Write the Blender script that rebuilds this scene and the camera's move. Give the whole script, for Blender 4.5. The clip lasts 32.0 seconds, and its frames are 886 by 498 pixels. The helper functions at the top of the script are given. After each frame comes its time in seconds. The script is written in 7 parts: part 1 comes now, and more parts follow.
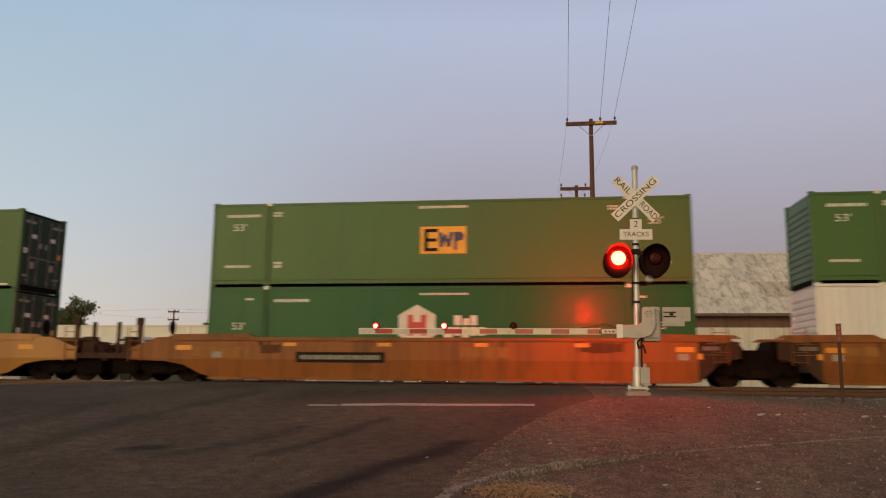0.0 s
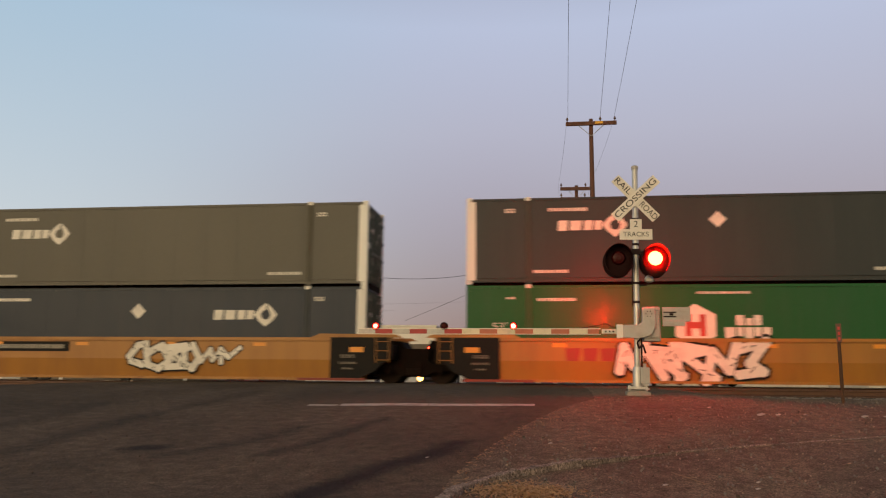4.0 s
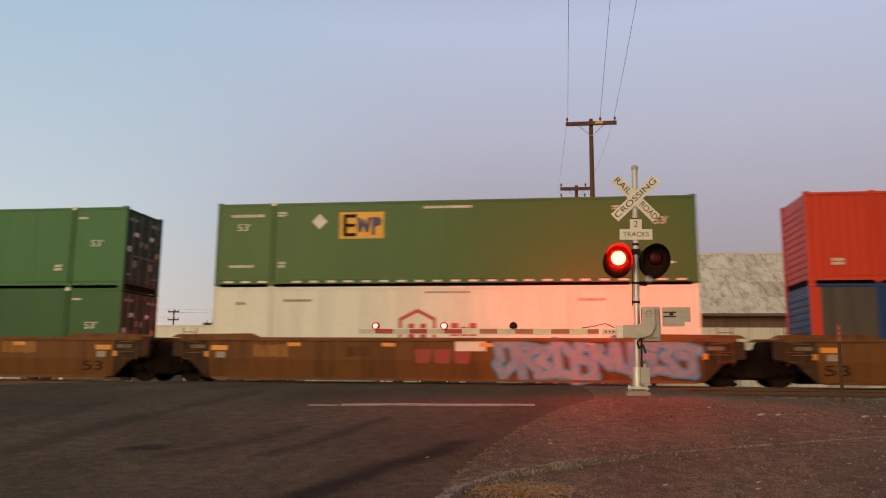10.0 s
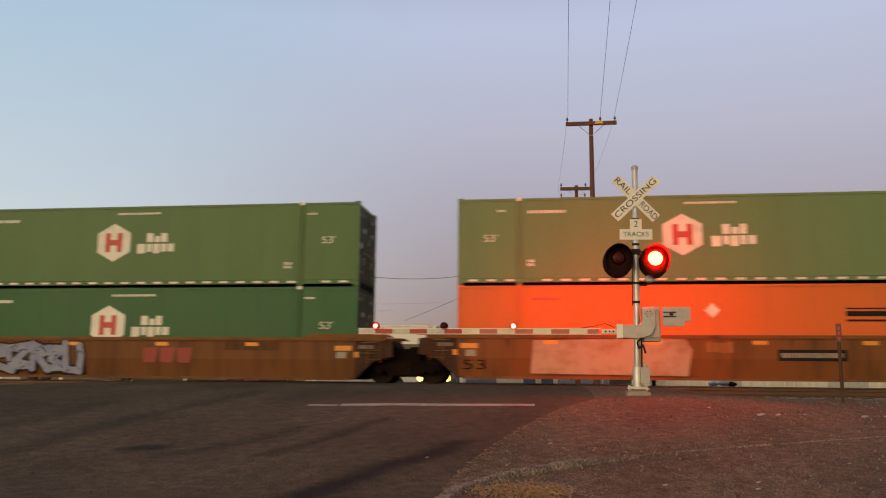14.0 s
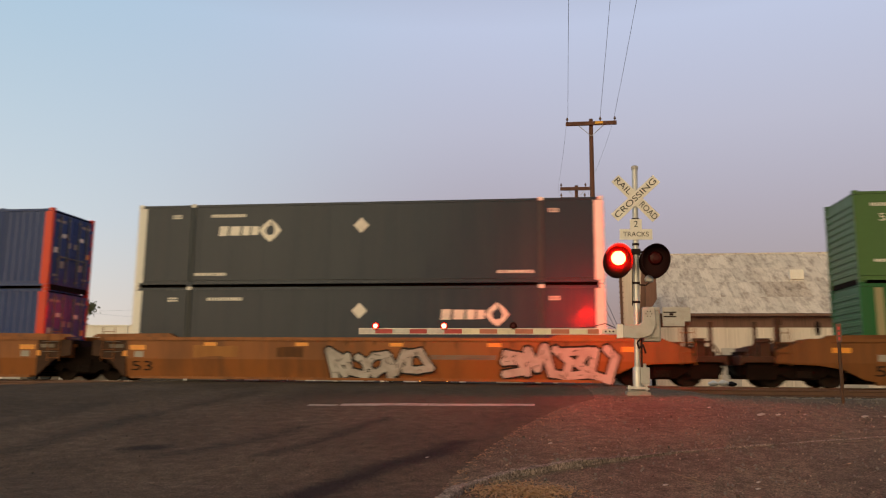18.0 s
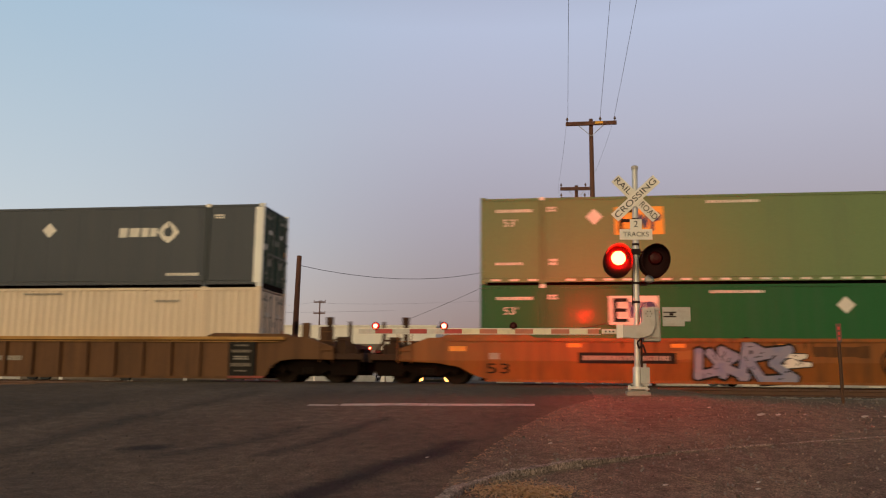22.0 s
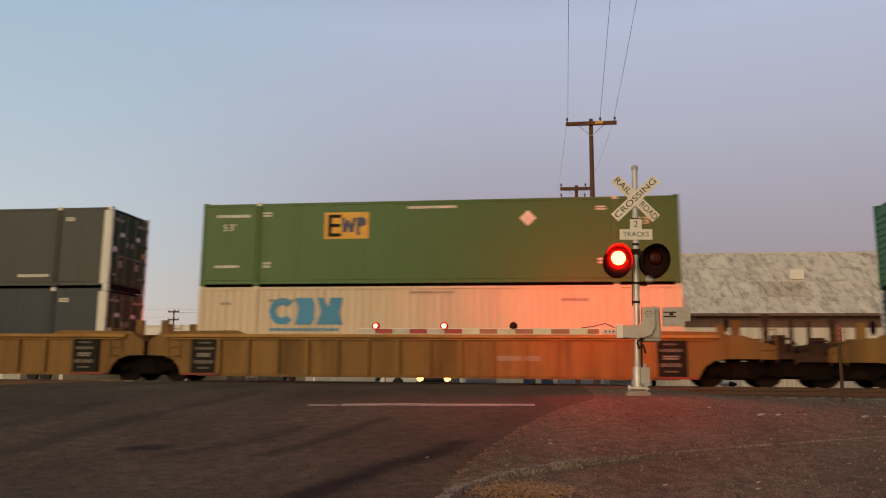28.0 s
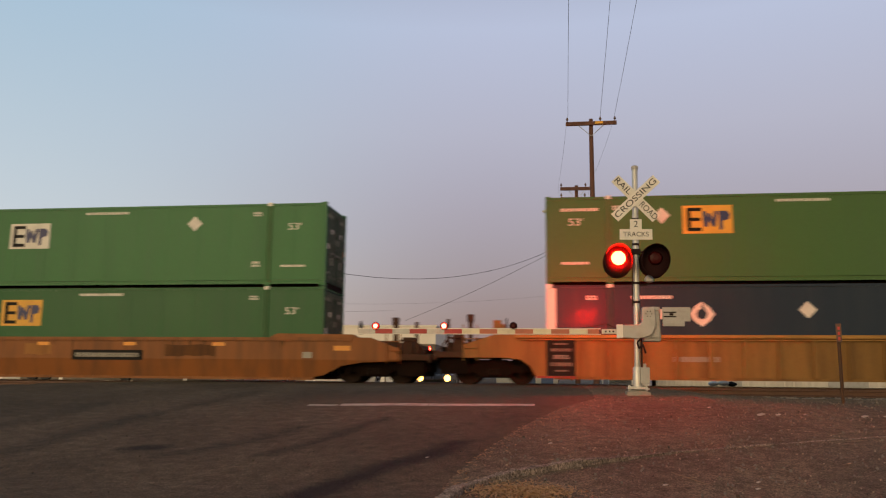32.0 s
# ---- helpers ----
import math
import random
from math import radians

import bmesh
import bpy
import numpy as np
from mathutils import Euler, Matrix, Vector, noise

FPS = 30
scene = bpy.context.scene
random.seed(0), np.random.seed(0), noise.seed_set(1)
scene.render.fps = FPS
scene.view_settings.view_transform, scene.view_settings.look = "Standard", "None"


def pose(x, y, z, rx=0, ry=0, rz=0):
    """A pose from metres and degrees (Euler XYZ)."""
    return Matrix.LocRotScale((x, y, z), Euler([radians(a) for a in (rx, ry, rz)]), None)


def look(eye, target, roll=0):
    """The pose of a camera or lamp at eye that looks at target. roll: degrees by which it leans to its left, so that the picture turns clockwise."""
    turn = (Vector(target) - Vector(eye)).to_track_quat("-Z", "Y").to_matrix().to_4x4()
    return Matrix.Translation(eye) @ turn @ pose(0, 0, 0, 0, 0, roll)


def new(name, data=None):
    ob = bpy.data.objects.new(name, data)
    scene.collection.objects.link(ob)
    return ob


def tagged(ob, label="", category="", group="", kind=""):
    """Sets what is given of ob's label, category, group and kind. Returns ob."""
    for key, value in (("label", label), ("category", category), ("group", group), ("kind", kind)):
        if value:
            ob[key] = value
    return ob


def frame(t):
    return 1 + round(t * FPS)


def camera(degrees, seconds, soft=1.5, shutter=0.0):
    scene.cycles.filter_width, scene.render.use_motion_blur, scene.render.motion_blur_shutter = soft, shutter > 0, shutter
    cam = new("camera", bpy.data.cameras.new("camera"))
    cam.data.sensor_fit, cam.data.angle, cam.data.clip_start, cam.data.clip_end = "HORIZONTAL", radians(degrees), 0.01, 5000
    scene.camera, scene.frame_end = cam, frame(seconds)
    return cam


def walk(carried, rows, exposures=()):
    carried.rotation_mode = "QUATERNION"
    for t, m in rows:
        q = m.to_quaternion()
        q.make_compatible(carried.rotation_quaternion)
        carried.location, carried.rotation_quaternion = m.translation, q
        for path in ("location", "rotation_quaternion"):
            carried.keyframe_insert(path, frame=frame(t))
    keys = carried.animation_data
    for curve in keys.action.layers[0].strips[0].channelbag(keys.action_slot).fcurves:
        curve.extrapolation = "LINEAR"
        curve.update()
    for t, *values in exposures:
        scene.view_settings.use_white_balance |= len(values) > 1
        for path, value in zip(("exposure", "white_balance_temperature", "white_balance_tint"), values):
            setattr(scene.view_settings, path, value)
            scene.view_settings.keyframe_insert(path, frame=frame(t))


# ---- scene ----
cam = camera(59.19, 32.0, soft=1.15, shutter=0.34)
EYE = (0.0, 0.0, 0.334)
VIEW = look(EYE, (EYE[0] - 1.3321, EYE[1] + 9.7839, EYE[2] + 1.5815), 0.507)
# the camera meters the passing colours and shifts its exposure a little
walk(cam, [(0.0, VIEW), (32.0, VIEW)], [(0.0, -0.05), (1.6, 0.0), (3.0, 0.03), (12.0, 0.03), (14.0, 0.07), (18.0, 0.13), (20.0, 0.09), (22.0, 0.0), (24.0, -0.11), (25.0, -0.13), (28.0, -0.08), (29.3, 0.05), (30.0, 0.08), (32.0, 0.02)])

# ---- world, sun, exposure ----
scene.view_settings.exposure = 0.0
SUN_AZ = radians(205)


def make_world():
    w = bpy.data.worlds.new("dusk_sky")
    scene.world = w
    w.use_nodes = True
    n, l = w.node_tree.nodes, w.node_tree.links
    n.clear()
    out, bg = n.new("ShaderNodeOutputWorld"), n.new("ShaderNodeBackground")
    co, sep = n.new("ShaderNodeTexCoord"), n.new("ShaderNodeSeparateXYZ")
    l.new(co.outputs["Generated"], sep.inputs[0])

    def ramp(stops):
        r = n.new("ShaderNodeValToRGB")
        el = r.color_ramp.elements
        while len(el) < len(stops):
            el.new(0.5)
        for e, (p, c) in zip(el, stops):
            e.position, e.color = p, (*c, 1)
        l.new(sep.outputs[2], r.inputs[0])
        return r

    warm = ramp([(0.0, (0.64, 0.56, 0.47)), (0.07, (0.60, 0.57, 0.56)), (0.18, (0.50, 0.56, 0.62)), (0.42, (0.36, 0.50, 0.63)), (0.75, (0.12, 0.16, 0.22)), (1.0, (0.08, 0.11, 0.16))])
    dusk = ramp([(0.0, (0.21, 0.145, 0.155)), (0.09, (0.25, 0.193, 0.238)), (0.2, (0.335, 0.292, 0.368)), (0.3, (0.405, 0.395, 0.50)), (0.42, (0.44, 0.478, 0.632)), (0.75, (0.12, 0.15, 0.22)), (1.0, (0.08, 0.11, 0.16))])
    side = n.new("ShaderNodeMapRange")
    side.interpolation_type = "SMOOTHSTEP"
    side.inputs[1].default_value, side.inputs[2].default_value = -0.64, -0.04
    l.new(sep.outputs[0], side.inputs[0])
    mix = n.new("ShaderNodeMix")
    mix.data_type = "RGBA"
    l.new(side.outputs[0], mix.inputs[0]), l.new(warm.outputs[0], mix.inputs[6]), l.new(dusk.outputs[0], mix.inputs[7])
    # the afterglow, low in the west
    west = n.new("ShaderNodeMapRange")
    west.interpolation_type = "SMOOTHSTEP"
    west.inputs[1].default_value, west.inputs[2].default_value = 0.2, -1.0
    l.new(sep.outputs[1], west.inputs[0])
    glow = ramp([(0.0, (1.02, 0.72, 0.34)), (0.15, (1.08, 0.80, 0.42)), (0.38, (0.95, 0.76, 0.46)), (0.75, (0.17, 0.17, 0.15)), (1.0, (0.08, 0.11, 0.16))])
    add = n.new("ShaderNodeMix")
    add.data_type = "RGBA"
    l.new(west.outputs[0], add.inputs[0]), l.new(mix.outputs[2], add.inputs[6]), l.new(glow.outputs[0], add.inputs[7])
    sky = n.new("ShaderNodeTexSky")
    sky.sky_type, sky.sun_disc = "NISHITA", False
    sky.sun_elevation, sky.sun_rotation = radians(1.5), SUN_AZ
    haze = n.new("ShaderNodeMix")
    haze.data_type, haze.blend_type = "RGBA", "ADD"
    haze.inputs[0].default_value = 0.05
    l.new(add.outputs[2], haze.inputs[6]), l.new(sky.outputs[0], haze.inputs[7])
    l.new(haze.outputs[2], bg.inputs[0]), l.new(bg.outputs[0], out.inputs[0])
    bg.inputs[1].default_value = 1.0


make_world()
sun_data = bpy.data.lights.new("sun", "SUN")
sun_data.energy, sun_data.angle, sun_data.color = 1.0, radians(35), (1.0, 0.78, 0.46)
sun = new("sun", sun_data)
sun.matrix_world = look((0, 0, 0), (math.sin(SUN_AZ) * -1.0, math.cos(SUN_AZ) * -1.0, -0.27))

# ---- materials ----


def material(name, color, rough=0.6, metal=0.0, spec=0.5, wave=0.0, dirt=(0.05, 0.045, 0.04), dirt_amount=0.35, grain=1.0, bump=0.15, streak=False, vary=0.06, fine=40.0, stretch=None, coat=0.0):
    """A painted or natural surface: broad stains, fine grain, relief; streaks run down upright faces."""
    m = bpy.data.materials.new(name)
    m.use_nodes = True
    n, l = m.node_tree.nodes, m.node_tree.links
    p = n["Principled BSDF"]
    co, mp = n.new("ShaderNodeTexCoord"), n.new("ShaderNodeMapping")
    info = n.new("ShaderNodeObjectInfo")
    l.new(co.outputs["Object"], mp.inputs[0])
    mp.inputs[3].default_value = (grain * 2.2, grain * 2.2, grain * 0.22) if streak else (stretch or (grain, grain, grain))
    off = n.new("ShaderNodeVectorMath")
    off.operation = "SCALE"
    off.inputs[0].default_value = (37.0, 19.0, 11.0)
    l.new(info.outputs["Random"], off.inputs[3]), l.new(off.outputs[0], mp.inputs[1])
    big, small = n.new("ShaderNodeTexNoise"), n.new("ShaderNodeTexNoise")
    big.inputs["Scale"].default_value, big.inputs["Detail"].default_value, big.inputs["Roughness"].default_value = 1.0, 6, 0.65
    small.inputs["Scale"].default_value, small.inputs["Detail"].default_value = fine, 4
    l.new(mp.outputs[0], big.inputs["Vector"]), l.new(co.outputs["Object"], small.inputs["Vector"])
    rg = n.new("ShaderNodeMapRange")
    rg.inputs[1].default_value, rg.inputs[2].default_value = 0.45, 0.75
    rg.inputs[4].default_value = dirt_amount
    l.new(big.outputs[0], rg.inputs[0])
    mix = n.new("ShaderNodeMix")
    mix.data_type = "RGBA"
    mix.inputs[6].default_value, mix.inputs[7].default_value = (*color, 1), (*dirt, 1)
    l.new(rg.outputs[0], mix.inputs[0])
    hsv, val = n.new("ShaderNodeHueSaturation"), n.new("ShaderNodeMath")
    sm = n.new("ShaderNodeMapRange")
    sm.inputs[3].default_value, sm.inputs[4].default_value = 1 - vary * 2, 1 + vary * 2
    l.new(small.outputs[0], sm.inputs[0])
    rnd = n.new("ShaderNodeMapRange")
    rnd.inputs[3].default_value, rnd.inputs[4].default_value = 1 - vary, 1 + vary
    l.new(info.outputs["Random"], rnd.inputs[0])
    val.operation = "MULTIPLY"
    l.new(sm.outputs[0], val.inputs[0]), l.new(rnd.outputs[0], val.inputs[1])
    l.new(val.outputs[0], hsv.inputs["Value"]), l.new(mix.outputs[2], hsv.inputs["Color"])
    l.new(hsv.outputs[0], p.inputs["Base Color"])
    ro = n.new("ShaderNodeMapRange")
    ro.inputs[3].default_value, ro.inputs[4].default_value = max(0.05, rough - 0.12), min(1.0, rough + 0.15)
    l.new(big.outputs[0], ro.inputs[0]), l.new(ro.outputs[0], p.inputs["Roughness"])
    p.inputs["Metallic"].default_value = metal
    if bump:
        b = n.new("ShaderNodeBump")
        b.inputs["Strength"].default_value, b.inputs["Distance"].default_value = bump, 0.01
        l.new(small.outputs[0], b.inputs["Height"]), l.new(b.outputs[0], p.inputs["Normal"])
        if coat:
            l.new(b.outputs[0], p.inputs["Coat Normal"])
        if wave:
            # sheet metal is never quite flat
            dent, b2 = n.new("ShaderNodeTexNoise"), n.new("ShaderNodeBump")
            dent.inputs["Scale"].default_value, dent.inputs["Detail"].default_value = 1.3, 2
            l.new(co.outputs["Object"], dent.inputs["Vector"]), l.new(dent.outputs[0], b2.inputs["Height"])
            b2.inputs["Strength"].default_value, b2.inputs["Distance"].default_value = wave, 0.05
            l.new(b2.outputs[0], b.inputs["Normal"])
    p.inputs["Specular IOR Level"].default_value = spec
    p.inputs["Coat Weight"].default_value, p.inputs["Coat Roughness"].default_value = coat, 0.14
    return m


def glowing(name, color, strength):
    m = bpy.data.materials.new(name)
    m.use_nodes = True
    p = m.node_tree.nodes["Principled BSDF"]
    p.inputs["Base Color"].default_value = (*[min(1, c * 0.5) for c in color], 1)
    p.inputs["Emission Color"].default_value, p.inputs["Emission Strength"].default_value = (*color, 1), strength
    return m


def asphalt(name, color, light, coarse=90.0, bump=0.5, tar=None):
    m = bpy.data.materials.new(name)
    m.use_nodes = True
    n, l = m.node_tree.nodes, m.node_tree.links
    p = n["Principled BSDF"]
    co = n.new("ShaderNodeTexCoord")
    broad, patch, stone = n.new("ShaderNodeTexNoise"), n.new("ShaderNodeTexNoise"), n.new("ShaderNodeTexVoronoi")
    mp = n.new("ShaderNodeMapping")
    mp.inputs[3].default_value = (0.5, 0.22, 1)
    mp.inputs[2].default_value = (0, 0, radians(35))
    l.new(co.outputs["Object"], mp.inputs[0]), l.new(mp.outputs[0], broad.inputs["Vector"])
    broad.inputs["Scale"].default_value, broad.inputs["Detail"].default_value = 1.0, 7
    l.new(co.outputs["Object"], patch.inputs["Vector"]), l.new(co.outputs["Object"], stone.inputs["Vector"])
    patch.inputs["Scale"].default_value, patch.inputs["Detail"].default_value = 6.0, 9
    stone.inputs["Scale"].default_value = coarse
    a = n.new("ShaderNodeMix")
    a.data_type = "RGBA"
    a.inputs[6].default_value, a.inputs[7].default_value = (*color, 1), (*light, 1)
    r1 = n.new("ShaderNodeMapRange")
    r1.inputs[1].default_value, r1.inputs[2].default_value = 0.35, 0.68
    l.new(broad.outputs[0], r1.inputs[0]), l.new(r1.outputs[0], a.inputs[0])
    v = n.new("ShaderNodeHueSaturation")
    mu, r2 = n.new("ShaderNodeMath"), n.new("ShaderNodeMapRange")
    r2.inputs[1].default_value, r2.inputs[2].default_value, r2.inputs[3].default_value, r2.inputs[4].default_value = 0.28, 0.72, 0.68, 1.36
    l.new(patch.outputs[0], r2.inputs[0])
    r3 = n.new("ShaderNodeMapRange")
    r3.inputs[3].default_value, r3.inputs[4].default_value = 0.55, 1.5
    sepc = n.new("ShaderNodeSeparateColor")
    l.new(stone.outputs["Color"], sepc.inputs[0]), l.new(sepc.outputs[0], r3.inputs[0])
    mu.operation = "MULTIPLY"
    l.new(r2.outputs[0], mu.inputs[0]), l.new(r3.outputs[0], mu.inputs[1])
    # clusters of lighter and darker stones, a few centimetres wide
    spot, r4, mu2 = n.new("ShaderNodeTexNoise"), n.new("ShaderNodeMapRange"), n.new("ShaderNodeMath")
    l.new(co.outputs["Object"], spot.inputs["Vector"])
    spot.inputs["Scale"].default_value, spot.inputs["Detail"].default_value, spot.inputs["Roughness"].default_value = 48.0, 5, 0.8
    r4.inputs[1].default_value, r4.inputs[2].default_value, r4.inputs[3].default_value, r4.inputs[4].default_value = 0.34, 0.66, 0.42, 1.7
    l.new(spot.outputs[0], r4.inputs[0])
    mu2.operation = "MULTIPLY"
    l.new(mu.outputs[0], mu2.inputs[0]), l.new(r4.outputs[0], mu2.inputs[1])
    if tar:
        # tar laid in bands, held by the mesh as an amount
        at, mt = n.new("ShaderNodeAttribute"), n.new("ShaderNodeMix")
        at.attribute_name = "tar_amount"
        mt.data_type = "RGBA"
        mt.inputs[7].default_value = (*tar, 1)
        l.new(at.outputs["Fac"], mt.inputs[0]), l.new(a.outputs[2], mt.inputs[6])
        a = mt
    l.new(mu2.outputs[0], v.inputs["Value"]), l.new(a.outputs[2], v.inputs["Color"]), l.new(v.outputs[0], p.inputs["Base Color"])
    p.inputs["Roughness"].default_value, p.inputs["Specular IOR Level"].default_value = 0.9, 0.2
    b = n.new("ShaderNodeBump")
    b.inputs["Strength"].default_value, b.inputs["Distance"].default_value = bump, 0.012
    l.new(stone.outputs["Distance"], b.inputs["Height"]), l.new(b.outputs[0], p.inputs["Normal"])
    return m


M = {}
PAINT = {
    "green": (0.066, 0.140, 0.045), "deep_green": (0.016, 0.104, 0.033), "grey": (0.038, 0.045, 0.050), "navy_grey": (0.018, 0.030, 0.053), "dusty_grey": (0.088, 0.083, 0.070), "sage": (0.150, 0.215, 0.098),
    "bright_green": (0.030, 0.150, 0.048), "red": (0.60, 0.045, 0.018), "blue": (0.014, 0.042, 0.165), "white": (0.75, 0.74, 0.71), "cream": (0.70, 0.57, 0.44),
    "orange": (0.62, 0.13, 0.028)}
for k, c in PAINT.items():
    M[k] = material(k + "_paint", c, 0.33, dirt=tuple(v * 0.6 + 0.035 for v in c), dirt_amount=0.45, grain=0.6, bump=0.04, streak=True, fine=25, spec=0.16, wave=0.35, coat=0.05)
for k in ("green", "deep_green", "bright_green", "sage", "grey", "dusty_grey", "navy_grey"):
    c = PAINT[k]
    M[k + "_worn"] = material(k + "_worn_post_paint", (c[0] * 0.9 + 0.022, c[1] * 0.9 + 0.022, c[2] * 0.9 + 0.014), 0.5, dirt=(0.09, 0.07, 0.04), dirt_amount=0.5, grain=1.6, bump=0.05, streak=True, spec=0.2)
M["old_cream"] = material("stained_cream_paint", (0.75, 0.58, 0.43), 0.5, dirt=(0.42, 0.27, 0.16), dirt_amount=0.6, grain=1.1, bump=0.06, streak=True)
M["car_yellow"] = material("yellow_car_paint", (0.35, 0.150, 0.020), 0.45, dirt=(0.20, 0.08, 0.02), dirt_amount=0.65, grain=0.5, bump=0.05, streak=True)
M["car_orange"] = material("dirty_orange_car_paint", (0.245, 0.080, 0.014), 0.5, spec=0.3, dirt=(0.085, 0.036, 0.014), dirt_amount=0.85, grain=0.9, bump=0.08, streak=True)
M["car_dull"] = material("road_worn_orange_car_paint", (0.165, 0.060, 0.014), 0.6, spec=0.25, dirt=(0.060, 0.026, 0.012), dirt_amount=0.85, vary=0.1, grain=0.9, bump=0.08, streak=True)
M["car_brown"] = material("grimy_brown_car_paint", (0.112, 0.047, 0.016), 0.6, spec=0.25, dirt=(0.040, 0.020, 0.011), dirt_amount=0.85, vary=0.14, grain=0.9, bump=0.1, streak=True)
M["car_tan"] = material("faded_yellow_car_paint", (0.235, 0.122, 0.034), 0.6, spec=0.25, dirt=(0.080, 0.042, 0.018), dirt_amount=0.8, vary=0.16, grain=0.9, bump=0.1, streak=True)
M["chord_tan"] = material("sun_faded_chord_paint", (0.38, 0.20, 0.05), 0.6, spec=0.25, dirt=(0.15, 0.065, 0.02), dirt_amount=0.7, grain=0.8, bump=0.1)
M["car_end"] = material("rusty_end_gear", (0.055, 0.026, 0.015), 0.7, spec=0.2, dirt=(0.02, 0.011, 0.008), dirt_amount=0.7, grain=2, bump=0.2)
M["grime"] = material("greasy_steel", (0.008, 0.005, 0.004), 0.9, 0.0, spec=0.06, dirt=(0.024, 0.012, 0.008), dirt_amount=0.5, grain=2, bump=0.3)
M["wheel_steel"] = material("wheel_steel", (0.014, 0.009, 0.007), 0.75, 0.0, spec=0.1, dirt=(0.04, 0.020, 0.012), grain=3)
M["rail_steel"] = material("rusty_rail_steel", (0.11, 0.055, 0.035), 0.55, 0.4, dirt=(0.05, 0.03, 0.02), grain=2)
M["rail_top"] = material("worn_rail_head", (0.45, 0.42, 0.40), 0.3, 0.9, grain=2, dirt_amount=0.2)
M["rail_dull"] = material("dull_rusted_rail_head", (0.10, 0.055, 0.04), 0.6, 0.2, grain=2, dirt=(0.05, 0.03, 0.02))
M["black"] = material("black_paint", (0.012, 0.011, 0.011), 0.6, spec=0.12, grain=2, dirt=(0.035, 0.024, 0.018))
M["mark_white"] = material("white_marking", (0.72, 0.68, 0.62), 0.5, dirt_amount=0.25, grain=3, bump=0)
M["mark_grey"] = material("faded_marking", (0.30, 0.27, 0.23), 0.6, dirt_amount=0.25, grain=3, bump=0)
M["mark_dim"] = material("grimy_stencil", (0.17, 0.14, 0.11), 0.7, dirt_amount=0.6, grain=3, bump=0)
M["strip_red"] = material("dull_red_strip", (0.22, 0.03, 0.018), 0.6, dirt_amount=0.6, grain=3, bump=0)
M["mark_red"] = material("red_marking", (0.50, 0.05, 0.04), 0.5, dirt_amount=0.2, grain=3, bump=0)
M["mark_yellow"] = material("yellow_marking", (0.78, 0.40, 0.04), 0.5, dirt_amount=0.2, grain=3, bump=0)
M["mark_navy"] = material("navy_marking", (0.03, 0.035, 0.12), 0.5, dirt_amount=0.2, grain=3, bump=0)
M["mark_blue"] = material("blue_marking", (0.03, 0.25, 0.50), 0.5, dirt_amount=0.2, grain=3, bump=0)
M["rib_tan"] = material("olive_tan_rib_paint", (0.30, 0.26, 0.145), 0.5, spec=0.25, dirt=(0.10, 0.12, 0.05), dirt_amount=0.6, grain=1.2, bump=0.05, streak=True)
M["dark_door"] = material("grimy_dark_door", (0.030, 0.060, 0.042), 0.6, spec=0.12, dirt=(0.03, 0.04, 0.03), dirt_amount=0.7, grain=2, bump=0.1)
M["rod_steel"] = material("dull_galvanized_rod", (0.16, 0.16, 0.14), 0.55, 0.1, dirt=(0.07, 0.045, 0.03), dirt_amount=0.7, grain=3, bump=0)
M["sign_old"] = material("weathered_sign_sheeting", (0.34, 0.29, 0.23), 0.7, dirt=(0.16, 0.12, 0.09), dirt_amount=0.6, grain=5, bump=0)
M["spray_red"] = material("dull_red_lettering", (0.30, 0.030, 0.022), 0.6, dirt=(0.2, 0.07, 0.02), dirt_amount=0.6, grain=3, bump=0)
M["mark_teal"] = material("faded_teal_marking", (0.22, 0.36, 0.36), 0.6, dirt=(0.6, 0.5, 0.36), dirt_amount=0.7, grain=5, bump=0)
M["mark_pink"] = material("pink_spray_paint", (0.62, 0.22, 0.20), 0.6, dirt_amount=0.2, grain=3, bump=0)
M["mark_purple"] = material("purple_spray_paint", (0.14, 0.06, 0.20), 0.6, dirt_amount=0.2, grain=3, bump=0)
M["mark_lilac"] = material("pale_lilac_spray_paint", (0.23, 0.235, 0.33), 0.6, dirt=(0.05, 0.11, 0.34), dirt_amount=0.6, grain=3, bump=0)
M["mark_silver"] = material("dull_silver_spray_paint", (0.36, 0.33, 0.31), 0.55, dirt=(0.12, 0.07, 0.04), dirt_amount=0.6, grain=3, bump=0)
M["patch_pale"] = material("faded_repaint", (0.30, 0.125, 0.030), 0.6, spec=0.25, dirt=(0.14, 0.055, 0.016), dirt_amount=0.8, grain=2.0, bump=0.05, streak=True)
M["patch_dark"] = material("grimy_scuffed_paint", (0.085, 0.036, 0.014), 0.7, spec=0.2, dirt=(0.19, 0.07, 0.016), dirt_amount=0.8, grain=2.4, bump=0.1, streak=True)
M["mark_orange"] = material("orange_reflector", (0.75, 0.28, 0.02), 0.4, dirt_amount=0.2, grain=3, bump=0)
M["galvanized"] = material("galvanized_steel", (0.55, 0.53, 0.50), 0.42, 0.55, dirt=(0.30, 0.26, 0.22), dirt_amount=0.4, grain=4, bump=0.05)
M["grey_box"] = material("grey_enamel", (0.42, 0.40, 0.38), 0.5, 0.1, dirt=(0.25, 0.2, 0.16), dirt_amount=0.5, grain=4, bump=0.05)
M["sign_white"] = material("white_sign_sheeting", (0.78, 0.74, 0.68), 0.45, dirt_amount=0.12, grain=4, bump=0)
M["sign_black"] = material("black_sign_letters", (0.015, 0.013, 0.012), 0.5, grain=4, bump=0)
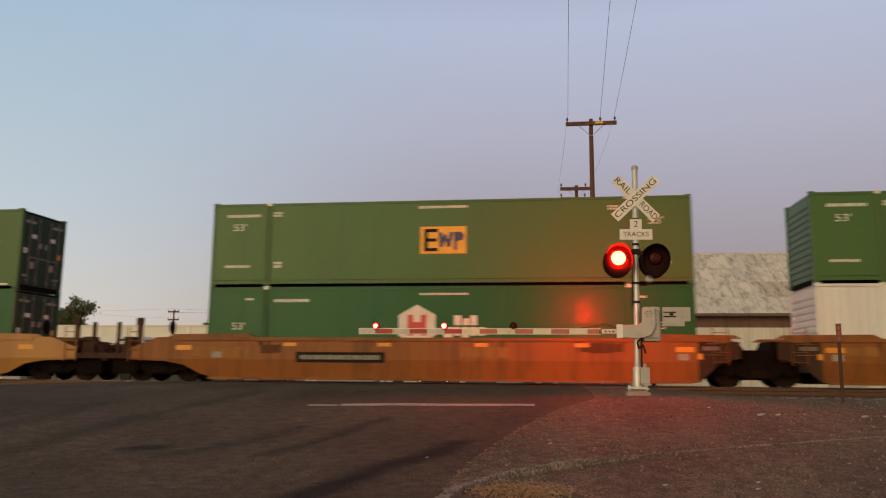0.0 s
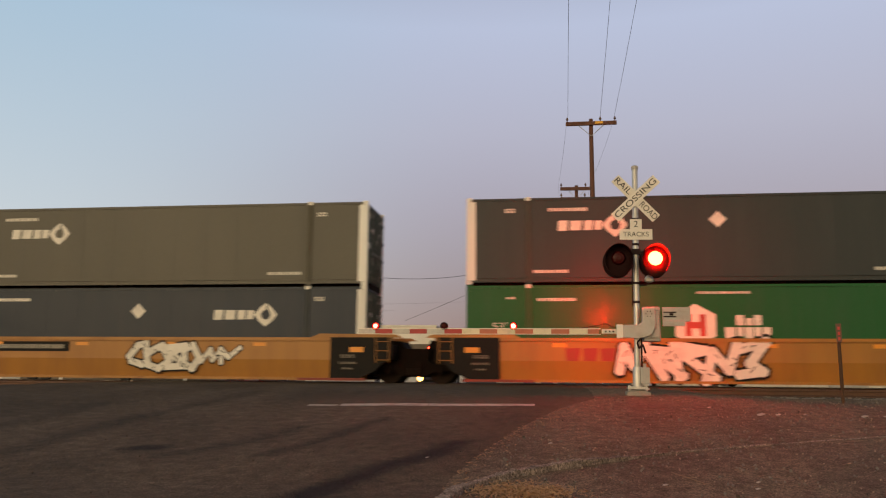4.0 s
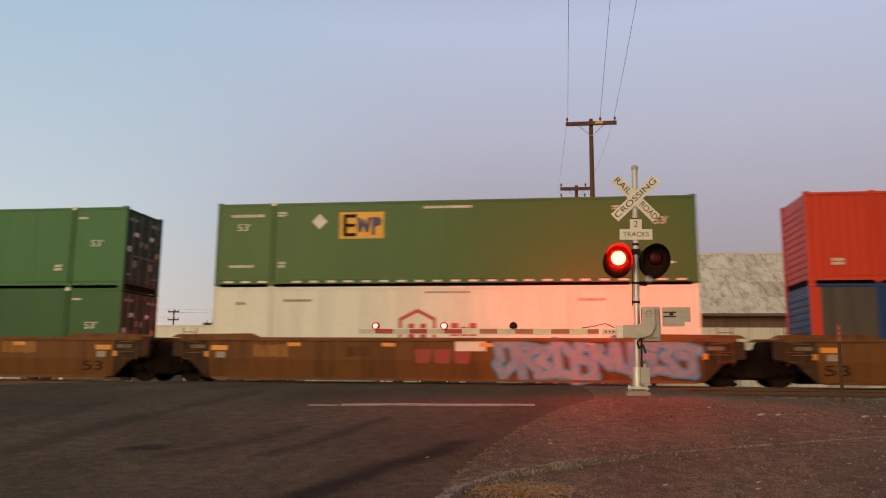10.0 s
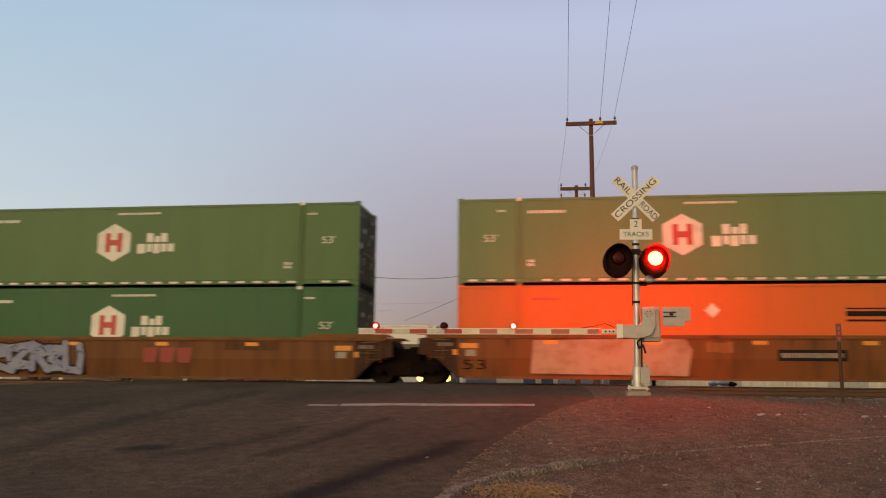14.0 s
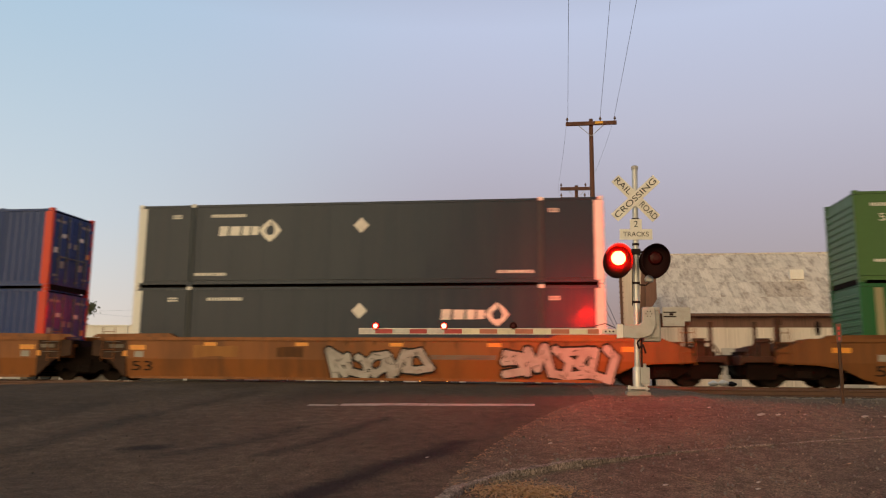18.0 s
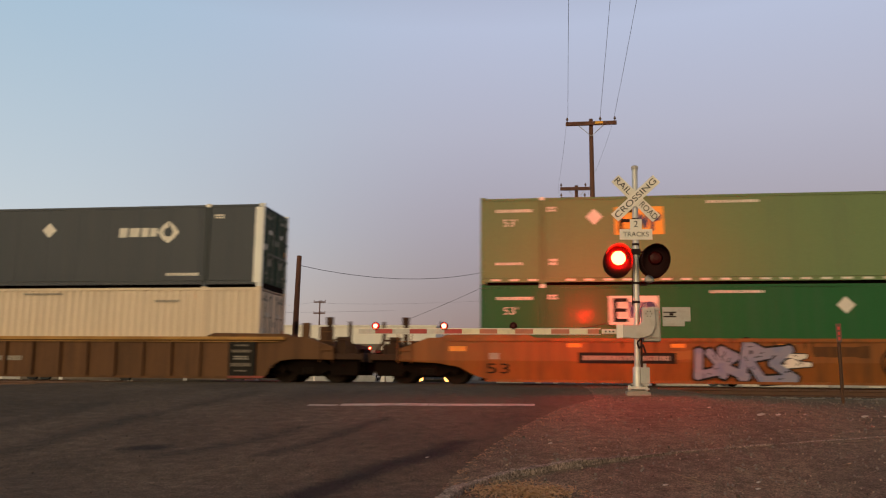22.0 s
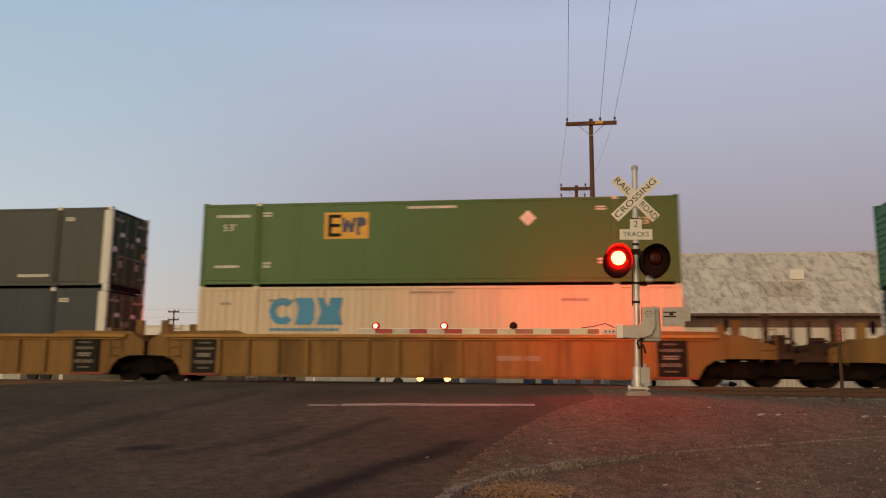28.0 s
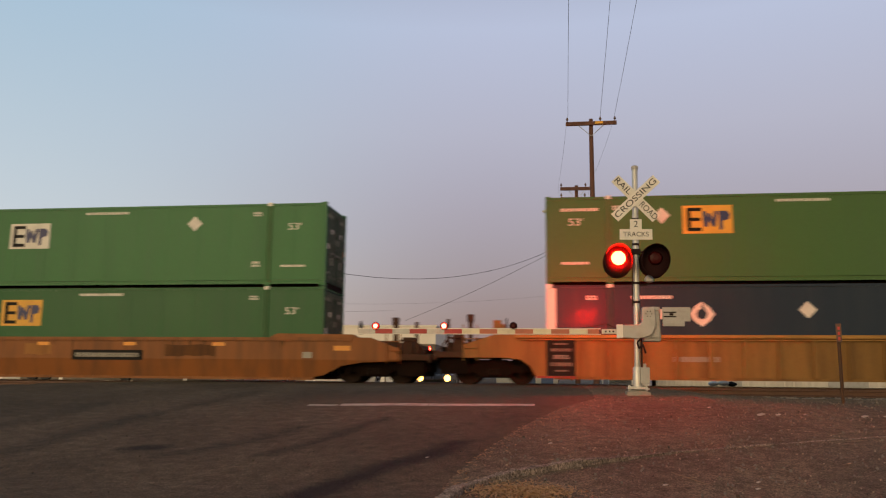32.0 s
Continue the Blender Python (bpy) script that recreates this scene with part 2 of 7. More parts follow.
M["arm_grey"] = material("grey_white_band", (0.56, 0.53, 0.50), 0.5, dirt_amount=0.35, grain=5, bump=0)
M["arm_cream"] = material("yellowed_white_band", (0.72, 0.62, 0.45), 0.5, dirt_amount=0.3, grain=5, bump=0)
M["arm_faded"] = material("faded_red_band", (0.46, 0.13, 0.07), 0.5, dirt_amount=0.35, grain=5, bump=0)
M["arm_red"] = material("red_reflective_band", (0.36, 0.012, 0.014), 0.4, dirt_amount=0.2, grain=5, bump=0)
# black paint with the lamps' red glow put into its colour as a tint
M["hood_disc"] = material("red_tinted_black_disc", (0.020, 0.006, 0.006), 0.75, spec=0.10, dirt=(0.012, 0.005, 0.005), grain=4)
M["scraped"] = material("scraped_pale_paint", (0.62, 0.60, 0.60), 0.6, dirt=(0.06, 0.08, 0.20), dirt_amount=0.95, grain=1.8, bump=0.05, streak=True)
M["overpaint"] = material("thin_overpaint", (0.36, 0.26, 0.175), 0.6, dirt=(0.22, 0.08, 0.02), dirt_amount=0.95, grain=1.4, bump=0.05)
M["dulled_blue"] = material("dull_repaint_blue_grey", (0.045, 0.055, 0.085), 0.6, dirt=(0.10, 0.09, 0.08), dirt_amount=0.6, grain=1.2, bump=0.05, streak=True, spec=0.2)
M["dulled_brown"] = material("dull_repaint_brown_grey", (0.060, 0.050, 0.048), 0.6, dirt=(0.13, 0.10, 0.085), dirt_amount=0.7, grain=1.2, bump=0.05, streak=True, spec=0.2)
M["hood"] = material("matt_black_hood", (0.022, 0.012, 0.012), 0.7, spec=0.15, dirt=(0.05, 0.03, 0.03), grain=4)
M["lens_dark"] = material("unlit_red_lens", (0.045, 0.004, 0.004), 0.35, spec=0.15, dirt=(0.05, 0, 0), grain=6, bump=0.1, fine=150)
M["lens_lit"] = glowing("lit_red_lens", (1.0, 0.0036, 0.0008), 950.0)
M["lens_back"] = glowing("lit_red_rear_lens", (1.0, 0.004, 0.002), 3300.0)
M["lens_rim"] = glowing("red_lens_rim", (1.0, 0.006, 0.012), 3.0)
M["lens_small"] = glowing("lit_red_gate_lens", (1.0, 0.008, 0.004), 260.0)
M["lens_far"] = glowing("lit_red_far_lens", (1.0, 0.0035, 0.0014), 420.0)
M["headlight"] = glowing("lit_headlight", (1.0, 0.42, 0.085), 9.0)
M["tail"] = glowing("lit_tail_light", (1.0, 0.03, 0.02), 5.0)
M["green_lamp"] = glowing("lit_green_lamp", (0.1, 1.0, 0.35), 45.0)
M["wood_pole"] = material("weathered_pole_timber", (0.115, 0.05, 0.032), 0.85, dirt=(0.05, 0.026, 0.02), dirt_amount=0.6, grain=1.2, bump=0.5, streak=True, fine=30)
M["tie"] = material("creosoted_tie", (0.05, 0.035, 0.027), 0.9, dirt=(0.1, 0.08, 0.06), grain=2, bump=0.6)
M["wire"] = material("weathered_cable", (0.03, 0.03, 0.032), 0.6, bump=0)
M["ceramic"] = material("brown_insulator", (0.12, 0.06, 0.04), 0.25, bump=0, grain=5)
M["concrete"] = material("old_concrete", (0.30, 0.27, 0.235), 0.9, dirt=(0.14, 0.12, 0.10), dirt_amount=0.6, grain=3, bump=0.5, fine=60)
M["kerb"] = asphalt("weathered_kerb_concrete", (0.138, 0.104, 0.084), (0.240, 0.184, 0.152), coarse=50, bump=1.0)
M["line"] = material("worn_white_line", (0.44, 0.38, 0.31), 0.8, dirt=(0.09, 0.07, 0.05), dirt_amount=0.85, grain=5, bump=0.3, fine=60)
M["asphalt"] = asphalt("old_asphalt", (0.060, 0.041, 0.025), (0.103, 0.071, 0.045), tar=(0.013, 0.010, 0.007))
M["stucco"] = material("grey_brown_stucco", (0.17, 0.14, 0.11), 0.9, dirt=(0.08, 0.065, 0.05), dirt_amount=0.6, grain=0.5, bump=0.2)
M["lot"] = asphalt("dusty_asphalt", (0.092, 0.064, 0.042), (0.152, 0.107, 0.069), coarse=60)
M["apron"] = asphalt("pale_concrete_apron", (0.28, 0.255, 0.225), (0.40, 0.37, 0.33), coarse=30, bump=0.2)
M["earth"] = asphalt("dry_earth", (0.085, 0.072, 0.060), (0.14, 0.12, 0.10), coarse=40)
M["ballast"] = asphalt("ballast_bed", (0.13, 0.105, 0.085), (0.21, 0.175, 0.145), coarse=22, bump=1.0)
M["stone"] = material("ballast_stone", (0.20, 0.165, 0.14), 0.9, dirt=(0.09, 0.07, 0.06), grain=8, bump=0.4, vary=0.2)
M["leaf_litter"] = material("dry_yellow_leaves", (0.38, 0.215, 0.11), 0.8, dirt=(0.10, 0.065, 0.025), grain=8, vary=0.25, bump=0)
M["rust_stain"] = material("rust_stain", (0.34, 0.19, 0.11), 0.8, dirt=(0.10, 0.05, 0.03), dirt_amount=0.7, grain=3, bump=0.1)
M["rust_patch"] = material("rust_streaked_patch", (0.56, 0.41, 0.29), 0.65, dirt=(0.28, 0.15, 0.08), dirt_amount=0.8, grain=1.6, bump=0.06, streak=True)
M["chips"] = material("pale_stone_chips", (0.40, 0.30, 0.21), 0.85, dirt=(0.2, 0.14, 0.09), dirt_amount=0.5, grain=8, vary=0.2, bump=0)
M["twig"] = material("dry_twig", (0.22, 0.15, 0.09), 0.85, grain=8, bump=0.2)
M["paper"] = material("pale_litter", (0.42, 0.37, 0.32), 0.8, dirt_amount=0.4, grain=8, bump=0)
M["tin_roof"] = material("rusting_tin_roof", (0.72, 0.64, 0.55), 0.6, 0.0, dirt=(0.17, 0.10, 0.065), dirt_amount=0.9, bump=0.1, fine=9, vary=0.10, stretch=(1.7, 0.8, 1.0))
M["tin_sheet_rusty"] = material("badly_rusted_tin", (0.56, 0.47, 0.39), 0.75, dirt=(0.10, 0.055, 0.04), dirt_amount=0.95, bump=0.2, fine=9, vary=0.15, stretch=(2.4, 1.2, 1.0))
M["tin_wall"] = material("pale_metal_siding", (0.68, 0.61, 0.53), 0.55, 0.1, dirt=(0.30, 0.24, 0.19), dirt_amount=0.5, grain=0.7, bump=0.1, streak=True)
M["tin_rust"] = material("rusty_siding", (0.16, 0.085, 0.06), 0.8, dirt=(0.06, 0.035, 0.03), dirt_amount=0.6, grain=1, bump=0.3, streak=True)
M["cream_wall"] = material("cream_wall_paint", (0.82, 0.77, 0.70), 0.8, dirt=(0.62, 0.56, 0.48), dirt_amount=0.4, grain=0.4, bump=0.1, streak=True)
M["leaf"] = material("tree_leaves", (0.085, 0.098, 0.036), 0.7, dirt=(0.055, 0.05, 0.022), dirt_amount=0.6, grain=1.5, vary=0.25, bump=0)
M["bark"] = material("tree_bark", (0.10, 0.07, 0.05), 0.9, grain=3, bump=0.5)
M["suv_paint"] = material("dark_car_paint", (0.05, 0.05, 0.055), 0.25, 0.3, grain=2, bump=0)
M["silver_paint"] = material("silver_car_paint", (0.45, 0.45, 0.45), 0.3, 0.5, grain=2, bump=0)
M["tyre"] = material("tyre_rubber", (0.02, 0.02, 0.02), 0.85, grain=4)
M["bin_blue"] = material("blue_bin_plastic", (0.08, 0.13, 0.26), 0.5, grain=3)
M["zinc"] = material("dull_zinc_tank", (0.42, 0.40, 0.37), 0.5, 0.3, grain=2)
glass = bpy.data.materials.new("window_glass")
glass.use_nodes = True
glass.node_tree.nodes["Principled BSDF"].inputs["Base Color"].default_value = (0.02, 0.022, 0.025, 1)
glass.node_tree.nodes["Principled BSDF"].inputs["Roughness"].default_value = 0.06
M["glass"] = glass

# ---- mesh helpers ----


class Geo:
    """Collects faces of one part."""

    def __init__(self):
        self.v, self.f = [], []

    def quad_strip(self, rings, close=True):
        base = len(self.v)
        k = len(rings[0])
        for r in rings:
            self.v += [tuple(p) for p in r]
        for i in range(len(rings) - 1):
            for j in range(k if close else k - 1):
                a, b = base + i * k + j, base + i * k + (j + 1) % k
                self.f.append((a, b, b + k, a + k))
        return base, k

    def box(self, x0, x1, y0, y1, z0, z1):
        b = len(self.v)
        self.v += [(x, y, z) for z in (z0, z1) for y in (y0, y1) for x in (x0, x1)]
        self.f += [tuple(b + i for i in q) for q in ((0, 2, 3, 1), (4, 5, 7, 6), (0, 1, 5, 4), (2, 6, 7, 3), (0, 4, 6, 2), (1, 3, 7, 5))]
        return self

    def block(self, m, sx, sy, sz):
        """A box centred on the pose m."""
        b = len(self.v)
        self.v += [tuple(m @ Vector((x * sx / 2, y * sy / 2, z * sz / 2))) for z in (-1, 1) for y in (-1, 1) for x in (-1, 1)]
        self.f += [tuple(b + i for i in q) for q in ((0, 2, 3, 1), (4, 5, 7, 6), (0, 1, 5, 4), (2, 6, 7, 3), (0, 4, 6, 2), (1, 3, 7, 5))]
        return self

    def tube(self, p0, p1, r0, r1=None, seg=12, caps=True):
        r1 = r0 if r1 is None else r1
        p0, p1 = Vector(p0), Vector(p1)
        q = (p1 - p0).to_track_quat("Z", "Y")
        rings = [[p + q @ Vector((r * math.cos(a), r * math.sin(a), 0)) for a in [2 * math.pi * i / seg for i in range(seg)]] for p, r in ((p0, r0), (p1, r1))]
        b, k = self.quad_strip(rings)
        if caps:
            self.f += [tuple(b + k - 1 - i for i in range(k)), tuple(b + k + i for i in range(k))]
        return self

    def lathe(self, m, prof, seg=20):
        """Turns (radius, height) pairs about the z axis of the pose m."""
        rings = [[m @ Vector((r * math.cos(2 * math.pi * i / seg), r * math.sin(2 * math.pi * i / seg), h)) for i in range(seg)] for r, h in prof]
        b, k = self.quad_strip(rings)
        self.f.append(tuple(b + k - 1 - i for i in range(k)))
        e = b + (len(prof) - 1) * k
        self.f.append(tuple(e + i for i in range(k)))
        return self

    def plate(self, pts, y0, y1):
        """An outline in x and z, given thickness along y."""
        b, k = len(self.v), len(pts)
        area = sum(pts[i][0] * pts[(i + 1) % k][1] - pts[(i + 1) % k][0] * pts[i][1] for i in range(k))
        pts = list(pts) if area > 0 else list(pts)[::-1]
        self.v += [(x, y0, z) for x, z in pts] + [(x, y1, z) for x, z in pts]
        self.f += [tuple(b + i for i in range(k)), tuple(b + 2 * k - 1 - i for i in range(k))]
        self.f += [(b + i, b + k + i, b + k + (i + 1) % k, b + (i + 1) % k) for i in range(k)]
        return self

    def path(self, pts, r, seg=6):
        for a, b in zip(pts, pts[1:]):
            self.tube(a, b, r, seg=seg, caps=False)
        return self

    def mesh(self, name, bevel=0.0, smooth=False):
        me = bpy.data.meshes.new(name)
        me.from_pydata(self.v, [], self.f)
        if bevel:
            bm = bmesh.new()
            bm.from_mesh(me)
            bmesh.ops.recalc_face_normals(bm, faces=bm.faces)
            edges = [e for e in bm.edges if len(e.link_faces) == 2 and e.calc_face_angle(0) > 0.6]
            bmesh.ops.bevel(bm, geom=edges, offset=bevel, segments=2, affect="EDGES", profile=0.6)
            bm.to_mesh(me)
            bm.free()
        if smooth:
            me.polygons.foreach_set("use_smooth", [True] * len(me.polygons))
            me.set_sharp_from_angle(angle=radians(40))
        me.update()
        return me


def part(name, shape, mat, parent, label="", bevel=0.0, smooth=False, at=None):
    """Links one mesh as a part of its thing; shape is a Geo or a mesh."""
    me = shape.mesh(name, bevel, smooth) if isinstance(shape, Geo) else shape
    ob = new(name, me)
    if not me.materials:
        me.materials.append(mat)
    if me.materials[0] != mat:
        ob.material_slots[0].link = "OBJECT"
        ob.material_slots[0].material = mat
    ob.parent = parent
    if at is not None:
        ob.matrix_basis = at
    if label:
        ob["label"] = label
    return ob


def thing(name, label, category, group="", kind="", at=None):
    ob = new(name)
    ob.empty_display_size = 0.3
    tagged(ob, label, category, group, kind)
    if at is not None:
        ob.matrix_basis = at
    return ob


def solid(name, shape, mat, label, category, group="", kind="", bevel=0.0, smooth=False, at=None):
    """A thing that is a single mesh."""
    me = shape.mesh(name, bevel, smooth) if isinstance(shape, Geo) else shape
    ob = new(name, me)
    me.materials.append(mat)
    tagged(ob, label, category, group, kind)
    if at is not None:
        ob.matrix_basis = at
    return ob


def lettering(name, text, size, mat, parent, at, width=None):
    """Words in the built-in font, as a thin mesh; centred, facing the local -y."""
    cu = bpy.data.curves.new(name, "FONT")
    cu.body, cu.size, cu.align_x, cu.align_y, cu.extrude = text, size, "CENTER", "CENTER", 0.002
    tmp = bpy.data.objects.new(name, cu)
    scene.collection.objects.link(tmp)
    bpy.context.view_layer.update()
    me = bpy.data.meshes.new_from_object(tmp.evaluated_get(bpy.context.evaluated_depsgraph_get()))
    bpy.data.objects.remove(tmp)
    xs = [v.co.x for v in me.vertices]
    k = width / (max(xs) - min(xs)) if width else 1.0
    me.transform(Matrix.Rotation(radians(90), 4, "X") @ Matrix.Diagonal((k, 1, 1, 1)))
    me.materials.clear()
    me.materials.append(mat)
    ob = new(name, me)
    ob.parent = parent
    ob.matrix_basis = at
    return ob
# ---- the train: containers ----
LEN, WID, HIGH = 16.154, 2.6, 2.896
NEAR_FACE = 25.44
LOWER_Z, UPPER_Z = 0.345, 3.254
MESH = {}
MOVING = []
ROLLING = []


def cached(key, build, bevel=0.0, smooth=False):
    if key not in MESH:
        MESH[key] = build().mesh(key, bevel, smooth)
    return MESH[key]


def smooth_side():
    """Flat sheets with narrow raised joints, and a stepped band along the foot."""
    g = Geo()
    prof = [(0.08, 0.022)]
    for i in range(1, 14):
        x = i * LEN / 14
        prof += [(x - 0.03, 0.022), (x - 0.02, 0.017), (x + 0.02, 0.017), (x + 0.03, 0.022)]
    prof.append((LEN - 0.08, 0.022))
    rings = [[(px, py, z) for px, py in prof] for z in (0.285, HIGH - 0.07)]
    lip = [[(px, 0.010, z) for px, py in prof] for z in (0.235, 0.284)]
    g.quad_strip(lip + rings, close=False)
    return g


def ribbed_side():
    """Upright corrugation pressed into the sheet."""
    g = Geo()
    prof, x, k = [], 0.08, 0
    while x < LEN - 0.3:
        prof += [(x, 0.022), (x + 0.10, 0.022), (x + 0.13, 0.052), (x + 0.23, 0.052)]
        x += 0.2666
    prof.append((LEN - 0.08, 0.022))
    g.quad_strip([[(px, py, z) for px, py in prof] for z in (0.2, HIGH - 0.07)], close=False)
    return g


def wide_ribbed_side():
    """Sheet with wide flat-topped ribs standing out."""
    g = Geo()
    g.box(0.08, LEN - 0.08, 0.03, 0.05, 0.2, HIGH - 0.07)
    return g


def rail(z0, z1, y0=0.0, y1=0.06):
    return Geo().box(0.1, LEN - 0.1, y0, y1, z0, z1)


def bottom_rail():
    prof = [(0.0, 0.062), (0.0, 0.095), (0.03, 0.10), (0.03, 0.195), (0.004, 0.20), (0.004, 0.235), (0.06, 0.235), (0.06, 0.062)]
    g = Geo()
    b, k = g.quad_strip([[(x, py, pz) for py, pz in prof] for x in (0.1, LEN - 0.1)])
    g.f += [tuple(b + i for i in range(k)), tuple(b + 2 * k - 1 - i for i in range(k))]
    return g


def end_post():
    return Geo().box(0.0, 0.11, 0.004, 0.12, 0.13, HIGH - 0.13)


def wide_end_post():
    return Geo().box(0.0, 0.30, 0.002, 0.12, 0.13, HIGH - 0.13)


def stack_post():
    g = Geo()
    prof = [(-0.10, 0.03), (-0.085, -0.012), (-0.04, -0.016), (-0.03, 0.004), (0.03, 0.004), (0.04, -0.016), (0.085, -0.012), (0.10, 0.03)]
    g.quad_strip([[(px, py, z) for px, py in prof] for z in (0.118, HIGH - 0.118)], close=False)
    return g


def casting():
    g = Geo()
    g.box(0.0, 0.178, -0.008, 0.15, 0.0, 0.118)
    g.tube((0.089, -0.012, 0.06), (0.089, 0.0, 0.06), 0.035, seg=8)
    return g


def front_wall():
    prof = [(0.045, 0.13)]
    for k in range(11):
        z = 0.3 + k * 0.215
        prof += [(0.045, z - 0.02), (0.012, z), (0.012, z + 0.11), (0.045, z + 0.13)]
    prof.append((0.045, HIGH - 0.1))
    g = Geo()
    g.quad_strip([[(px, y, pz) for px, pz in prof] for y in (0.12, WID - 0.12)], close=False)
    return g


def door():
    g = Geo()
    g.box(0.0, 0.04, 0.0, 1.17, 0.0, 2.6)
    for k in range(4):
        g.box(0.038, 0.052, 0.06, 1.11, 0.08 + k * 0.63, 0.56 + k * 0.63)
    for k in range(4):
        g.box(0.03, 0.07, -0.03, 0.07, 0.25 + k * 0.65, 0.37 + k * 0.65)
    return g


def lock_rod():
    g = Geo()
    g.tube((0.085, 0, 0.03), (0.085, 0, 2.57), 0.022, seg=8)
    for z in (0.15, 0.9, 1.7, 2.4):
        g.box(0.05, 0.11, -0.05, 0.05, z, z + 0.07)
    g.box(0.09, 0.115, -0.02, 0.42, 1.0, 1.05)
    return g


def roof():
    g = Geo()
    g.box(0.05, LEN - 0.05, 0.05, WID - 0.05, HIGH - 0.075, HIGH - 0.05)
    for k in range(30):
        x = 0.4 + k * 0.52
        g.box(x, x + 0.26, 0.12, WID - 0.12, HIGH - 0.051, HIGH - 0.034)
    return g


def floor_frame():
    g = Geo()
    g.box(0.1, LEN - 0.1, 0.08, WID - 0.08, 0.12, 0.17)
    g.box(0.06, LEN - 0.06, 0.30, 0.40, -0.035, 0.12).box(0.06, LEN - 0.06, WID - 0.40, WID - 0.30, -0.035, 0.12)
    g.box(0.04, 0.12, 0.15, WID - 0.15, -0.035, 0.13).box(LEN - 0.12, LEN - 0.04, 0.15, WID - 0.15, -0.035, 0.13)
    for k in range(26):
        x = 0.4 + k * 0.61
        g.box(x, x + 0.06, 0.06, WID - 0.06, 0.03, 0.125)
    return g


def bar(w, h):
    return Geo().box(-w / 2, w / 2, -0.006, 0.004, -h / 2, h / 2)


def shape(pts):
    return Geo().plate(pts, -0.006, 0.004)


def decal(parent, name, geo, mat, x, z, y=0.014, lift=0.0, label=""):
    return part(name, geo, M[mat], parent, label, at=Matrix.Translation((x, y - lift, z)))


def marking(parent, x, z, w, h, mat="mark_white", rows=1, y=0.014, lift=0.0, seed=0):
    """A line of print too small to read: broken bars."""
    rnd = random.Random(int(x * 97 + z * 31 + w * 11) + seed)
    g = Geo()
    rh = h / rows
    for r in range(rows):
        u = -w / 2
        while u < w / 2 - 0.04:
            step = min(rnd.choice((0.075, 0.09, 0.10, 0.12)), w / 2 - u)
            zc = h / 2 - (r + 0.5) * rh
            g.box(u, u + step - 0.025, -0.006, 0.004, zc - rh * 0.36, zc + rh * 0.36)
            u += step
    return decal(parent, "marking", g, mat, x, z, y, lift)


def hexagon(r, squash=1.0):
    return [(r * math.sin(math.pi / 3 * k) * squash, r * math.cos(math.pi / 3 * k)) for k in range(6)]


def upright_pair(a, b, h, t):
    """Two uprights joined by a bar, as one outline."""
    return [(-a, -h), (-b, -h), (-b, -t), (b, -t), (b, -h), (a, -h), (a, h), (b, h), (b, t), (-b, t), (-b, h), (-a, h)]


def comb(w, h, s, t):
    """An upright with three arms, as one outline."""
    return [(0, -h), (w, -h), (w, -h + t), (s, -h + t), (s, -t / 2), (w * 0.92, -t / 2), (w * 0.92, t / 2), (s, t / 2), (s, h - t), (w, h - t), (w, h), (0, h)]


def logo_hex(parent, x, z, inner="mark_red", blocks="mark_white", size=1.0):
    """White hexagon with a pair of coloured uprights, and two lines of blocks."""
    decal(parent, "hexagon_panel", shape(hexagon(0.68 * size, 1.05)), "mark_white", x, z)
    decal(parent, "emblem", shape(upright_pair(0.31, 0.13, 0.34, 0.1)), inner, x, z, lift=0.011)
    g = Geo()
    for u, w in ((-0.25, 0.24), (0.03, 0.2), (0.28, 0.22)):
        g.box(u - w / 2, u + w / 2, -0.006, 0.004, 0.06, 0.38 if w != 0.2 else 0.28)
    for u, w in ((-0.56, 0.3), (-0.26, 0.18), (0.0, 0.25), (0.27, 0.2), (0.54, 0.24)):
        g.box(u - w / 2, u + w / 2, -0.006, 0.004, -0.34 if w > 0.24 else -0.28, 0.0)
    decal(parent, "lettering", g, blocks, x + 1.6, z - 0.06)


def logo_house(parent, x, z, outline="mark_red"):
    """House-shaped outline with coloured uprights, and blocks beside it."""
    pts = [(-0.62, -0.35), (-0.62, 0.30), (0.0, 0.62), (0.62, 0.30), (0.62, -0.35)]
    inn = [(px * 0.84, pz * 0.84 - 0.03) for px, pz in pts]
    decal(parent, "emblem_outline", shape(pts + inn[::-1]), outline, x, z)
    decal(parent, "emblem", shape(upright_pair(0.30, 0.10, 0.24, 0.06)), outline, x, z - 0.12)
    g = Geo()
    for u, w, h in ((-0.36, 0.26, 0.42), (-0.05, 0.22, 0.30), (0.24, 0.24, 0.42)):
        g.box(u - w / 2, u + w / 2, -0.006, 0.004, -0.2, -0.2 + h)
    decal(parent, "lettering", g, outline, x + 1.6, z - 0.08)


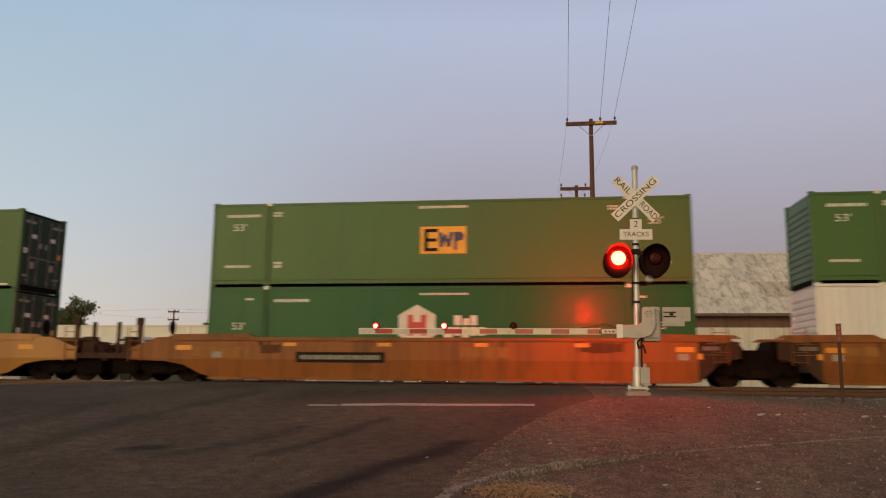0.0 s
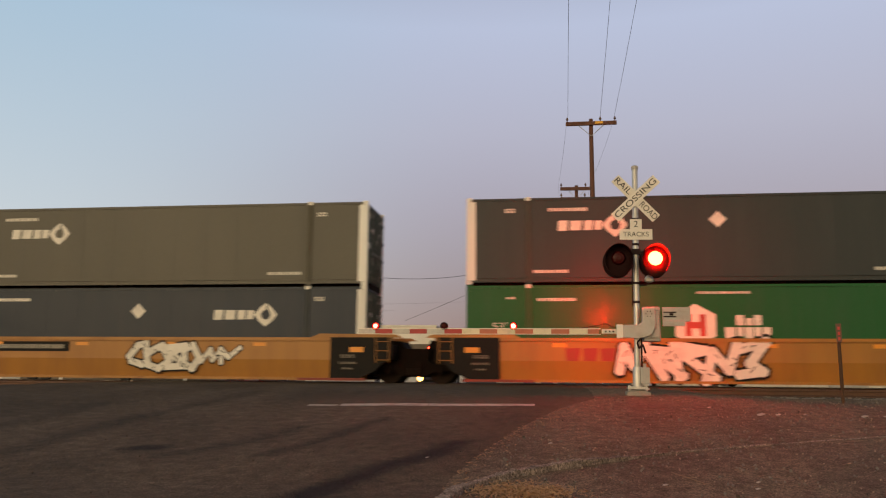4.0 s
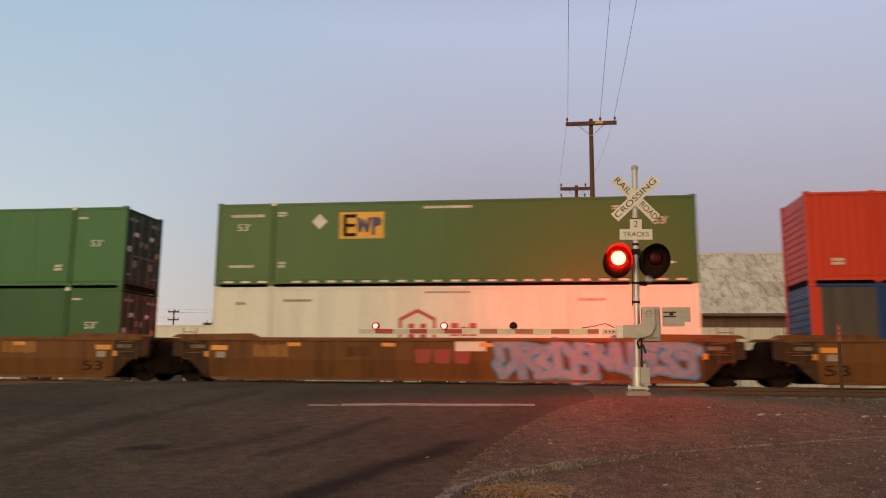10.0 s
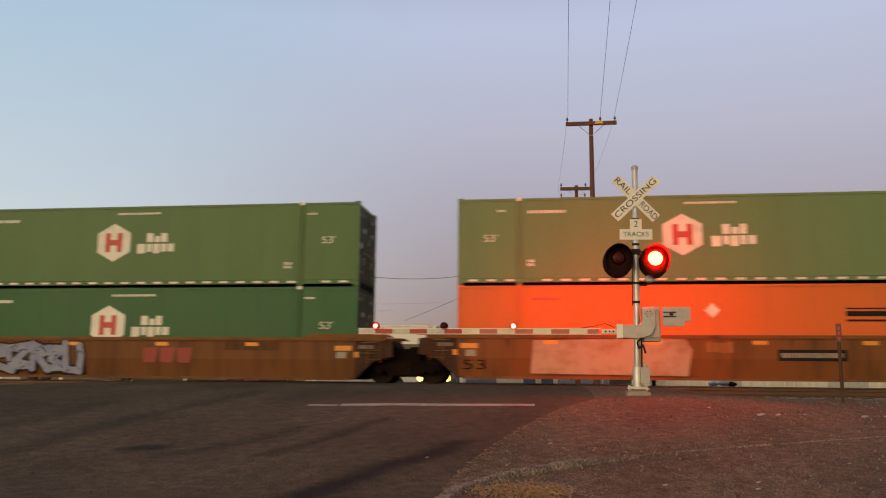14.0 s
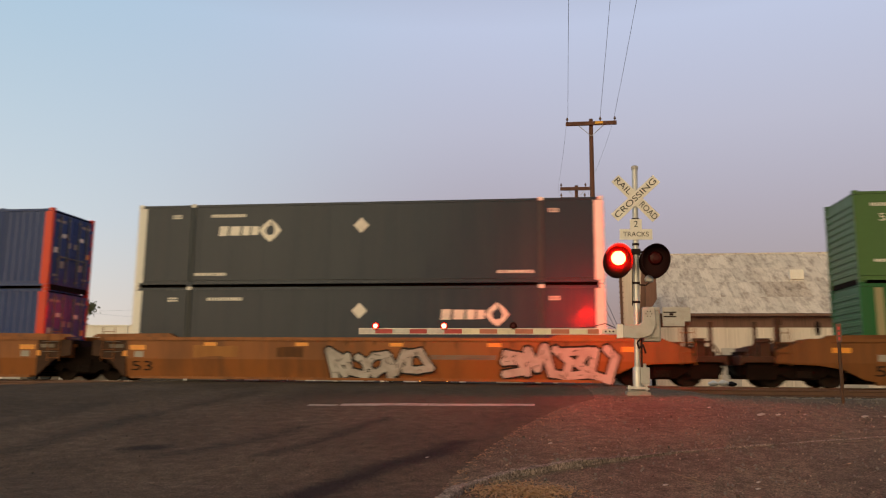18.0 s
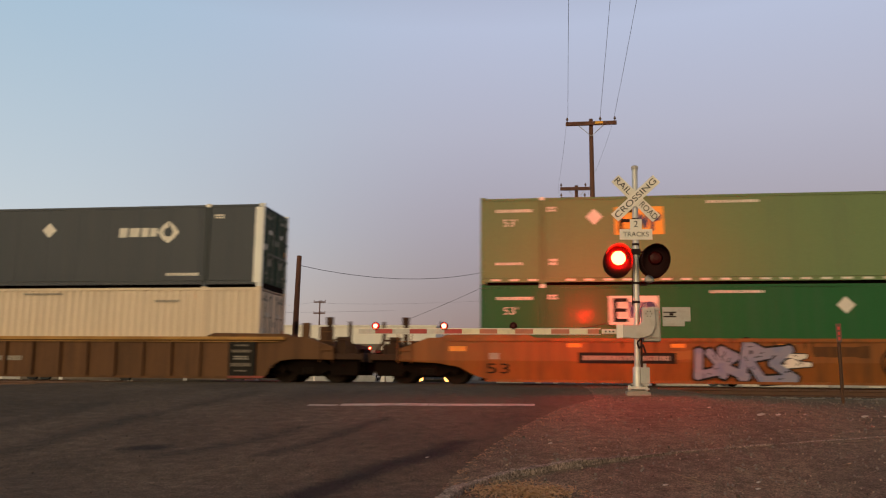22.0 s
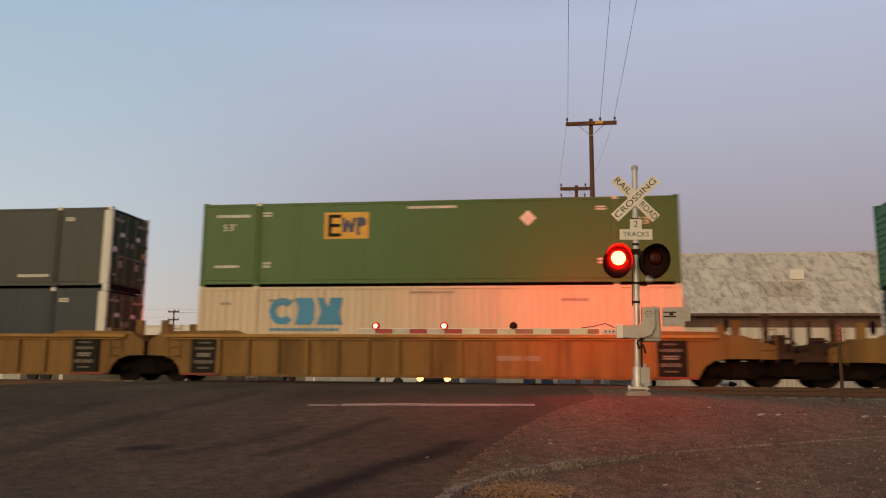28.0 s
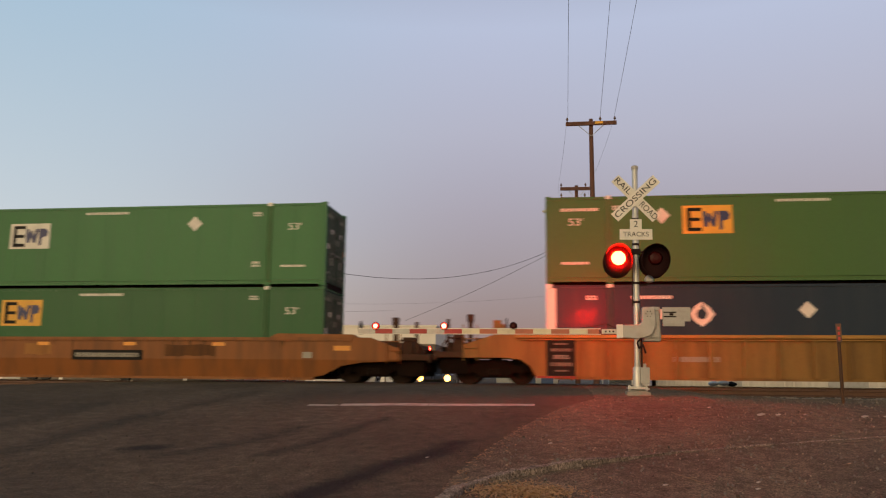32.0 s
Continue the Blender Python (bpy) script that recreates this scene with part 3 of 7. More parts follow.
def logo_square(parent, x, z, ground="mark_yellow"):
    decal(parent, "logo_panel", bar(1.55, 0.92), ground, x, z)
    decal(parent, "emblem", shape(comb(0.46, 0.38, 0.12, 0.11)), "black", x - 0.64, z, lift=0.011)
    zig = [(-0.12, -0.24), (0.0, -0.24), (0.05, -0.02), (0.14, -0.24), (0.24, -0.24), (0.34, 0.26), (0.22, 0.26), (0.17, 0.0), (0.09, 0.2), (0.02, 0.2), (-0.02, 0.05), (-0.04, 0.26), (-0.16, 0.26)]
    decal(parent, "emblem", shape(zig), "mark_navy", x, z, lift=0.011)
    flag = [(0.36, -0.34), (0.46, -0.34), (0.46, -0.06), (0.66, 0.0), (0.70, 0.16), (0.60, 0.27), (0.36, 0.27)]
    decal(parent, "emblem", shape(flag), "mark_navy", x, z, lift=0.011)


def logo_ring(parent, x, z):
    """A row of pale blocks ending in a diamond ring."""
    g = Geo()
    for u, w, h in ((-0.70, 0.34, 0.34), (-0.28, 0.40, 0.32), (0.12, 0.30, 0.32), (0.44, 0.28, 0.30)):
        g.plate([(u - w / 2, -h / 2), (u + w / 2 - 0.04, -h / 2), (u + w / 2, h / 2), (u - w / 2 + 0.03, h / 2)], -0.006, 0.004)
    decal(parent, "lettering", g, "mark_white", x, z)
    g = Geo()
    n = 8
    out = [(0.40 * (1.0 if k % 2 == 0 else 0.80) * math.sin(k * math.pi / 4), 0.40 * (1.0 if k % 2 == 0 else 0.80) * math.cos(k * math.pi / 4)) for k in range(n)]
    inn = [(0.17 * math.sin(k * math.pi / 4), 0.17 * math.cos(k * math.pi / 4)) for k in range(n)]
    decal(parent, "emblem", shape(out + [out[0], inn[0]] + inn[:0:-1] + [inn[0]][:0]), "mark_white", x + 0.98, z)


def diamond(parent, x, z, mat="mark_white", r=0.27):
    decal(parent, "placard", shape([(-r, 0), (0, -r), (r, 0), (0, r)]), mat, x, z)


def logo_words(parent, x, z, first="mark_red"):
    """Long row: red blocks, then white blocks."""
    g = Geo()
    for u, h in ((-0.75, 0.62), (-0.36, 0.46), (0.0, 0.46), (0.36, 0.46), (0.72, 0.46)):
        g.box(u - 0.16, u + 0.15, -0.006, 0.004, -0.31, -0.31 + h)
        g.box(u - 0.16, u - 0.02, -0.009, 0.004, -0.31, -0.31 + h * 1.02)
    decal(parent, "lettering", g, first, x, z)
    g = Geo()
    for k in range(10):
        u = -1.68 + k * 0.372
        h = 0.64 if k in (0, 5) else 0.48
        g.box(u - 0.17, u - 0.03, -0.006, 0.004, -0.31, -0.31 + h)
        g.box(u - 0.03, u + 0.10, -0.006, 0.004, -0.31 + (h - 0.14) * (k % 3) / 2, -0.31 + (h - 0.14) * (k % 3) / 2 + 0.15)
        g.box(u + 0.06, u + 0.16, -0.006, 0.004, -0.31, -0.31 + h)
    decal(parent, "lettering", g, "mark_white", x + 2.95, z)


def logo_globe(parent, x, z):
    decal(parent, "emblem", shape([(-0.38, 0), (-0.12, -0.33), (0.02, -0.38), (0.18, -0.33), (0.42, 0.0), (0.18, 0.33), (0.02, 0.38), (-0.12, 0.33)]), "mark_white", x, z)
    g = Geo()
    for k in range(11):
        zz = -0.36 + k * 0.072
        g.box(-0.62 + 0.09 * abs(k - 5) * 0.5, 0.45 - abs(k - 5) * 0.035, -0.004, 0.004, zz, zz + 0.034)
    decal(parent, "stripe_panel", g, "mark_white", x + 0.75, z)


def logo_big(parent, x, z, mat):
    """Three bold shapes over a thin line."""
    g = Geo()
    arc = [radians(40 + 28 * k) for k in range(11)]
    bow = [(0.46 * math.cos(a) - 0.8, 0.46 * math.sin(a)) for a in arc] + [(0.22 * math.cos(a) - 0.8, 0.22 * math.sin(a)) for a in arc[::-1]]
    fold = [(-0.34, -0.45), (0.20, -0.45), (0.32, -0.3), (0.32, 0.27), (0.24, 0.45), (-0.34, 0.45), (-0.24, 0.05)]
    cross = [(0.42, -0.45), (1.30, -0.45), (1.18, -0.05), (1.30, 0.45), (0.86, 0.45), (0.80, 0.1), (0.62, 0.45), (0.42, 0.45), (0.55, 0.0)]
    for outline in (bow, fold, cross):
        decal(parent, "emblem", shape(outline), mat, x, z)
    marking(parent, x, z - 0.62, 2.45, 0.12, mat)


def size_number(parent, x, z):
    """The container's length in feet."""
    if "size_number" not in MESH:
        MESH["size_number"] = lettering("size_number", "53'", 0.34, M["mark_white"], parent, pose(x, 0.012, z), 0.46).data
    else:
        part("size_number", MESH["size_number"], M["mark_white"], parent, at=pose(x, 0.012, z))


def small_print(parent, kind):
    """The usual small stencils."""
    if kind == "hexagon":
        spots = [(1.46, 2.45, 0.3, 0.1, 1), (2.95, 2.40, 1.26, 0.14, 1), (2.41, 0.70, 0.26, 0.25, 2), (8.15, 2.60, 1.63, 0.1, 1), (14.5, 2.48, 0.37, 0.1, 1), (13.68, 0.70, 0.30, 0.25, 2)]
    elif kind == "square":
        spots = [(1.12, 2.44, 1.23, 0.14, 1), (0.97, 0.67, 0.93, 0.12, 1), (2.35, 2.48, 0.34, 0.18, 2), (2.4, 0.72, 0.30, 0.24, 2), (8.11, 2.63, 1.68, 0.12, 1), (15.02, 0.68, 0.88, 0.1, 1), (13.7, 2.5, 0.34, 0.16, 2), (13.7, 0.75, 0.30, 0.22, 2)]
    elif kind == "ring":
        spots = [(1.45, 2.45, 0.36, 0.16, 2), (3.34, 2.46, 1.28, 0.15, 1), (2.78, 0.41, 1.19, 0.14, 1), (13.3, 0.42, 1.22, 0.14, 1), (14.55, 2.45, 0.36, 0.16, 2)]
    elif kind == "globe":
        spots = [(13.23, 2.40, 0.85, 0.15, 1), (2.8, 0.45, 0.3, 0.08, 1), (12.4, 0.42, 0.3, 0.08, 1), (13.1, 0.45, 0.3, 0.08, 1)]
    else:
        spots = [(8.12, 2.66, 1.5, 0.1, 1), (1.0, 2.3, 0.4, 0.14, 1), (3.0, 2.4, 1.0, 0.12, 1), (12.8, 2.4, 0.9, 0.12, 1)]
    for x, z in {"hexagon": ((1.09, 1.52), (15.08, 1.55)), "square": ((0.98, 2.02), (15.03, 2.04)), "globe": ((1.0, 2.15),)}.get(kind, ()):
        size_number(parent, x, z)
    for x, z, w, h, rows in spots:
        marking(parent, x, z, w, h, rows=rows, mat="mark_grey" if kind == "plain" else "mark_white")


def container(unit, row, paint, side, label, ends=None, tape=False, pale_castings=True):
    c = thing("shipping_container", label, "shipping container", "stacked containers on the train")
    mat = M[paint]
    near = {"smooth": smooth_side, "ribbed": ribbed_side, "wide": wide_ribbed_side}[side]
    flip = Matrix.Translation((0, WID, 0)) @ Matrix.Diagonal((1, -1, 1, 1))
    me = cached(side + "_side", near)
    part("side_wall", me, mat, c)
    part("side_wall", me, mat, c, at=flip)
    part("roof", cached("container_roof", roof), mat, c)
    part("floor_frame", cached("container_floor", floor_frame), M["grime"], c)
    for m in (Matrix(), flip):
        part("top_rail", cached("top_rail", lambda: rail(HIGH - 0.115, HIGH - 0.034)), mat, c, at=m)
        part("bottom_rail", cached("bottom_rail", bottom_rail), mat, c, at=m)
    emat = M[ends] if ends else mat
    post = cached("wide_end_post", wide_end_post) if ends else cached("end_post", end_post)
    mirror_x = Matrix.Translation((LEN, 0, 0)) @ Matrix.Diagonal((-1, 1, 1, 1))
    for m in (Matrix(), mirror_x, flip, mirror_x @ flip):
        part("corner_post", post, emat, c, at=m)
        part("corner_casting", cached("corner_casting", casting), emat, c, at=m)
        part("corner_casting", cached("corner_casting", casting), emat, c, at=Matrix.Translation((0, 0, HIGH - 0.118)) @ m)
    for x in (2.03, LEN - 2.03):
        for m in (Matrix(), flip):
            at = Matrix.Translation((x, 0, 0)) @ m
            part("stacking_post", cached("stack_post", stack_post), M.get(paint + "_worn", mat), c, at=at)
            cm = M["mark_white"] if pale_castings else mat
            low = Matrix.Translation((-0.089, 0, 0.0))
            part("stacking_casting", cached("corner_casting", casting), mat, c, at=at @ low)
            part("stacking_casting", cached("corner_casting", casting), cm, c, "pale worn casting" if pale_castings else "", at=at @ Matrix.Translation((-0.089, 0, HIGH - 0.118)))
    part("front_wall", cached("front_wall", front_wall), mat, c)
    # doors of green, grey and sage containers are darker than their sides
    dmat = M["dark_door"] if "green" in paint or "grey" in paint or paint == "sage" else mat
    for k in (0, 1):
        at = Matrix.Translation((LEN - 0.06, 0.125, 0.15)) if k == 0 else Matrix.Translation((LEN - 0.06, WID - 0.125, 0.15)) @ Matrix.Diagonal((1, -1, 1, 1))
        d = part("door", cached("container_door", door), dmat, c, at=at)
        for yy in (0.35, 0.85):
            part("lock_rod", cached("lock_rod", lock_rod), M["rod_steel"] if paint != "old_cream" else M["tin_rust"], d, at=Matrix.Translation((0, yy, 0)))
        part("placard", cached("door_placard", lambda: Geo().box(0.053, 0.058, 0.1, 0.3, 1.15, 1.35)), M["mark_white"] if k == 0 else M["mark_orange"], d)
        part("door_label", cached("door_label", lambda: Geo().box(0.053, 0.058, 0.5, 0.78, 1.75, 1.9)), M["mark_white"], d)
        for yy, zz, ww, hh in ((0.12, 2.28, 0.55, 0.10), (0.50, 0.62, 0.22, 0.26), (0.93, 1.42, 0.14, 0.20), (0.14, 0.30, 0.30, 0.08)):
            part("door_label", cached("door_label_%s" % zz, lambda: Geo().box(0.053, 0.058, yy, yy + ww, zz, zz + hh)), M["mark_grey"], d)
    if tape:
        x = 0.35
        while x < LEN - 0.5:
            if abs(x - 2.03) > 0.35 and abs(x - (LEN - 2.03)) > 0.35:
                part("reflective_strip", cached("reflective_strip", lambda: Geo().box(0, 0.31, 0.008, 0.035, 0.10, 0.165)), M["mark_white"], c, at=Matrix.Translation((x, 0, 0)))
            x += 0.605
    z = UPPER_Z if row else LOWER_Z
    MOVING.append((c, START[unit], NEAR_FACE, z))
    return c


START = [8.21, -11.56, -35.0, -54.6, -74.13, -98.1, -121.79, -141.26, -160.81, -184.55, -204.07, -223.55, -247.41, -266.87, -286.49, -310.17, -329.84, -349.65, -372.71, -392.28, -411.82, -435.4]


def hexagon_green(u, row, paint="green", tape=True):
    c = container(u, row, paint, "smooth", "green smooth-sided freight container with white and red hexagon emblem", tape=tape)
    logo_hex(c, 7.25, 1.57)
    small_print(c, "hexagon")
    return c


def square_green(u, row, paint="green", tape=False, ground="mark_yellow", x=5.15, z=2.05, dia=3.72, side="smooth"):
    c = container(u, row, paint, side, "green freight container with a square %s emblem panel" % ("white" if ground == "mark_white" else "yellow"), tape=tape)
    logo_square(c, x, z, ground)
    small_print(c, "square")
    if dia:
        diamond(c, dia, 2.2)
    return c


def grey_ring(u, row, paint="grey", x=3.87, dia=None):
    c = container(u, row, paint, "smooth", "dark grey freight container with pale end posts and ring emblem", ends="white")
    logo_ring(c, x, 1.92)
    small_print(c, "ring")
    if dia:
        diamond(c, dia, 2.05)
    return c


def globe_blue(u, row, patched=False):
    c = container(u, row, "blue", "ribbed", "dark blue ribbed freight container with red posts and lettering", ends="red", pale_castings=False)
    logo_globe(c, 2.82, 2.05)
    if not patched:
        logo_words(c, 6.1, 1.43)
    else:
        logo_words(c, 5.9, 1.45, "mark_white")
        # paint scraped off in upright streaks
        rs = random.Random(23)
        x = 5.1
        while x < 8.2:
            w = rs.uniform(0.06, 0.24)
            near = 1.0 - abs(x - 6.8) / 1.9
            if rs.random() < 0.35 + near * 0.6:
                top, low = 2.78 - rs.uniform(0, 0.12), 2.0 - rs.uniform(0.2, 1.3) * max(near, 0.1)
                decal(c, "scraped_streak", shape([(-w / 2, low - 2.0), (w * 0.3, low - 2.0 - rs.uniform(0, 0.15)), (w / 2, top - 2.0), (-w * 0.4, top - 2.0 + 0.03)]), "scraped", x, 2.0, lift=0.004)
            x += w
        decal(c, "paint_patch", shape([(-0.66, -1.1), (0.60, -1.12), (0.66, 0.4), (0.63, 1.1), (-0.62, 1.08), (-0.68, 0.2)]), "dulled_blue", 3.95, 1.65, lift=0.004, label="dark repainted patch")
        decal(c, "paint_patch", shape([(-0.94, -1.1), (0.92, -1.08), (0.96, 0.3), (0.93, 1.1), (-0.95, 1.1)]), "dulled_brown", 1.05, 1.65, lift=0.004, label="dull brown repainted patch")
    decal(c, "white_square", bar(0.6, 0.38), "mark_white", 8.05, 2.47)
    decal(c, "white_square", bar(0.54, 0.4), "mark_white", 1.0, 1.6)
    small_print(c, "globe")
    return c


def bold_white(u, row):
    c = container(u, row, "cream", "ribbed", "off-white ribbed freight container with bold blue emblem shapes", pale_castings=False)
    logo_big(c, 3.8, 2.04, "mark_blue")
    small_print(c, "plain")
    return c


def build_containers():
    # unit by unit, from the head of the train: upper then lower
    square_green(0, 1, dia=None), container(0, 0, "white", "ribbed", "white ribbed freight container, lower of a stack")
    square_green(1, 1, x=8.10, z=1.5, dia=None)
    c = hexagon_green(1, 0, "deep_green", tape=False)
    hexagon_green(2, 1, "green")
    square_green(2, 0, "deep_green", x=7.6, z=1.75, dia=3.4)
    grey_ring(3, 1, dia=8.07), hexagon_green(3, 0, "deep_green", tape=False)
    grey_ring(4, 1, "dusty_grey"), grey_ring(4, 0, "navy_grey", x=11.7, dia=8.07)
    hexagon_green(5, 1), hexagon_green(5, 0, "deep_green", tape=False)
    c = container(6, 1, "red", "ribbed", "bright red ribbed freight container with a white hexagon emblem", pale_castings=False)
    decal(c, "hexagon_panel", shape(hexagon(0.72, 1.05)), "mark_white", 6.93, 1.49)
    decal(c, "emblem", shape(upright_pair(0.34, 0.16, 0.3, 0.06)), "orange", 6.93, 1.49, lift=0.011)
    marking(c, 8.46, 1.62, 0.9, 0.3), marking(c, 8.9, 1.30, 2.2, 0.28)
    marking(c, 8.5, 2.52, 1.5, 0.1), marking(c, 13.0, 2.34, 1.5, 0.15), marking(c, 0.9, 0.65, 0.4, 0.24, rows=2), marking(c, 15.1, 0.65, 0.4, 0.22, rows=2)
    globe_blue(6, 0, patched=True)
    square_green(7, 1, tape=True, dia=3.67)
    c = container(7, 0, "white", "smooth", "white freight container with a red house-shaped emblem")
    logo_house(c, 7.11, 1.5)
    small_print(c, "plain")
    hexagon_green(8, 1, "bright_green", tape=False), hexagon_green(8, 0, "deep_green", tape=False)
    hexagon_green(9, 1, "sage")
    c = container(9, 0, "orange", "smooth", "bright orange freight container with dark block lettering", pale_castings=False)
    diamond(c, 8.07, 2.04, r=0.23)
    decal(c, "lettering", Geo().box(-0.84, 0.84, -0.006, 0.004, -0.1, 0.06).box(-0.84, 0.84, -0.006, 0.004, -0.26, -0.2).box(-0.84, 0.84, -0.006, 0.004, 0.12, 0.16), "black", 12.88, 1.95)
    marking(c, 2.9, 2.42, 1.0, 0.1, "mark_red")
    hexagon_green(10, 1), hexagon_green(10, 0, "deep_green", tape=False)
    square_green(11, 1, "green")
    c = container(11, 0, "deep_green", "wide", "green freight container with tall pale ribs and a white emblem panel")
    for k in range(27):
        x = 0.55 + k * 0.6
        if abs(x - 2.03) > 0.2 and abs(x - LEN + 2.03) > 0.2:
            part("side_rib", cached("side_rib", lambda: Geo().box(-0.12, 0.12, 0.004, 0.032, 0.32, HIGH - 0.16)), M["rib_tan"], c, at=Matrix.Translation((x, 0, 0)))
    decal(c, "logo_panel", bar(1.44, 0.9), "mark_white", 12.0, 2.08, y=-0.004)
    decal(c, "emblem", shape(comb(0.42, 0.34, 0.13, 0.11)), "black", 11.45, 2.08, y=-0.004, lift=0.011)
    decal(c, "patch", bar(0.55, 0.3), "mark_white", 7.9, 2.45, y=-0.004)
    marking(c, 4.0, 2.48, 0.9, 0.14, y=-0.004)
    grey_ring(12, 1, "navy_grey", dia=8.07), grey_ring(12, 0, "navy_grey", x=11.7, dia=8.07)
    globe_blue(13, 1), globe_blue(13, 0)
    square_green(14, 1, "sage", tape=True), square_green(14, 0, "deep_green", ground="mark_white", x=4.9, dia=11.3)
    grey_ring(15, 1, "navy_grey", x=11.69, dia=8.14), bold_white(15, 0)
    c = container(16, 1, "old_cream", "ribbed", "stained cream ribbed freight container with a faded teal emblem", pale_castings=False)
    logo_big(c, 3.85, 2.05, "mark_teal")
    decal(c, "rust_patch", shape([(-0.66, -1.12), (0.60, -1.15), (0.68, 0.2), (0.62, 1.08), (-0.58, 1.12), (-0.70, 0.3)]), "rust_patch", 12.39, 1.5, label="rust-streaked brown patch")
    rs = random.Random(9)
    for k in range(34):
        if k < 3:
            px, pz, w, h = 1.15, 1.95 + 0.02 * k, (0.09, 0.7, 0.3)[k], (0.75, 0.09, 0.2)[k]
        else:
            px, w, h = rs.uniform(0.5, LEN - 0.5), rs.uniform(0.03, 0.12), rs.uniform(0.08, 0.5)
            pz = rs.choice((0.42, 0.5, 0.7, rs.uniform(0.5, 2.5)))
        if abs(px - 2.03) > 0.2 and abs(px - LEN + 2.03) > 0.2:
            decal(c, "rust_stain", shape([(-w / 2, -h / 2), (w * 0.2, -h * 0.55), (w / 2, -h * 0.1), (w * 0.4, h / 2), (-w * 0.3, h * 0.42)]), "rust_stain", px, pz, lift=0.001 * (k % 3))
    small_print(c, "plain")
    globe_blue(16, 0)
    square_green(17, 1, "bright_green", x=6.9, z=1.6, dia=3.1), grey_ring(17, 0, "navy_grey", x=2.9)
    square_green(18, 1, dia=11.3), bold_white(18, 0)
    grey_ring(19, 1), grey_ring(19, 0, "navy_grey")
    square_green(20, 1), grey_ring(20, 0, "navy_grey", dia=8.03)
    square_green(21, 1, "bright_green", ground="mark_white", x=5.15, z=1.85, dia=11.4), square_green(21, 0, "deep_green", x=5.1, z=2.0, dia=None)


# ---- the train: well cars and trucks ----
SIDE_Y = -0.20
SILL, CHORD, FOLD = 0.165, 1.53, 0.80


def end_outline(kind, joint):
    """Lower edge of the side beyond the container's end, from the sill outward, then up to the top chord."""
    if kind == "smooth":
        if joint == "coupler":
            return [(0.5, SILL), (-0.1, 0.30), (-0.7, 0.60), (-1.4, 0.72), (-2.6, 0.76), (-2.6, 1.18), (-2.1, 1.36), (-1.7, CHORD)]
        return [(0.4, SILL), (0.0, 0.20), (-0.35, 0.5), (-0.55, 0.70), (-0.85, 0.86), (-0.85, CHORD - 0.1), (-0.75, CHORD)]
    if joint == "coupler":
        return [(0.3, SILL), (-0.35, 0.20), (-0.55, 0.55), (-0.85, 0.74), (-1.3, 0.80), (-2.7, 0.80), (-2.7, 1.2), (-2.1, 1.4), (-1.7, CHORD)]
    return [(0.2, SILL), (-0.4, 0.18), (-0.5, 0.45), (-0.72, 0.68), (-1.05, 0.80), (-1.62, 0.82), (-1.62, 1.30), (-1.2, CHORD)]


def car_side(kind, left, right):
    l = end_outline(kind, left)
    r = [(LEN - x, z) for x, z in end_outline(kind, right)]
    pts = l[::-1] + r
    g = Geo()
    if kind != "smooth":
        return g.plate(pts, SIDE_Y, SIDE_Y + 0.07)
    # the lower half of a smooth side is bent inward
    for keep in (1, -1):
        half = []
        for (x0, z0), (x1, z1) in zip(pts, pts[1:] + pts[:1]):
            a, b = (z0 - FOLD) * keep, (z1 - FOLD) * keep
            if a >= 0:
                half.append((x0, z0))
            if a * b < 0:
                t = a / (a - b)
                half.append((x0 + (x1 - x0) * t, FOLD))
        b0 = len(g.v)
        g.plate(half, SIDE_Y, SIDE_Y + 0.05)
        if keep < 0:
            g.v[b0:] = [(x, y + (FOLD - z) * 0.16, z) for x, y, z in g.v[b0:]]
    return g


STROKES = (((0.0, 0.0), (0.15, 0.9), (0.55, 0.25), (0.9, 1.0)), ((0.9, 0.85), (0.2, 1.0), (0.05, 0.5), (0.8, 0.55), (0.85, 0.05), (0.1, 0.0)),
           ((0.1, 1.0), (0.2, 0.1), (0.8, 0.0), (0.95, 0.6), (0.6, 0.95)), ((0.0, 0.9), (0.9, 1.0), (0.3, 0.45), (1.0, 0.1), (0.1, 0.0)),
           ((0.2, 0.0), (0.1, 1.0), (0.85, 0.8), (0.3, 0.5), (0.95, 0.0)), ((0.05, 0.2), (0.5, 0.0), (0.95, 0.3), (0.8, 1.0), (0.2, 0.9), (0.1, 0.5)))


def sprayed(g, pts, width, y):
    """A thick angular stroke with blunt ends, laid a hair's breadth further out for each length."""
    for k, (p, q) in enumerate(zip(pts, pts[1:])):
        d = Vector((q[0] - p[0], q[1] - p[1]))
        if d.length < 1e-4:
            continue
        d.normalize()
        n, e = Vector((-d.y, d.x)) * width / 2, d * width * 0.35
        g.plate([(p[0] - e.x - n.x, p[1] - e.y - n.y), (q[0] + e.x - n.x, q[1] + e.y - n.y), (q[0] + e.x * 1.7, q[1] + e.y * 1.7), (q[0] + e.x + n.x, q[1] + e.y + n.y), (p[0] - e.x + n.x, p[1] - e.y + n.y), (p[0] - e.x * 1.7, p[1] - e.y * 1.7)], -0.004 - y - 0.0007 * k, 0.004)


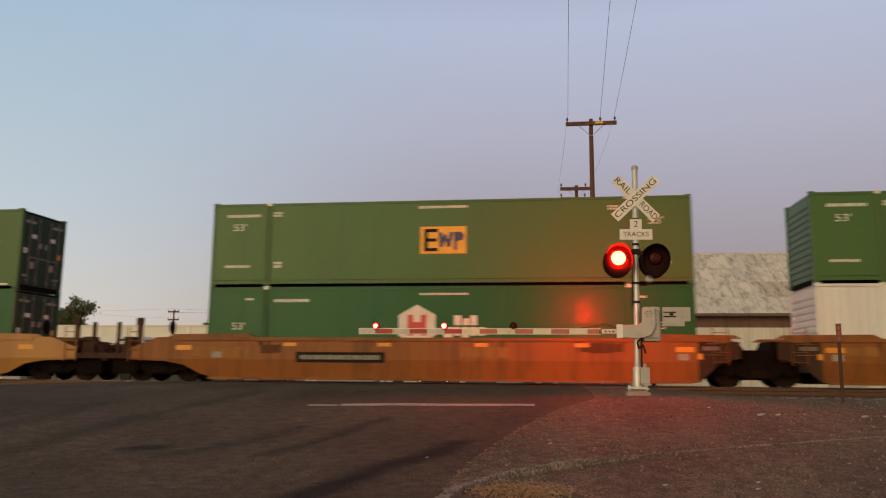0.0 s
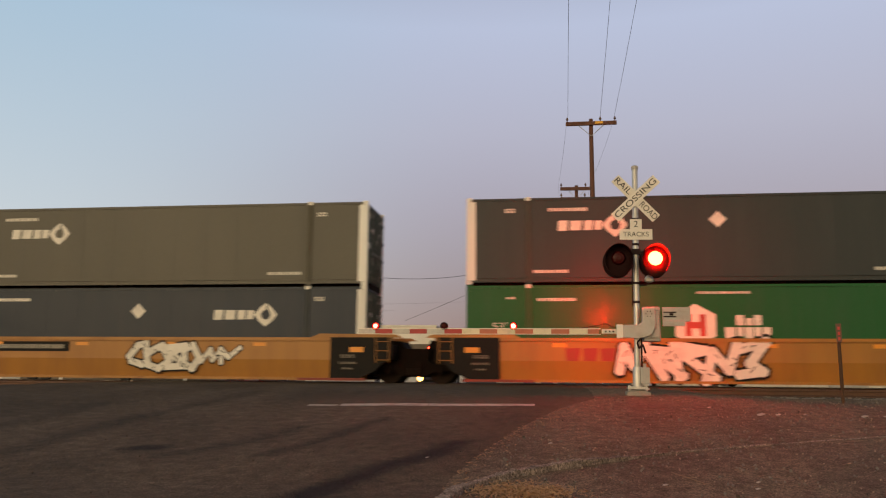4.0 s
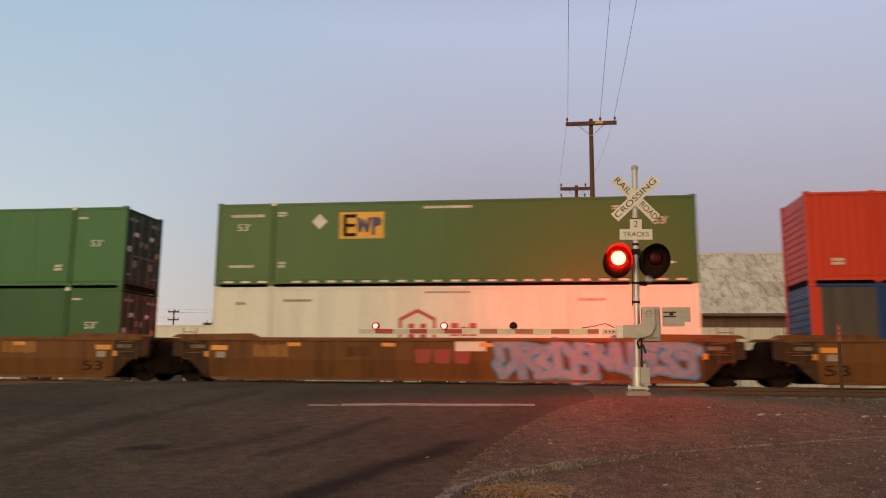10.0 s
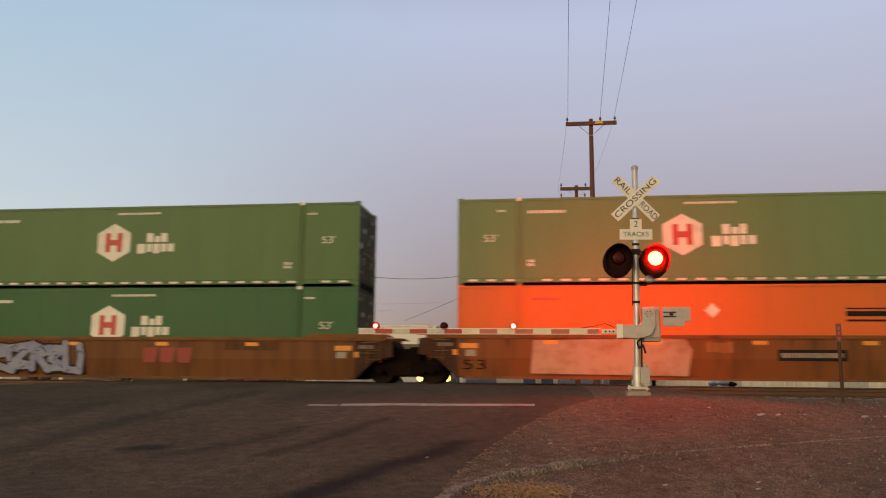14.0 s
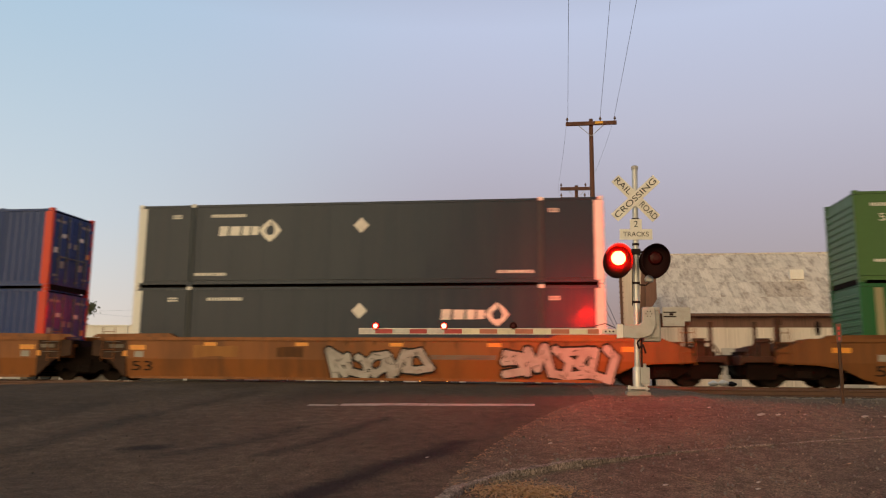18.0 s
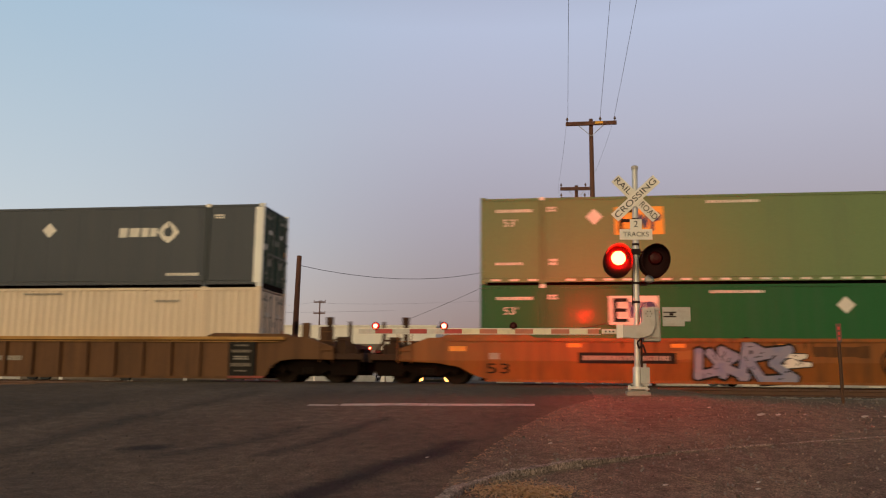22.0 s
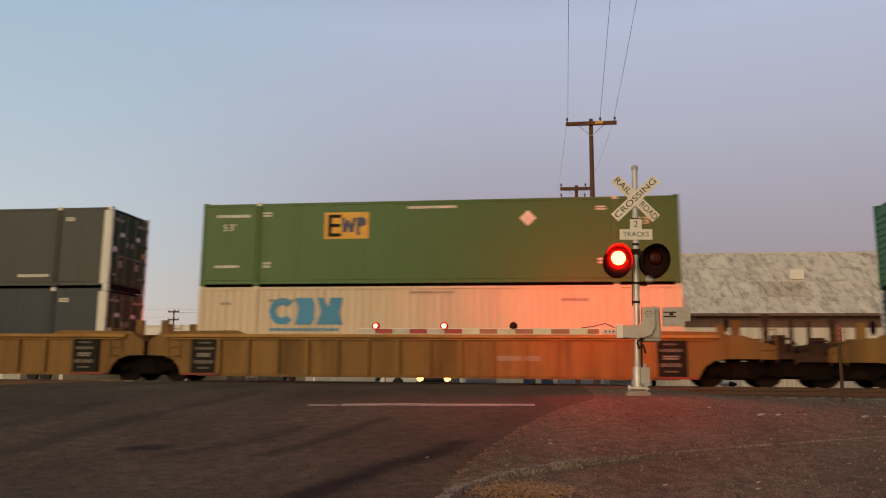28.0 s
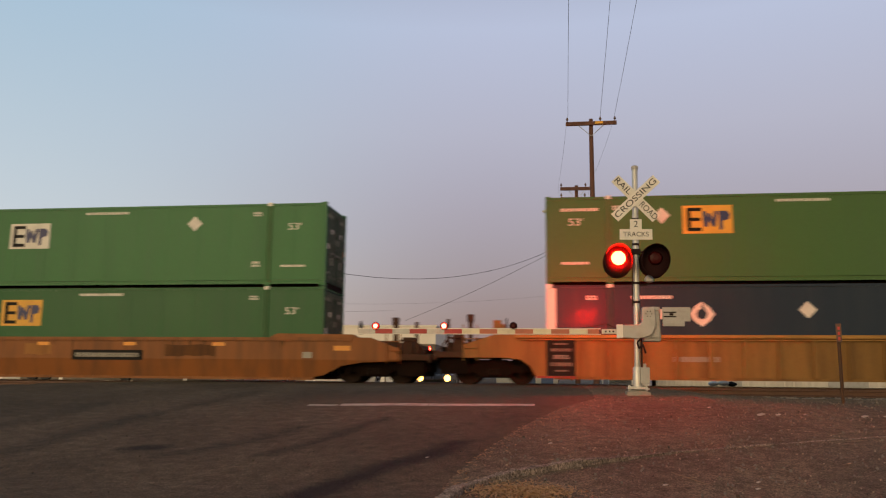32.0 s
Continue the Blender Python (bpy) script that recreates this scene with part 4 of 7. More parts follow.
def graffiti(car, x, z, w, h, letters, fill, edge, seed):
    """Sprayed angular shapes on the car's side: a wide edge, a fill inside it and thin cuts of the edge colour."""
    rnd = random.Random(seed)
    step = w / letters
    for k in range(letters):
        back, front, cut = Geo(), Geo(), Geo()
        lean, base = rnd.uniform(-0.22, 0.22), rnd.uniform(-0.06, 0.06) * h
        lw, lh = step * rnd.uniform(1.0, 1.3), h * rnd.uniform(0.66, 0.86)
        cx = -w / 2 + (k + 0.5) * step
        pts = [(cx + (px - 0.5) * lw + (pz - 0.5) * lean * lh + rnd.uniform(-0.17, 0.17) * lw, base + (pz - 0.5) * lh + rnd.uniform(-0.14, 0.14) * lh) for px, pz in STROKES[rnd.randrange(6)]]
        wd = min(h * 0.25, step * 0.36)
        y = 0.005 * (k % 2)
        sprayed(back, pts, wd * 1.5, y), sprayed(front, pts, wd, y + 0.012)
        for _ in range(4):
            i = rnd.randrange(len(pts) - 1)
            t = rnd.uniform(0.15, 0.7)
            a = (pts[i][0] + (pts[i + 1][0] - pts[i][0]) * t, pts[i][1] + (pts[i + 1][1] - pts[i][1]) * t)
            sprayed(cut, [a, (a[0] + rnd.uniform(-0.2, 0.2) * lw, a[1] + rnd.uniform(-0.2, 0.2) * lh)], 0.03, y + 0.020)
        for name, g, m in (("graffiti_outline", back, edge), ("graffiti_fill", front, fill), ("graffiti_stroke", cut, edge)):
            part(name, g, M[m], car, at=Matrix.Translation((x, SIDE_Y, z)))


def red_mark(car, x, z, w, h, y=0.0):
    """Three dull red blocks, worn at the edges."""
    for k in range(3):
        u = (k - 1) * w * 0.34
        g = Geo().plate([(u - w * 0.13, -h * 0.42), (u + w * 0.10, -h * 0.45), (u + w * 0.15, h * 0.5), (u - w * 0.15, h * 0.46)], -0.005, 0.004)
        part("red_mark", g, M["spray_red"], car, at=Matrix.Translation((x, SIDE_Y - y, z)))


def well_car(unit, kind, paint, left, right, label, black_ends=False):
    car = thing("well_car", label, "rail car", "well cars of the train")
    mat = M[paint]
    side = cached("car_side_%s_%s_%s" % (kind, left, right), lambda: car_side(kind, left, right))
    far = Matrix.Translation((0, WID, 0)) @ Matrix.Diagonal((1, -1, 1, 1))
    reach = {"coupler": 2.55, "joint": 1.5 if kind == "ribbed" else 0.8}
    a, b = -reach[left], LEN + reach[right]
    for m in (Matrix(), far):
        part("side_sheet", side, mat, car, at=m)
        part("top_chord", cached("chord_%s_%s_%s" % (kind, left, right), lambda: (Geo().box(-1.0, LEN + 1.0, SIDE_Y - 0.13, SIDE_Y + 0.12, CHORD - 0.10, CHORD).box(-0.8, LEN + 0.8, SIDE_Y - 0.11, SIDE_Y + 0.01, CHORD - 0.17, CHORD - 0.145) if kind == "ribbed" else Geo().box(-1.0, LEN + 1.0, SIDE_Y - 0.05, SIDE_Y + 0.12, CHORD - 0.11, CHORD))), M["chord_tan"] if kind == "ribbed" else mat, car, at=m)
        part("side_sill", cached("car_sill", lambda: Geo().box(0.2, LEN - 0.2, SIDE_Y - 0.03, SIDE_Y + 0.14, SILL - 0.03, SILL + 0.05)), mat, car, at=m)
        for k, at in enumerate((m, m @ Matrix.Translation((LEN, 0, 0)) @ Matrix.Diagonal((-1, 1, 1, 1)))):
            part("end_riser", cached("end_riser", lambda: Geo().plate([(-1.3, CHORD), (-1.1, CHORD + 0.10), (1.5, CHORD + 0.13), (1.75, CHORD + 0.02), (1.75, CHORD)], SIDE_Y - 0.02, SIDE_Y + 0.16)), mat, car, at=at)
        if kind == "ribbed":
            for k in range(14) if m == Matrix() else ():
                part("side_panel", cached("car_panel", lambda: Geo().box(0.07, 0.948, SIDE_Y - 0.012, SIDE_Y + 0.01, SILL + 0.055, CHORD - 0.175)), mat, car, at=Matrix.Translation((0.95 + k * 1.018, 0, 0)))
            for k in range(15):
                x = 0.95 + k * 1.018
                part("side_rib", cached("car_rib", lambda: Geo().plate([(-0.075, SILL + 0.05), (0.075, SILL + 0.05), (0.05, CHORD - 0.17), (-0.05, CHORD - 0.17)], SIDE_Y - 0.12, SIDE_Y + 0.01)), mat, car, at=m @ Matrix.Translation((x, 0, 0)))
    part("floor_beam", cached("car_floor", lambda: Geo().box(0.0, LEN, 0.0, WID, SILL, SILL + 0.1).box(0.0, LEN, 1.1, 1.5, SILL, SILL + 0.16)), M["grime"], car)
    for flipx, joint in ((False, left), (True, right)):
        at = Matrix.Translation((LEN, 0, 0)) @ Matrix.Diagonal((-1, 1, 1, 1)) if flipx else Matrix()
        far_x = -3.5 if joint == "coupler" else -1.7
        g = Geo().box(-1.0, 0.0, -0.05, WID + 0.05, 0.82, 1.30)
        part("end_bulkhead", g, M["black"] if black_ends and joint == "joint" else mat, car, at=at)
        g = Geo().box(far_x, -0.9, 0.75, WID - 0.75, 0.86, 1.16)
        part("draft_sill", g, M["grime"], car, at=at)
        if joint == "coupler":
            part("end_deck", Geo().box(-3.62, -2.4, -0.12, WID + 0.12, 0.80, 0.99).box(-3.66, -3.58, -0.12, WID + 0.12, 0.72, 1.02), M["car_end"], car, at=at, bevel=0.015)
            # plain blocks added to keep the space under the deck dark
            part("underframe", Geo().box(-3.45, -2.55, 0.1, WID - 0.1, 0.28, 0.82).box(-3.58, -3.2, 0.4, WID - 0.4, 0.42, 0.8), M["grime"], car, "dark filler blocks under the deck", at=at)
            gear = Geo().box(-3.3, -2.62, 0.35, WID - 0.35, 0.99, 1.30).box(-2.35, -1.75, 0.2, WID - 0.2, 0.95, 1.44).box(-3.05, -2.7, 0.05, 0.5, 0.99, 1.55)
            gear.tube((-2.6, 0.12, 1.15), (-1.7, 0.12, 1.15), 0.14, seg=12).path([(-3.5, 0.0, 1.02), (-3.2, -0.05, 1.42), (-2.7, -0.05, 1.46), (-2.4, 0.0, 1.2)], 0.03)
            part("brake_gear", gear, M["car_end"], car, "rusty brake cylinder, valves and pipes on the deck", at=at)
            part("brake_stand", Geo().box(-2.54, -2.40, 0.0, 0.14, 0.95, 2.17).box(-2.58, -2.36, -0.03, 0.10, 1.95, 2.2), M["car_end"], car, at=at)
            part("corner_post", Geo().box(-3.24, -3.14, -0.1, 0.0, 0.95, 2.05), M["car_end"], car, at=at)
        # grab irons and ladder at the end of the car
        lad = Geo()
        lx = -2.45 if joint == "coupler" else -0.65
        for z in (0.8, 1.1, 1.4, 1.7):
            lad.tube((lx - 0.22, SIDE_Y - 0.07, z), (lx + 0.22, SIDE_Y - 0.07, z), 0.014, seg=6)
        for sx in (-0.22, 0.22):
            lad.tube((lx + sx, SIDE_Y - 0.07, 0.7), (lx + sx, SIDE_Y - 0.07, 1.85), 0.018, seg=6)
        part("ladder", lad, mat, car, at=at)
        for yy in (0.15, WID - 0.3) if kind == "ribbed" else ():
            part("end_upright", cached("end_upright", lambda: Geo().box(-0.13, 0.13, 0.0, 0.12, 1.2, 2.02)), mat, car, at=at @ Matrix.Translation((-1.25 if joint == "joint" else -1.6, yy, 0)))
        if joint == "coupler":
            g = Geo().box(-3.9, -3.4, 1.2, 1.4, 0.80, 1.02).box(-4.05, -3.8, 1.12, 1.42, 0.74, 1.06)
            part("coupler", g, M["grime"], car, at=at, bevel=0.03)
            g = Geo().tube((-3.0, 0.3, 1.35), (-3.0, WID - 0.3, 1.35), 0.02, seg=6)
            for yy in (0.3, 1.0, 1.7, WID - 0.3):
                g.tube((-3.0, yy, 1.15), (-3.0, yy, 1.35), 0.016, seg=6)
            part("end_railing", g, M["car_end"], car, at=at)
            part("brake_wheel", Geo().lathe(Matrix.Translation((-1.29, 0.05, 1.86)) @ Matrix.Rotation(radians(90), 4, "Y"), [(0.2, -0.02), (0.24, 0.0), (0.2, 0.02)], 16), M["grime"], car, at=at)
            hose = [(-3.9, 1.0, 0.8), (-4.0, 0.95, 0.55), (-4.15, 0.95, 0.42), (-4.3, 0.95, 0.40)]
            part("brake_hose", Geo().path(hose, 0.03), M["tyre"], car, at=at)
        if kind == "smooth" and joint == "joint" and not black_ends:
            g = Geo().plate([(0.0, SILL + 0.0), (-0.35, 0.5), (-0.55, 0.70), (-0.9, 0.86), (-1.25, 0.9), (-1.25, CHORD - 0.12), (-0.6, CHORD - 0.03), (0.0, CHORD - 0.03)], SIDE_Y - 0.008, SIDE_Y + 0.10)
            part("end_panel", g, M["car_end"], car, "rust-brown end of the side over the truck", at=at)
            part("end_plate", Geo().box(-0.62, -0.12, SIDE_Y - 0.014, SIDE_Y - 0.006, 1.16, 1.28), M["mark_dim"], car, at=at)
            part("grab_iron", Geo().path([(-0.75, SIDE_Y - 0.01, 1.02), (-0.74, SIDE_Y - 0.07, 1.02), (-0.24, SIDE_Y - 0.07, 1.02), (-0.23, SIDE_Y - 0.01, 1.02)], 0.014), M["mark_dim"], car, at=at)
            part("grab_iron", Geo().path([(-0.75, SIDE_Y - 0.01, 1.36), (-0.74, SIDE_Y - 0.07, 1.36), (-0.24, SIDE_Y - 0.07, 1.36), (-0.23, SIDE_Y - 0.01, 1.36)], 0.014), M["mark_dim"], car, at=at)
            part("yellow_tag", Geo().box(-0.12, 0.02, SIDE_Y - 0.016, SIDE_Y - 0.008, 0.88, 1.06), M["mark_orange"], car, "small yellow tag", at=at)
        if black_ends and joint == "joint":
            g = Geo().plate([(1.1, SILL - 0.03), (0.25, SILL - 0.03), (-0.4, 0.44), (-0.66, 0.70), (-0.95, 0.85), (-0.95, CHORD + 0.005), (1.1, CHORD + 0.005)], SIDE_Y - 0.056, SIDE_Y + 0.01)
            part("black_end_panel", g, M["black"], car, "black painted end of the side", at=at)
            part("reflector", Geo().box(-0.02, 0.45, SIDE_Y - 0.062, SIDE_Y - 0.05, 1.05, 1.22), M["mark_orange"], car, at=at)
            part("red_sill_strip", Geo().box(-0.1, 2.2, SIDE_Y - 0.07, SIDE_Y + 0.02, SILL - 0.04, SILL + 0.045), M["strip_red"], car, at=at)
            for zz, w, h, rows in ((0.92, 0.5, 0.12, 2), (0.70, 0.6, 0.10, 1), (0.52, 0.4, 0.08, 1)):
                marking(car, LEN - 0.5 if flipx else 0.5, zz, w, h, "mark_dim", rows, y=SIDE_Y - 0.056, seed=unit)
        elif kind == "ribbed":
            part("black_end_panel", Geo().box(-0.02, 0.93, SIDE_Y - 0.095, SIDE_Y - 0.004, 0.24, 1.36), M["black"], car, "black stencil panel", at=at)
            for zz, w, h, rows in ((1.24, 0.46, 0.08, 1), (1.05, 0.66, 0.13, 1), (0.83, 0.5, 0.14, 2), (0.60, 0.70, 0.16, 1), (0.40, 0.42, 0.07, 1)):
                marking(car, LEN - 0.455 if flipx else 0.455, zz, w, h, "mark_dim" if rows == 1 else "mark_grey", rows, y=SIDE_Y - 0.094, seed=unit)
            part("red_sill_strip", Geo().box(-0.35, 0.9, SIDE_Y - 0.10, SIDE_Y - 0.03, SILL, SILL + 0.07), M["strip_red"], car, at=at)
        else:
            part("reflector", Geo().box(-1.0 if joint == "coupler" else 0.12, -0.45 if joint == "coupler" else 0.68, SIDE_Y - 0.008, SIDE_Y, 1.10, 1.26), M["mark_orange"], car, at=at)
            part("data_plate", Geo().box(0.3, 0.62, SIDE_Y - 0.008, SIDE_Y, 0.85, 1.05), M["mark_grey"], car, at=at)
    if kind == "smooth":
        for x in (3.0, 6.2, 9.4, 12.6):
            part("reflector", cached("side_reflector", lambda: Geo().box(-0.22, 0.22, SIDE_Y - 0.007, SIDE_Y, 1.24, 1.36)), M["mark_orange"], car, at=Matrix.Translation((x, 0, 0)))
    # some cars ride lower than others
    MOVING.append((car, START[unit], NEAR_FACE, 0.065 if unit in (9, 18, 19, 20) else -0.02 if unit in (15, 16, 17) else -0.035))
    return car


def side_mark(car, x, z, w, boxed=True, h=0.20):
    """Reporting marks: unreadable pale blocks in a dark strip."""
    if boxed:
        part("mark_strip", Geo().box(-w / 2, w / 2, SIDE_Y - 0.006, SIDE_Y + 0.002, -0.17, 0.17), M["black"], car, at=Matrix.Translation((x, 0, z)))
    marking(car, x, z, w * 0.9, h, "mark_grey" if boxed else "mark_dim", y=SIDE_Y - 0.008)


def number_53(car, x=0.59, z=0.54):
    lettering("number", "53", 0.46, M["black"], car, pose(x, SIDE_Y + 0.034, z, 9, 0, 0), 0.74)


def side_frame():
    pts = [(-1.2, 0.42), (-1.15, 0.62), (-0.7, 0.62), (-0.45, 0.80), (0.45, 0.80), (0.7, 0.62), (1.15, 0.62), (1.2, 0.42), (0.72, 0.42), (0.4, 0.26), (-0.4, 0.26), (-0.72, 0.42)]
    g = Geo().plate(pts, -0.08, 0.08)
    for x in (-0.87, 0.87):
        g.tube((x, -0.16, 0.46), (x, 0.1, 0.46), 0.13, seg=12)
    return g


def wheelset():
    g = Geo()
    g.tube((0, -0.95, 0), (0, 0.95, 0), 0.08, seg=10)
    for sy in (-1, 1):
        m = Matrix.Translation((0, sy * 0.715, 0)) @ Matrix.Rotation(radians(-90 * sy), 4, "X")
        g.lathe(m, [(0.10, -0.07), (0.20, 0.0), (0.34, 0.02), (0.40, -0.05), (0.47, -0.06), (0.46, -0.02), (0.455, 0.07), (0.42, 0.075), (0.36, 0.05), (0.20, 0.06), (0.13, 0.1), (0.10, 0.1)], 24)
        g.block(m @ Matrix.Translation((0.28, 0, 0.05)), 0.10, 0.05, 0.02)
        g.block(m @ Matrix.Translation((-0.28, 0, 0.05)), 0.10, 0.05, 0.02)
    return g


def rail_truck(x, jointed=False):
    t = thing("rail_truck", "greasy dark steel freight truck with two wheelsets", "rail truck", "trucks of the train")
    for sy in (-1, 1):
        at = Matrix.Translation((0, sy * 1.0, 0))
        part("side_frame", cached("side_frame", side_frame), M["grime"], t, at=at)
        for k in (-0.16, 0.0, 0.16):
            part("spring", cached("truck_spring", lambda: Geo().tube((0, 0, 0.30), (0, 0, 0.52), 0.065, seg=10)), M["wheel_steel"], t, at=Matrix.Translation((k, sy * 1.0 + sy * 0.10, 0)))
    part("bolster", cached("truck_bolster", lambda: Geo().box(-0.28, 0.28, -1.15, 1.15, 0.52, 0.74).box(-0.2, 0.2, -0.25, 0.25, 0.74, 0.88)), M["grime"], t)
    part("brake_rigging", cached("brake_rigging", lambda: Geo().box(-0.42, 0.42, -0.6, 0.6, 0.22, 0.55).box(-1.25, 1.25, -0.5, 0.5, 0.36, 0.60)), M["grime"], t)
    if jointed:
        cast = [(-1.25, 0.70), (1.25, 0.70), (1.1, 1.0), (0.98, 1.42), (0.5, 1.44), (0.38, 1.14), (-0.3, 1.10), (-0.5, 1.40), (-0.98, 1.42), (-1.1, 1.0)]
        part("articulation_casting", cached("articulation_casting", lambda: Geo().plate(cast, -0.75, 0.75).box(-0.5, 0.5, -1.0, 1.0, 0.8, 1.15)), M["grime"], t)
    for sx in (-0.87, 0.87):
        w = part("wheelset", cached("wheelset", wheelset, smooth=True), M["wheel_steel"], t, at=pose(sx, 0, 0.455))
        ROLLING.append((w, sx))
    MOVING.append((t, x, NEAR_FACE + WID / 2, 0.0))


def weathered(car, seed, spots):
    """Faded repaint and grimy scuffs on the upper half of a smooth side, and rust weeping below the top chord."""
    r = random.Random(seed)
    for k, (x, w) in enumerate(spots):
        h = r.uniform(0.22, 0.40)
        z = r.uniform(FOLD + h / 2 + 0.03, CHORD - 0.14 - h / 2)
        n = 7
        ragged = [(-w / 2 + w * i / n, -h / 2 + r.uniform(-0.03, 0.03)) for i in range(n + 1)] + [(w / 2 - w * i / n, h / 2 + r.uniform(-0.03, 0.03)) for i in range(n + 1)]
        part("repaint_patch" if k % 2 == 0 else "scuffed_patch", Geo().plate(ragged, -0.003, 0.004), M["patch_pale" if k % 2 == 0 else "patch_dark"], car, at=Matrix.Translation((x, SIDE_Y, z)))
    for k in range(9):
        x, w, h = r.uniform(0.6, LEN - 0.6), r.uniform(0.04, 0.12), r.uniform(0.15, 0.48)
        weep = [(-w / 2, 0.0), (-w * 0.25, -h * 0.6), (r.uniform(-0.2, 0.2) * w, -h), (w * 0.3, -h * 0.5), (w / 2, 0.0)]
        part("rust_weep", Geo().plate(weep, -0.0045, 0.004), M["patch_dark"], car, at=Matrix.Translation((x, SIDE_Y, CHORD - 0.12)))


def build_cars():
    J, C = "joint", "coupler"
    look_ = {"o": "dirty orange well car with smooth sheet sides", "y": "yellow well car with smooth sides and black ends", "b": "grimy brown well car with upright side ribs", "t": "faded yellow well car with upright side ribs"}
    spec = [(0, "smooth", "car_orange", J, C, "o", 0), (1, "smooth", "car_orange", C, J, "o", 0), (2, "smooth", "car_yellow", J, C, "y", 1), (3, "smooth", "car_yellow", J, J, "y", 1), (4, "smooth", "car_yellow", C, J, "y", 1),
            (5, "ribbed", "car_brown", C, C, "b", 0), (6, "smooth", "car_dull", J, C, "o", 0), (7, "smooth", "car_dull", J, J, "o", 0), (8, "smooth", "car_dull", C, J, "o", 0),
            (9, "smooth", "car_dull", J, C, "o", 0), (10, "smooth", "car_dull", J, J, "o", 0), (11, "smooth", "car_dull", C, J, "o", 0), (12, "smooth", "car_orange", J, C, "o", 0),
            (13, "smooth", "car_orange", J, J, "o", 0), (14, "smooth", "car_orange", C, J, "o", 0), (15, "ribbed", "car_brown", J, C, "b", 0), (16, "ribbed", "car_brown", J, J, "b", 0), (17, "ribbed", "car_tan", C, J, "t", 0),
            (18, "ribbed", "car_tan", J, C, "t", 0), (19, "ribbed", "car_tan", J, J, "t", 0), (20, "ribbed", "car_tan", C, J, "t", 0), (21, "smooth", "car_orange", J, C, "o", 0)]
    cars = {}
    for u, kind, paint, left, right, lk, black in spec:
        cars[u] = well_car(u, kind, paint, left, right, look_[lk], bool(black))
        if left == C:
            rail_truck(START[u] - 1.72)
        else:
            rail_truck(START[u] - 1.75, True)
        if right == C:
            rail_truck(START[u] + LEN + 1.72)
    weathered(cars[1], 101, [(0.55, 2.0), (2.35, 0.7), (9.5, 1.6), (13.2, 1.3)]), weathered(cars[0], 102, [(1.2, 1.0), (6.0, 2.0), (12.0, 1.4)])
    for u, spots in ((6, [(3.0, 1.4), (8.6, 1.8)]), (7, [(2.2, 1.2), (5.3, 1.0)]), (8, [(1.6, 0.9), (8.0, 2.1), (12.6, 1.3)]), (9, [(8.2, 0.8), (13.8, 1.2)]), (10, [(2.3, 1.0), (12.6, 1.9)]), (11, [(1.7, 0.8), (7.4, 1.6)]), (12, [(3.2, 1.6), (5.8, 0.9)]), (13, [(2.9, 1.1), (5.2, 1.5), (14.2, 0.8)]), (14, [(6.3, 0.7), (11.0, 1.6), (14.6, 1.0)]), (21, [(6.0, 1.0), (11.6, 1.8)])):
        weathered(cars[u], 103 + u, spots)
    side_mark(cars[1], 4.73, 0.88, 3.0)
    side_mark(cars[2], 11.76, 1.2, 2.9), graffiti(cars[2], 6.67, 0.84, 4.5, 1.2, 6, "mark_pink", "mark_purple", 3)
    graffiti(cars[3], 7.13, 0.84, 4.4, 1.15, 5, "mark_white", "black", 8), red_mark(cars[3], 3.97, 1.0, 1.6, 0.44)
    side_mark(cars[4], 4.24, 1.2, 3.0), graffiti(cars[4], 9.29, 0.92, 2.4, 0.95, 4, "mark_white", "black", 5), graffiti(cars[4], 11.26, 0.9, 1.1, 0.6, 2, "mark_white", "black", 6)
    side_mark(cars[6], 11.45, 0.88, 3.0), number_53(cars[6])
    graffiti(cars[7], 12.85, 0.86, 6.2, 1.22, 10, "mark_lilac", "mark_blue", 17), red_mark(cars[7], 8.0, 0.92, 1.9, 0.5)
    part("white_patch", Geo().box(8.4, 9.4, SIDE_Y - 0.006, SIDE_Y, 1.1, 1.5), M["mark_white"], cars[7], "square of white paint")
    side_mark(cars[8], 4.67, 0.9, 3.0), number_53(cars[8], 15.4)
    part("white_patch", shape([(-2.5, -0.55), (-2.4, 0.5), (2.3, 0.58), (2.5, 0.2), (2.35, -0.6)]), M["overpaint"], cars[9], "large area of thin pale overpaint", at=Matrix.Translation((4.87, SIDE_Y, 0.86)))
    side_mark(cars[9], 10.91, 0.92, 2.0), number_53(cars[9], 0.58, 0.56)
    graffiti(cars[10], 4.92, 0.8, 3.2, 1.1, 5, "mark_lilac", "black", 21), number_53(cars[10]), red_mark(cars[10], 9.63, 0.91, 1.8, 0.55)
    graffiti(cars[11], 11.77, 0.81, 4.0, 1.15, 5, "black", "mark_teal", 33), side_mark(cars[11], 3.6, 0.93, 2.6), number_53(cars[11])
    graffiti(cars[12], 8.76, 0.66, 3.2, 0.9, 5, "mark_silver", "black", 41), graffiti(cars[12], 14.6, 0.74, 3.4, 0.98, 5, "mark_silver", "black", 44), side_mark(cars[12], 11.6, 0.9, 2.4, False), number_53(cars[12])
    side_mark(cars[13], 8.02, 0.79, 2.6, h=0.28), graffiti(cars[13], 10.93, 0.79, 2.6, 1.1, 4, "mark_lilac", "black", 51), graffiti(cars[13], 12.65, 0.86, 0.5, 0.5, 1, "mark_white", "black", 52), number_53(cars[13])
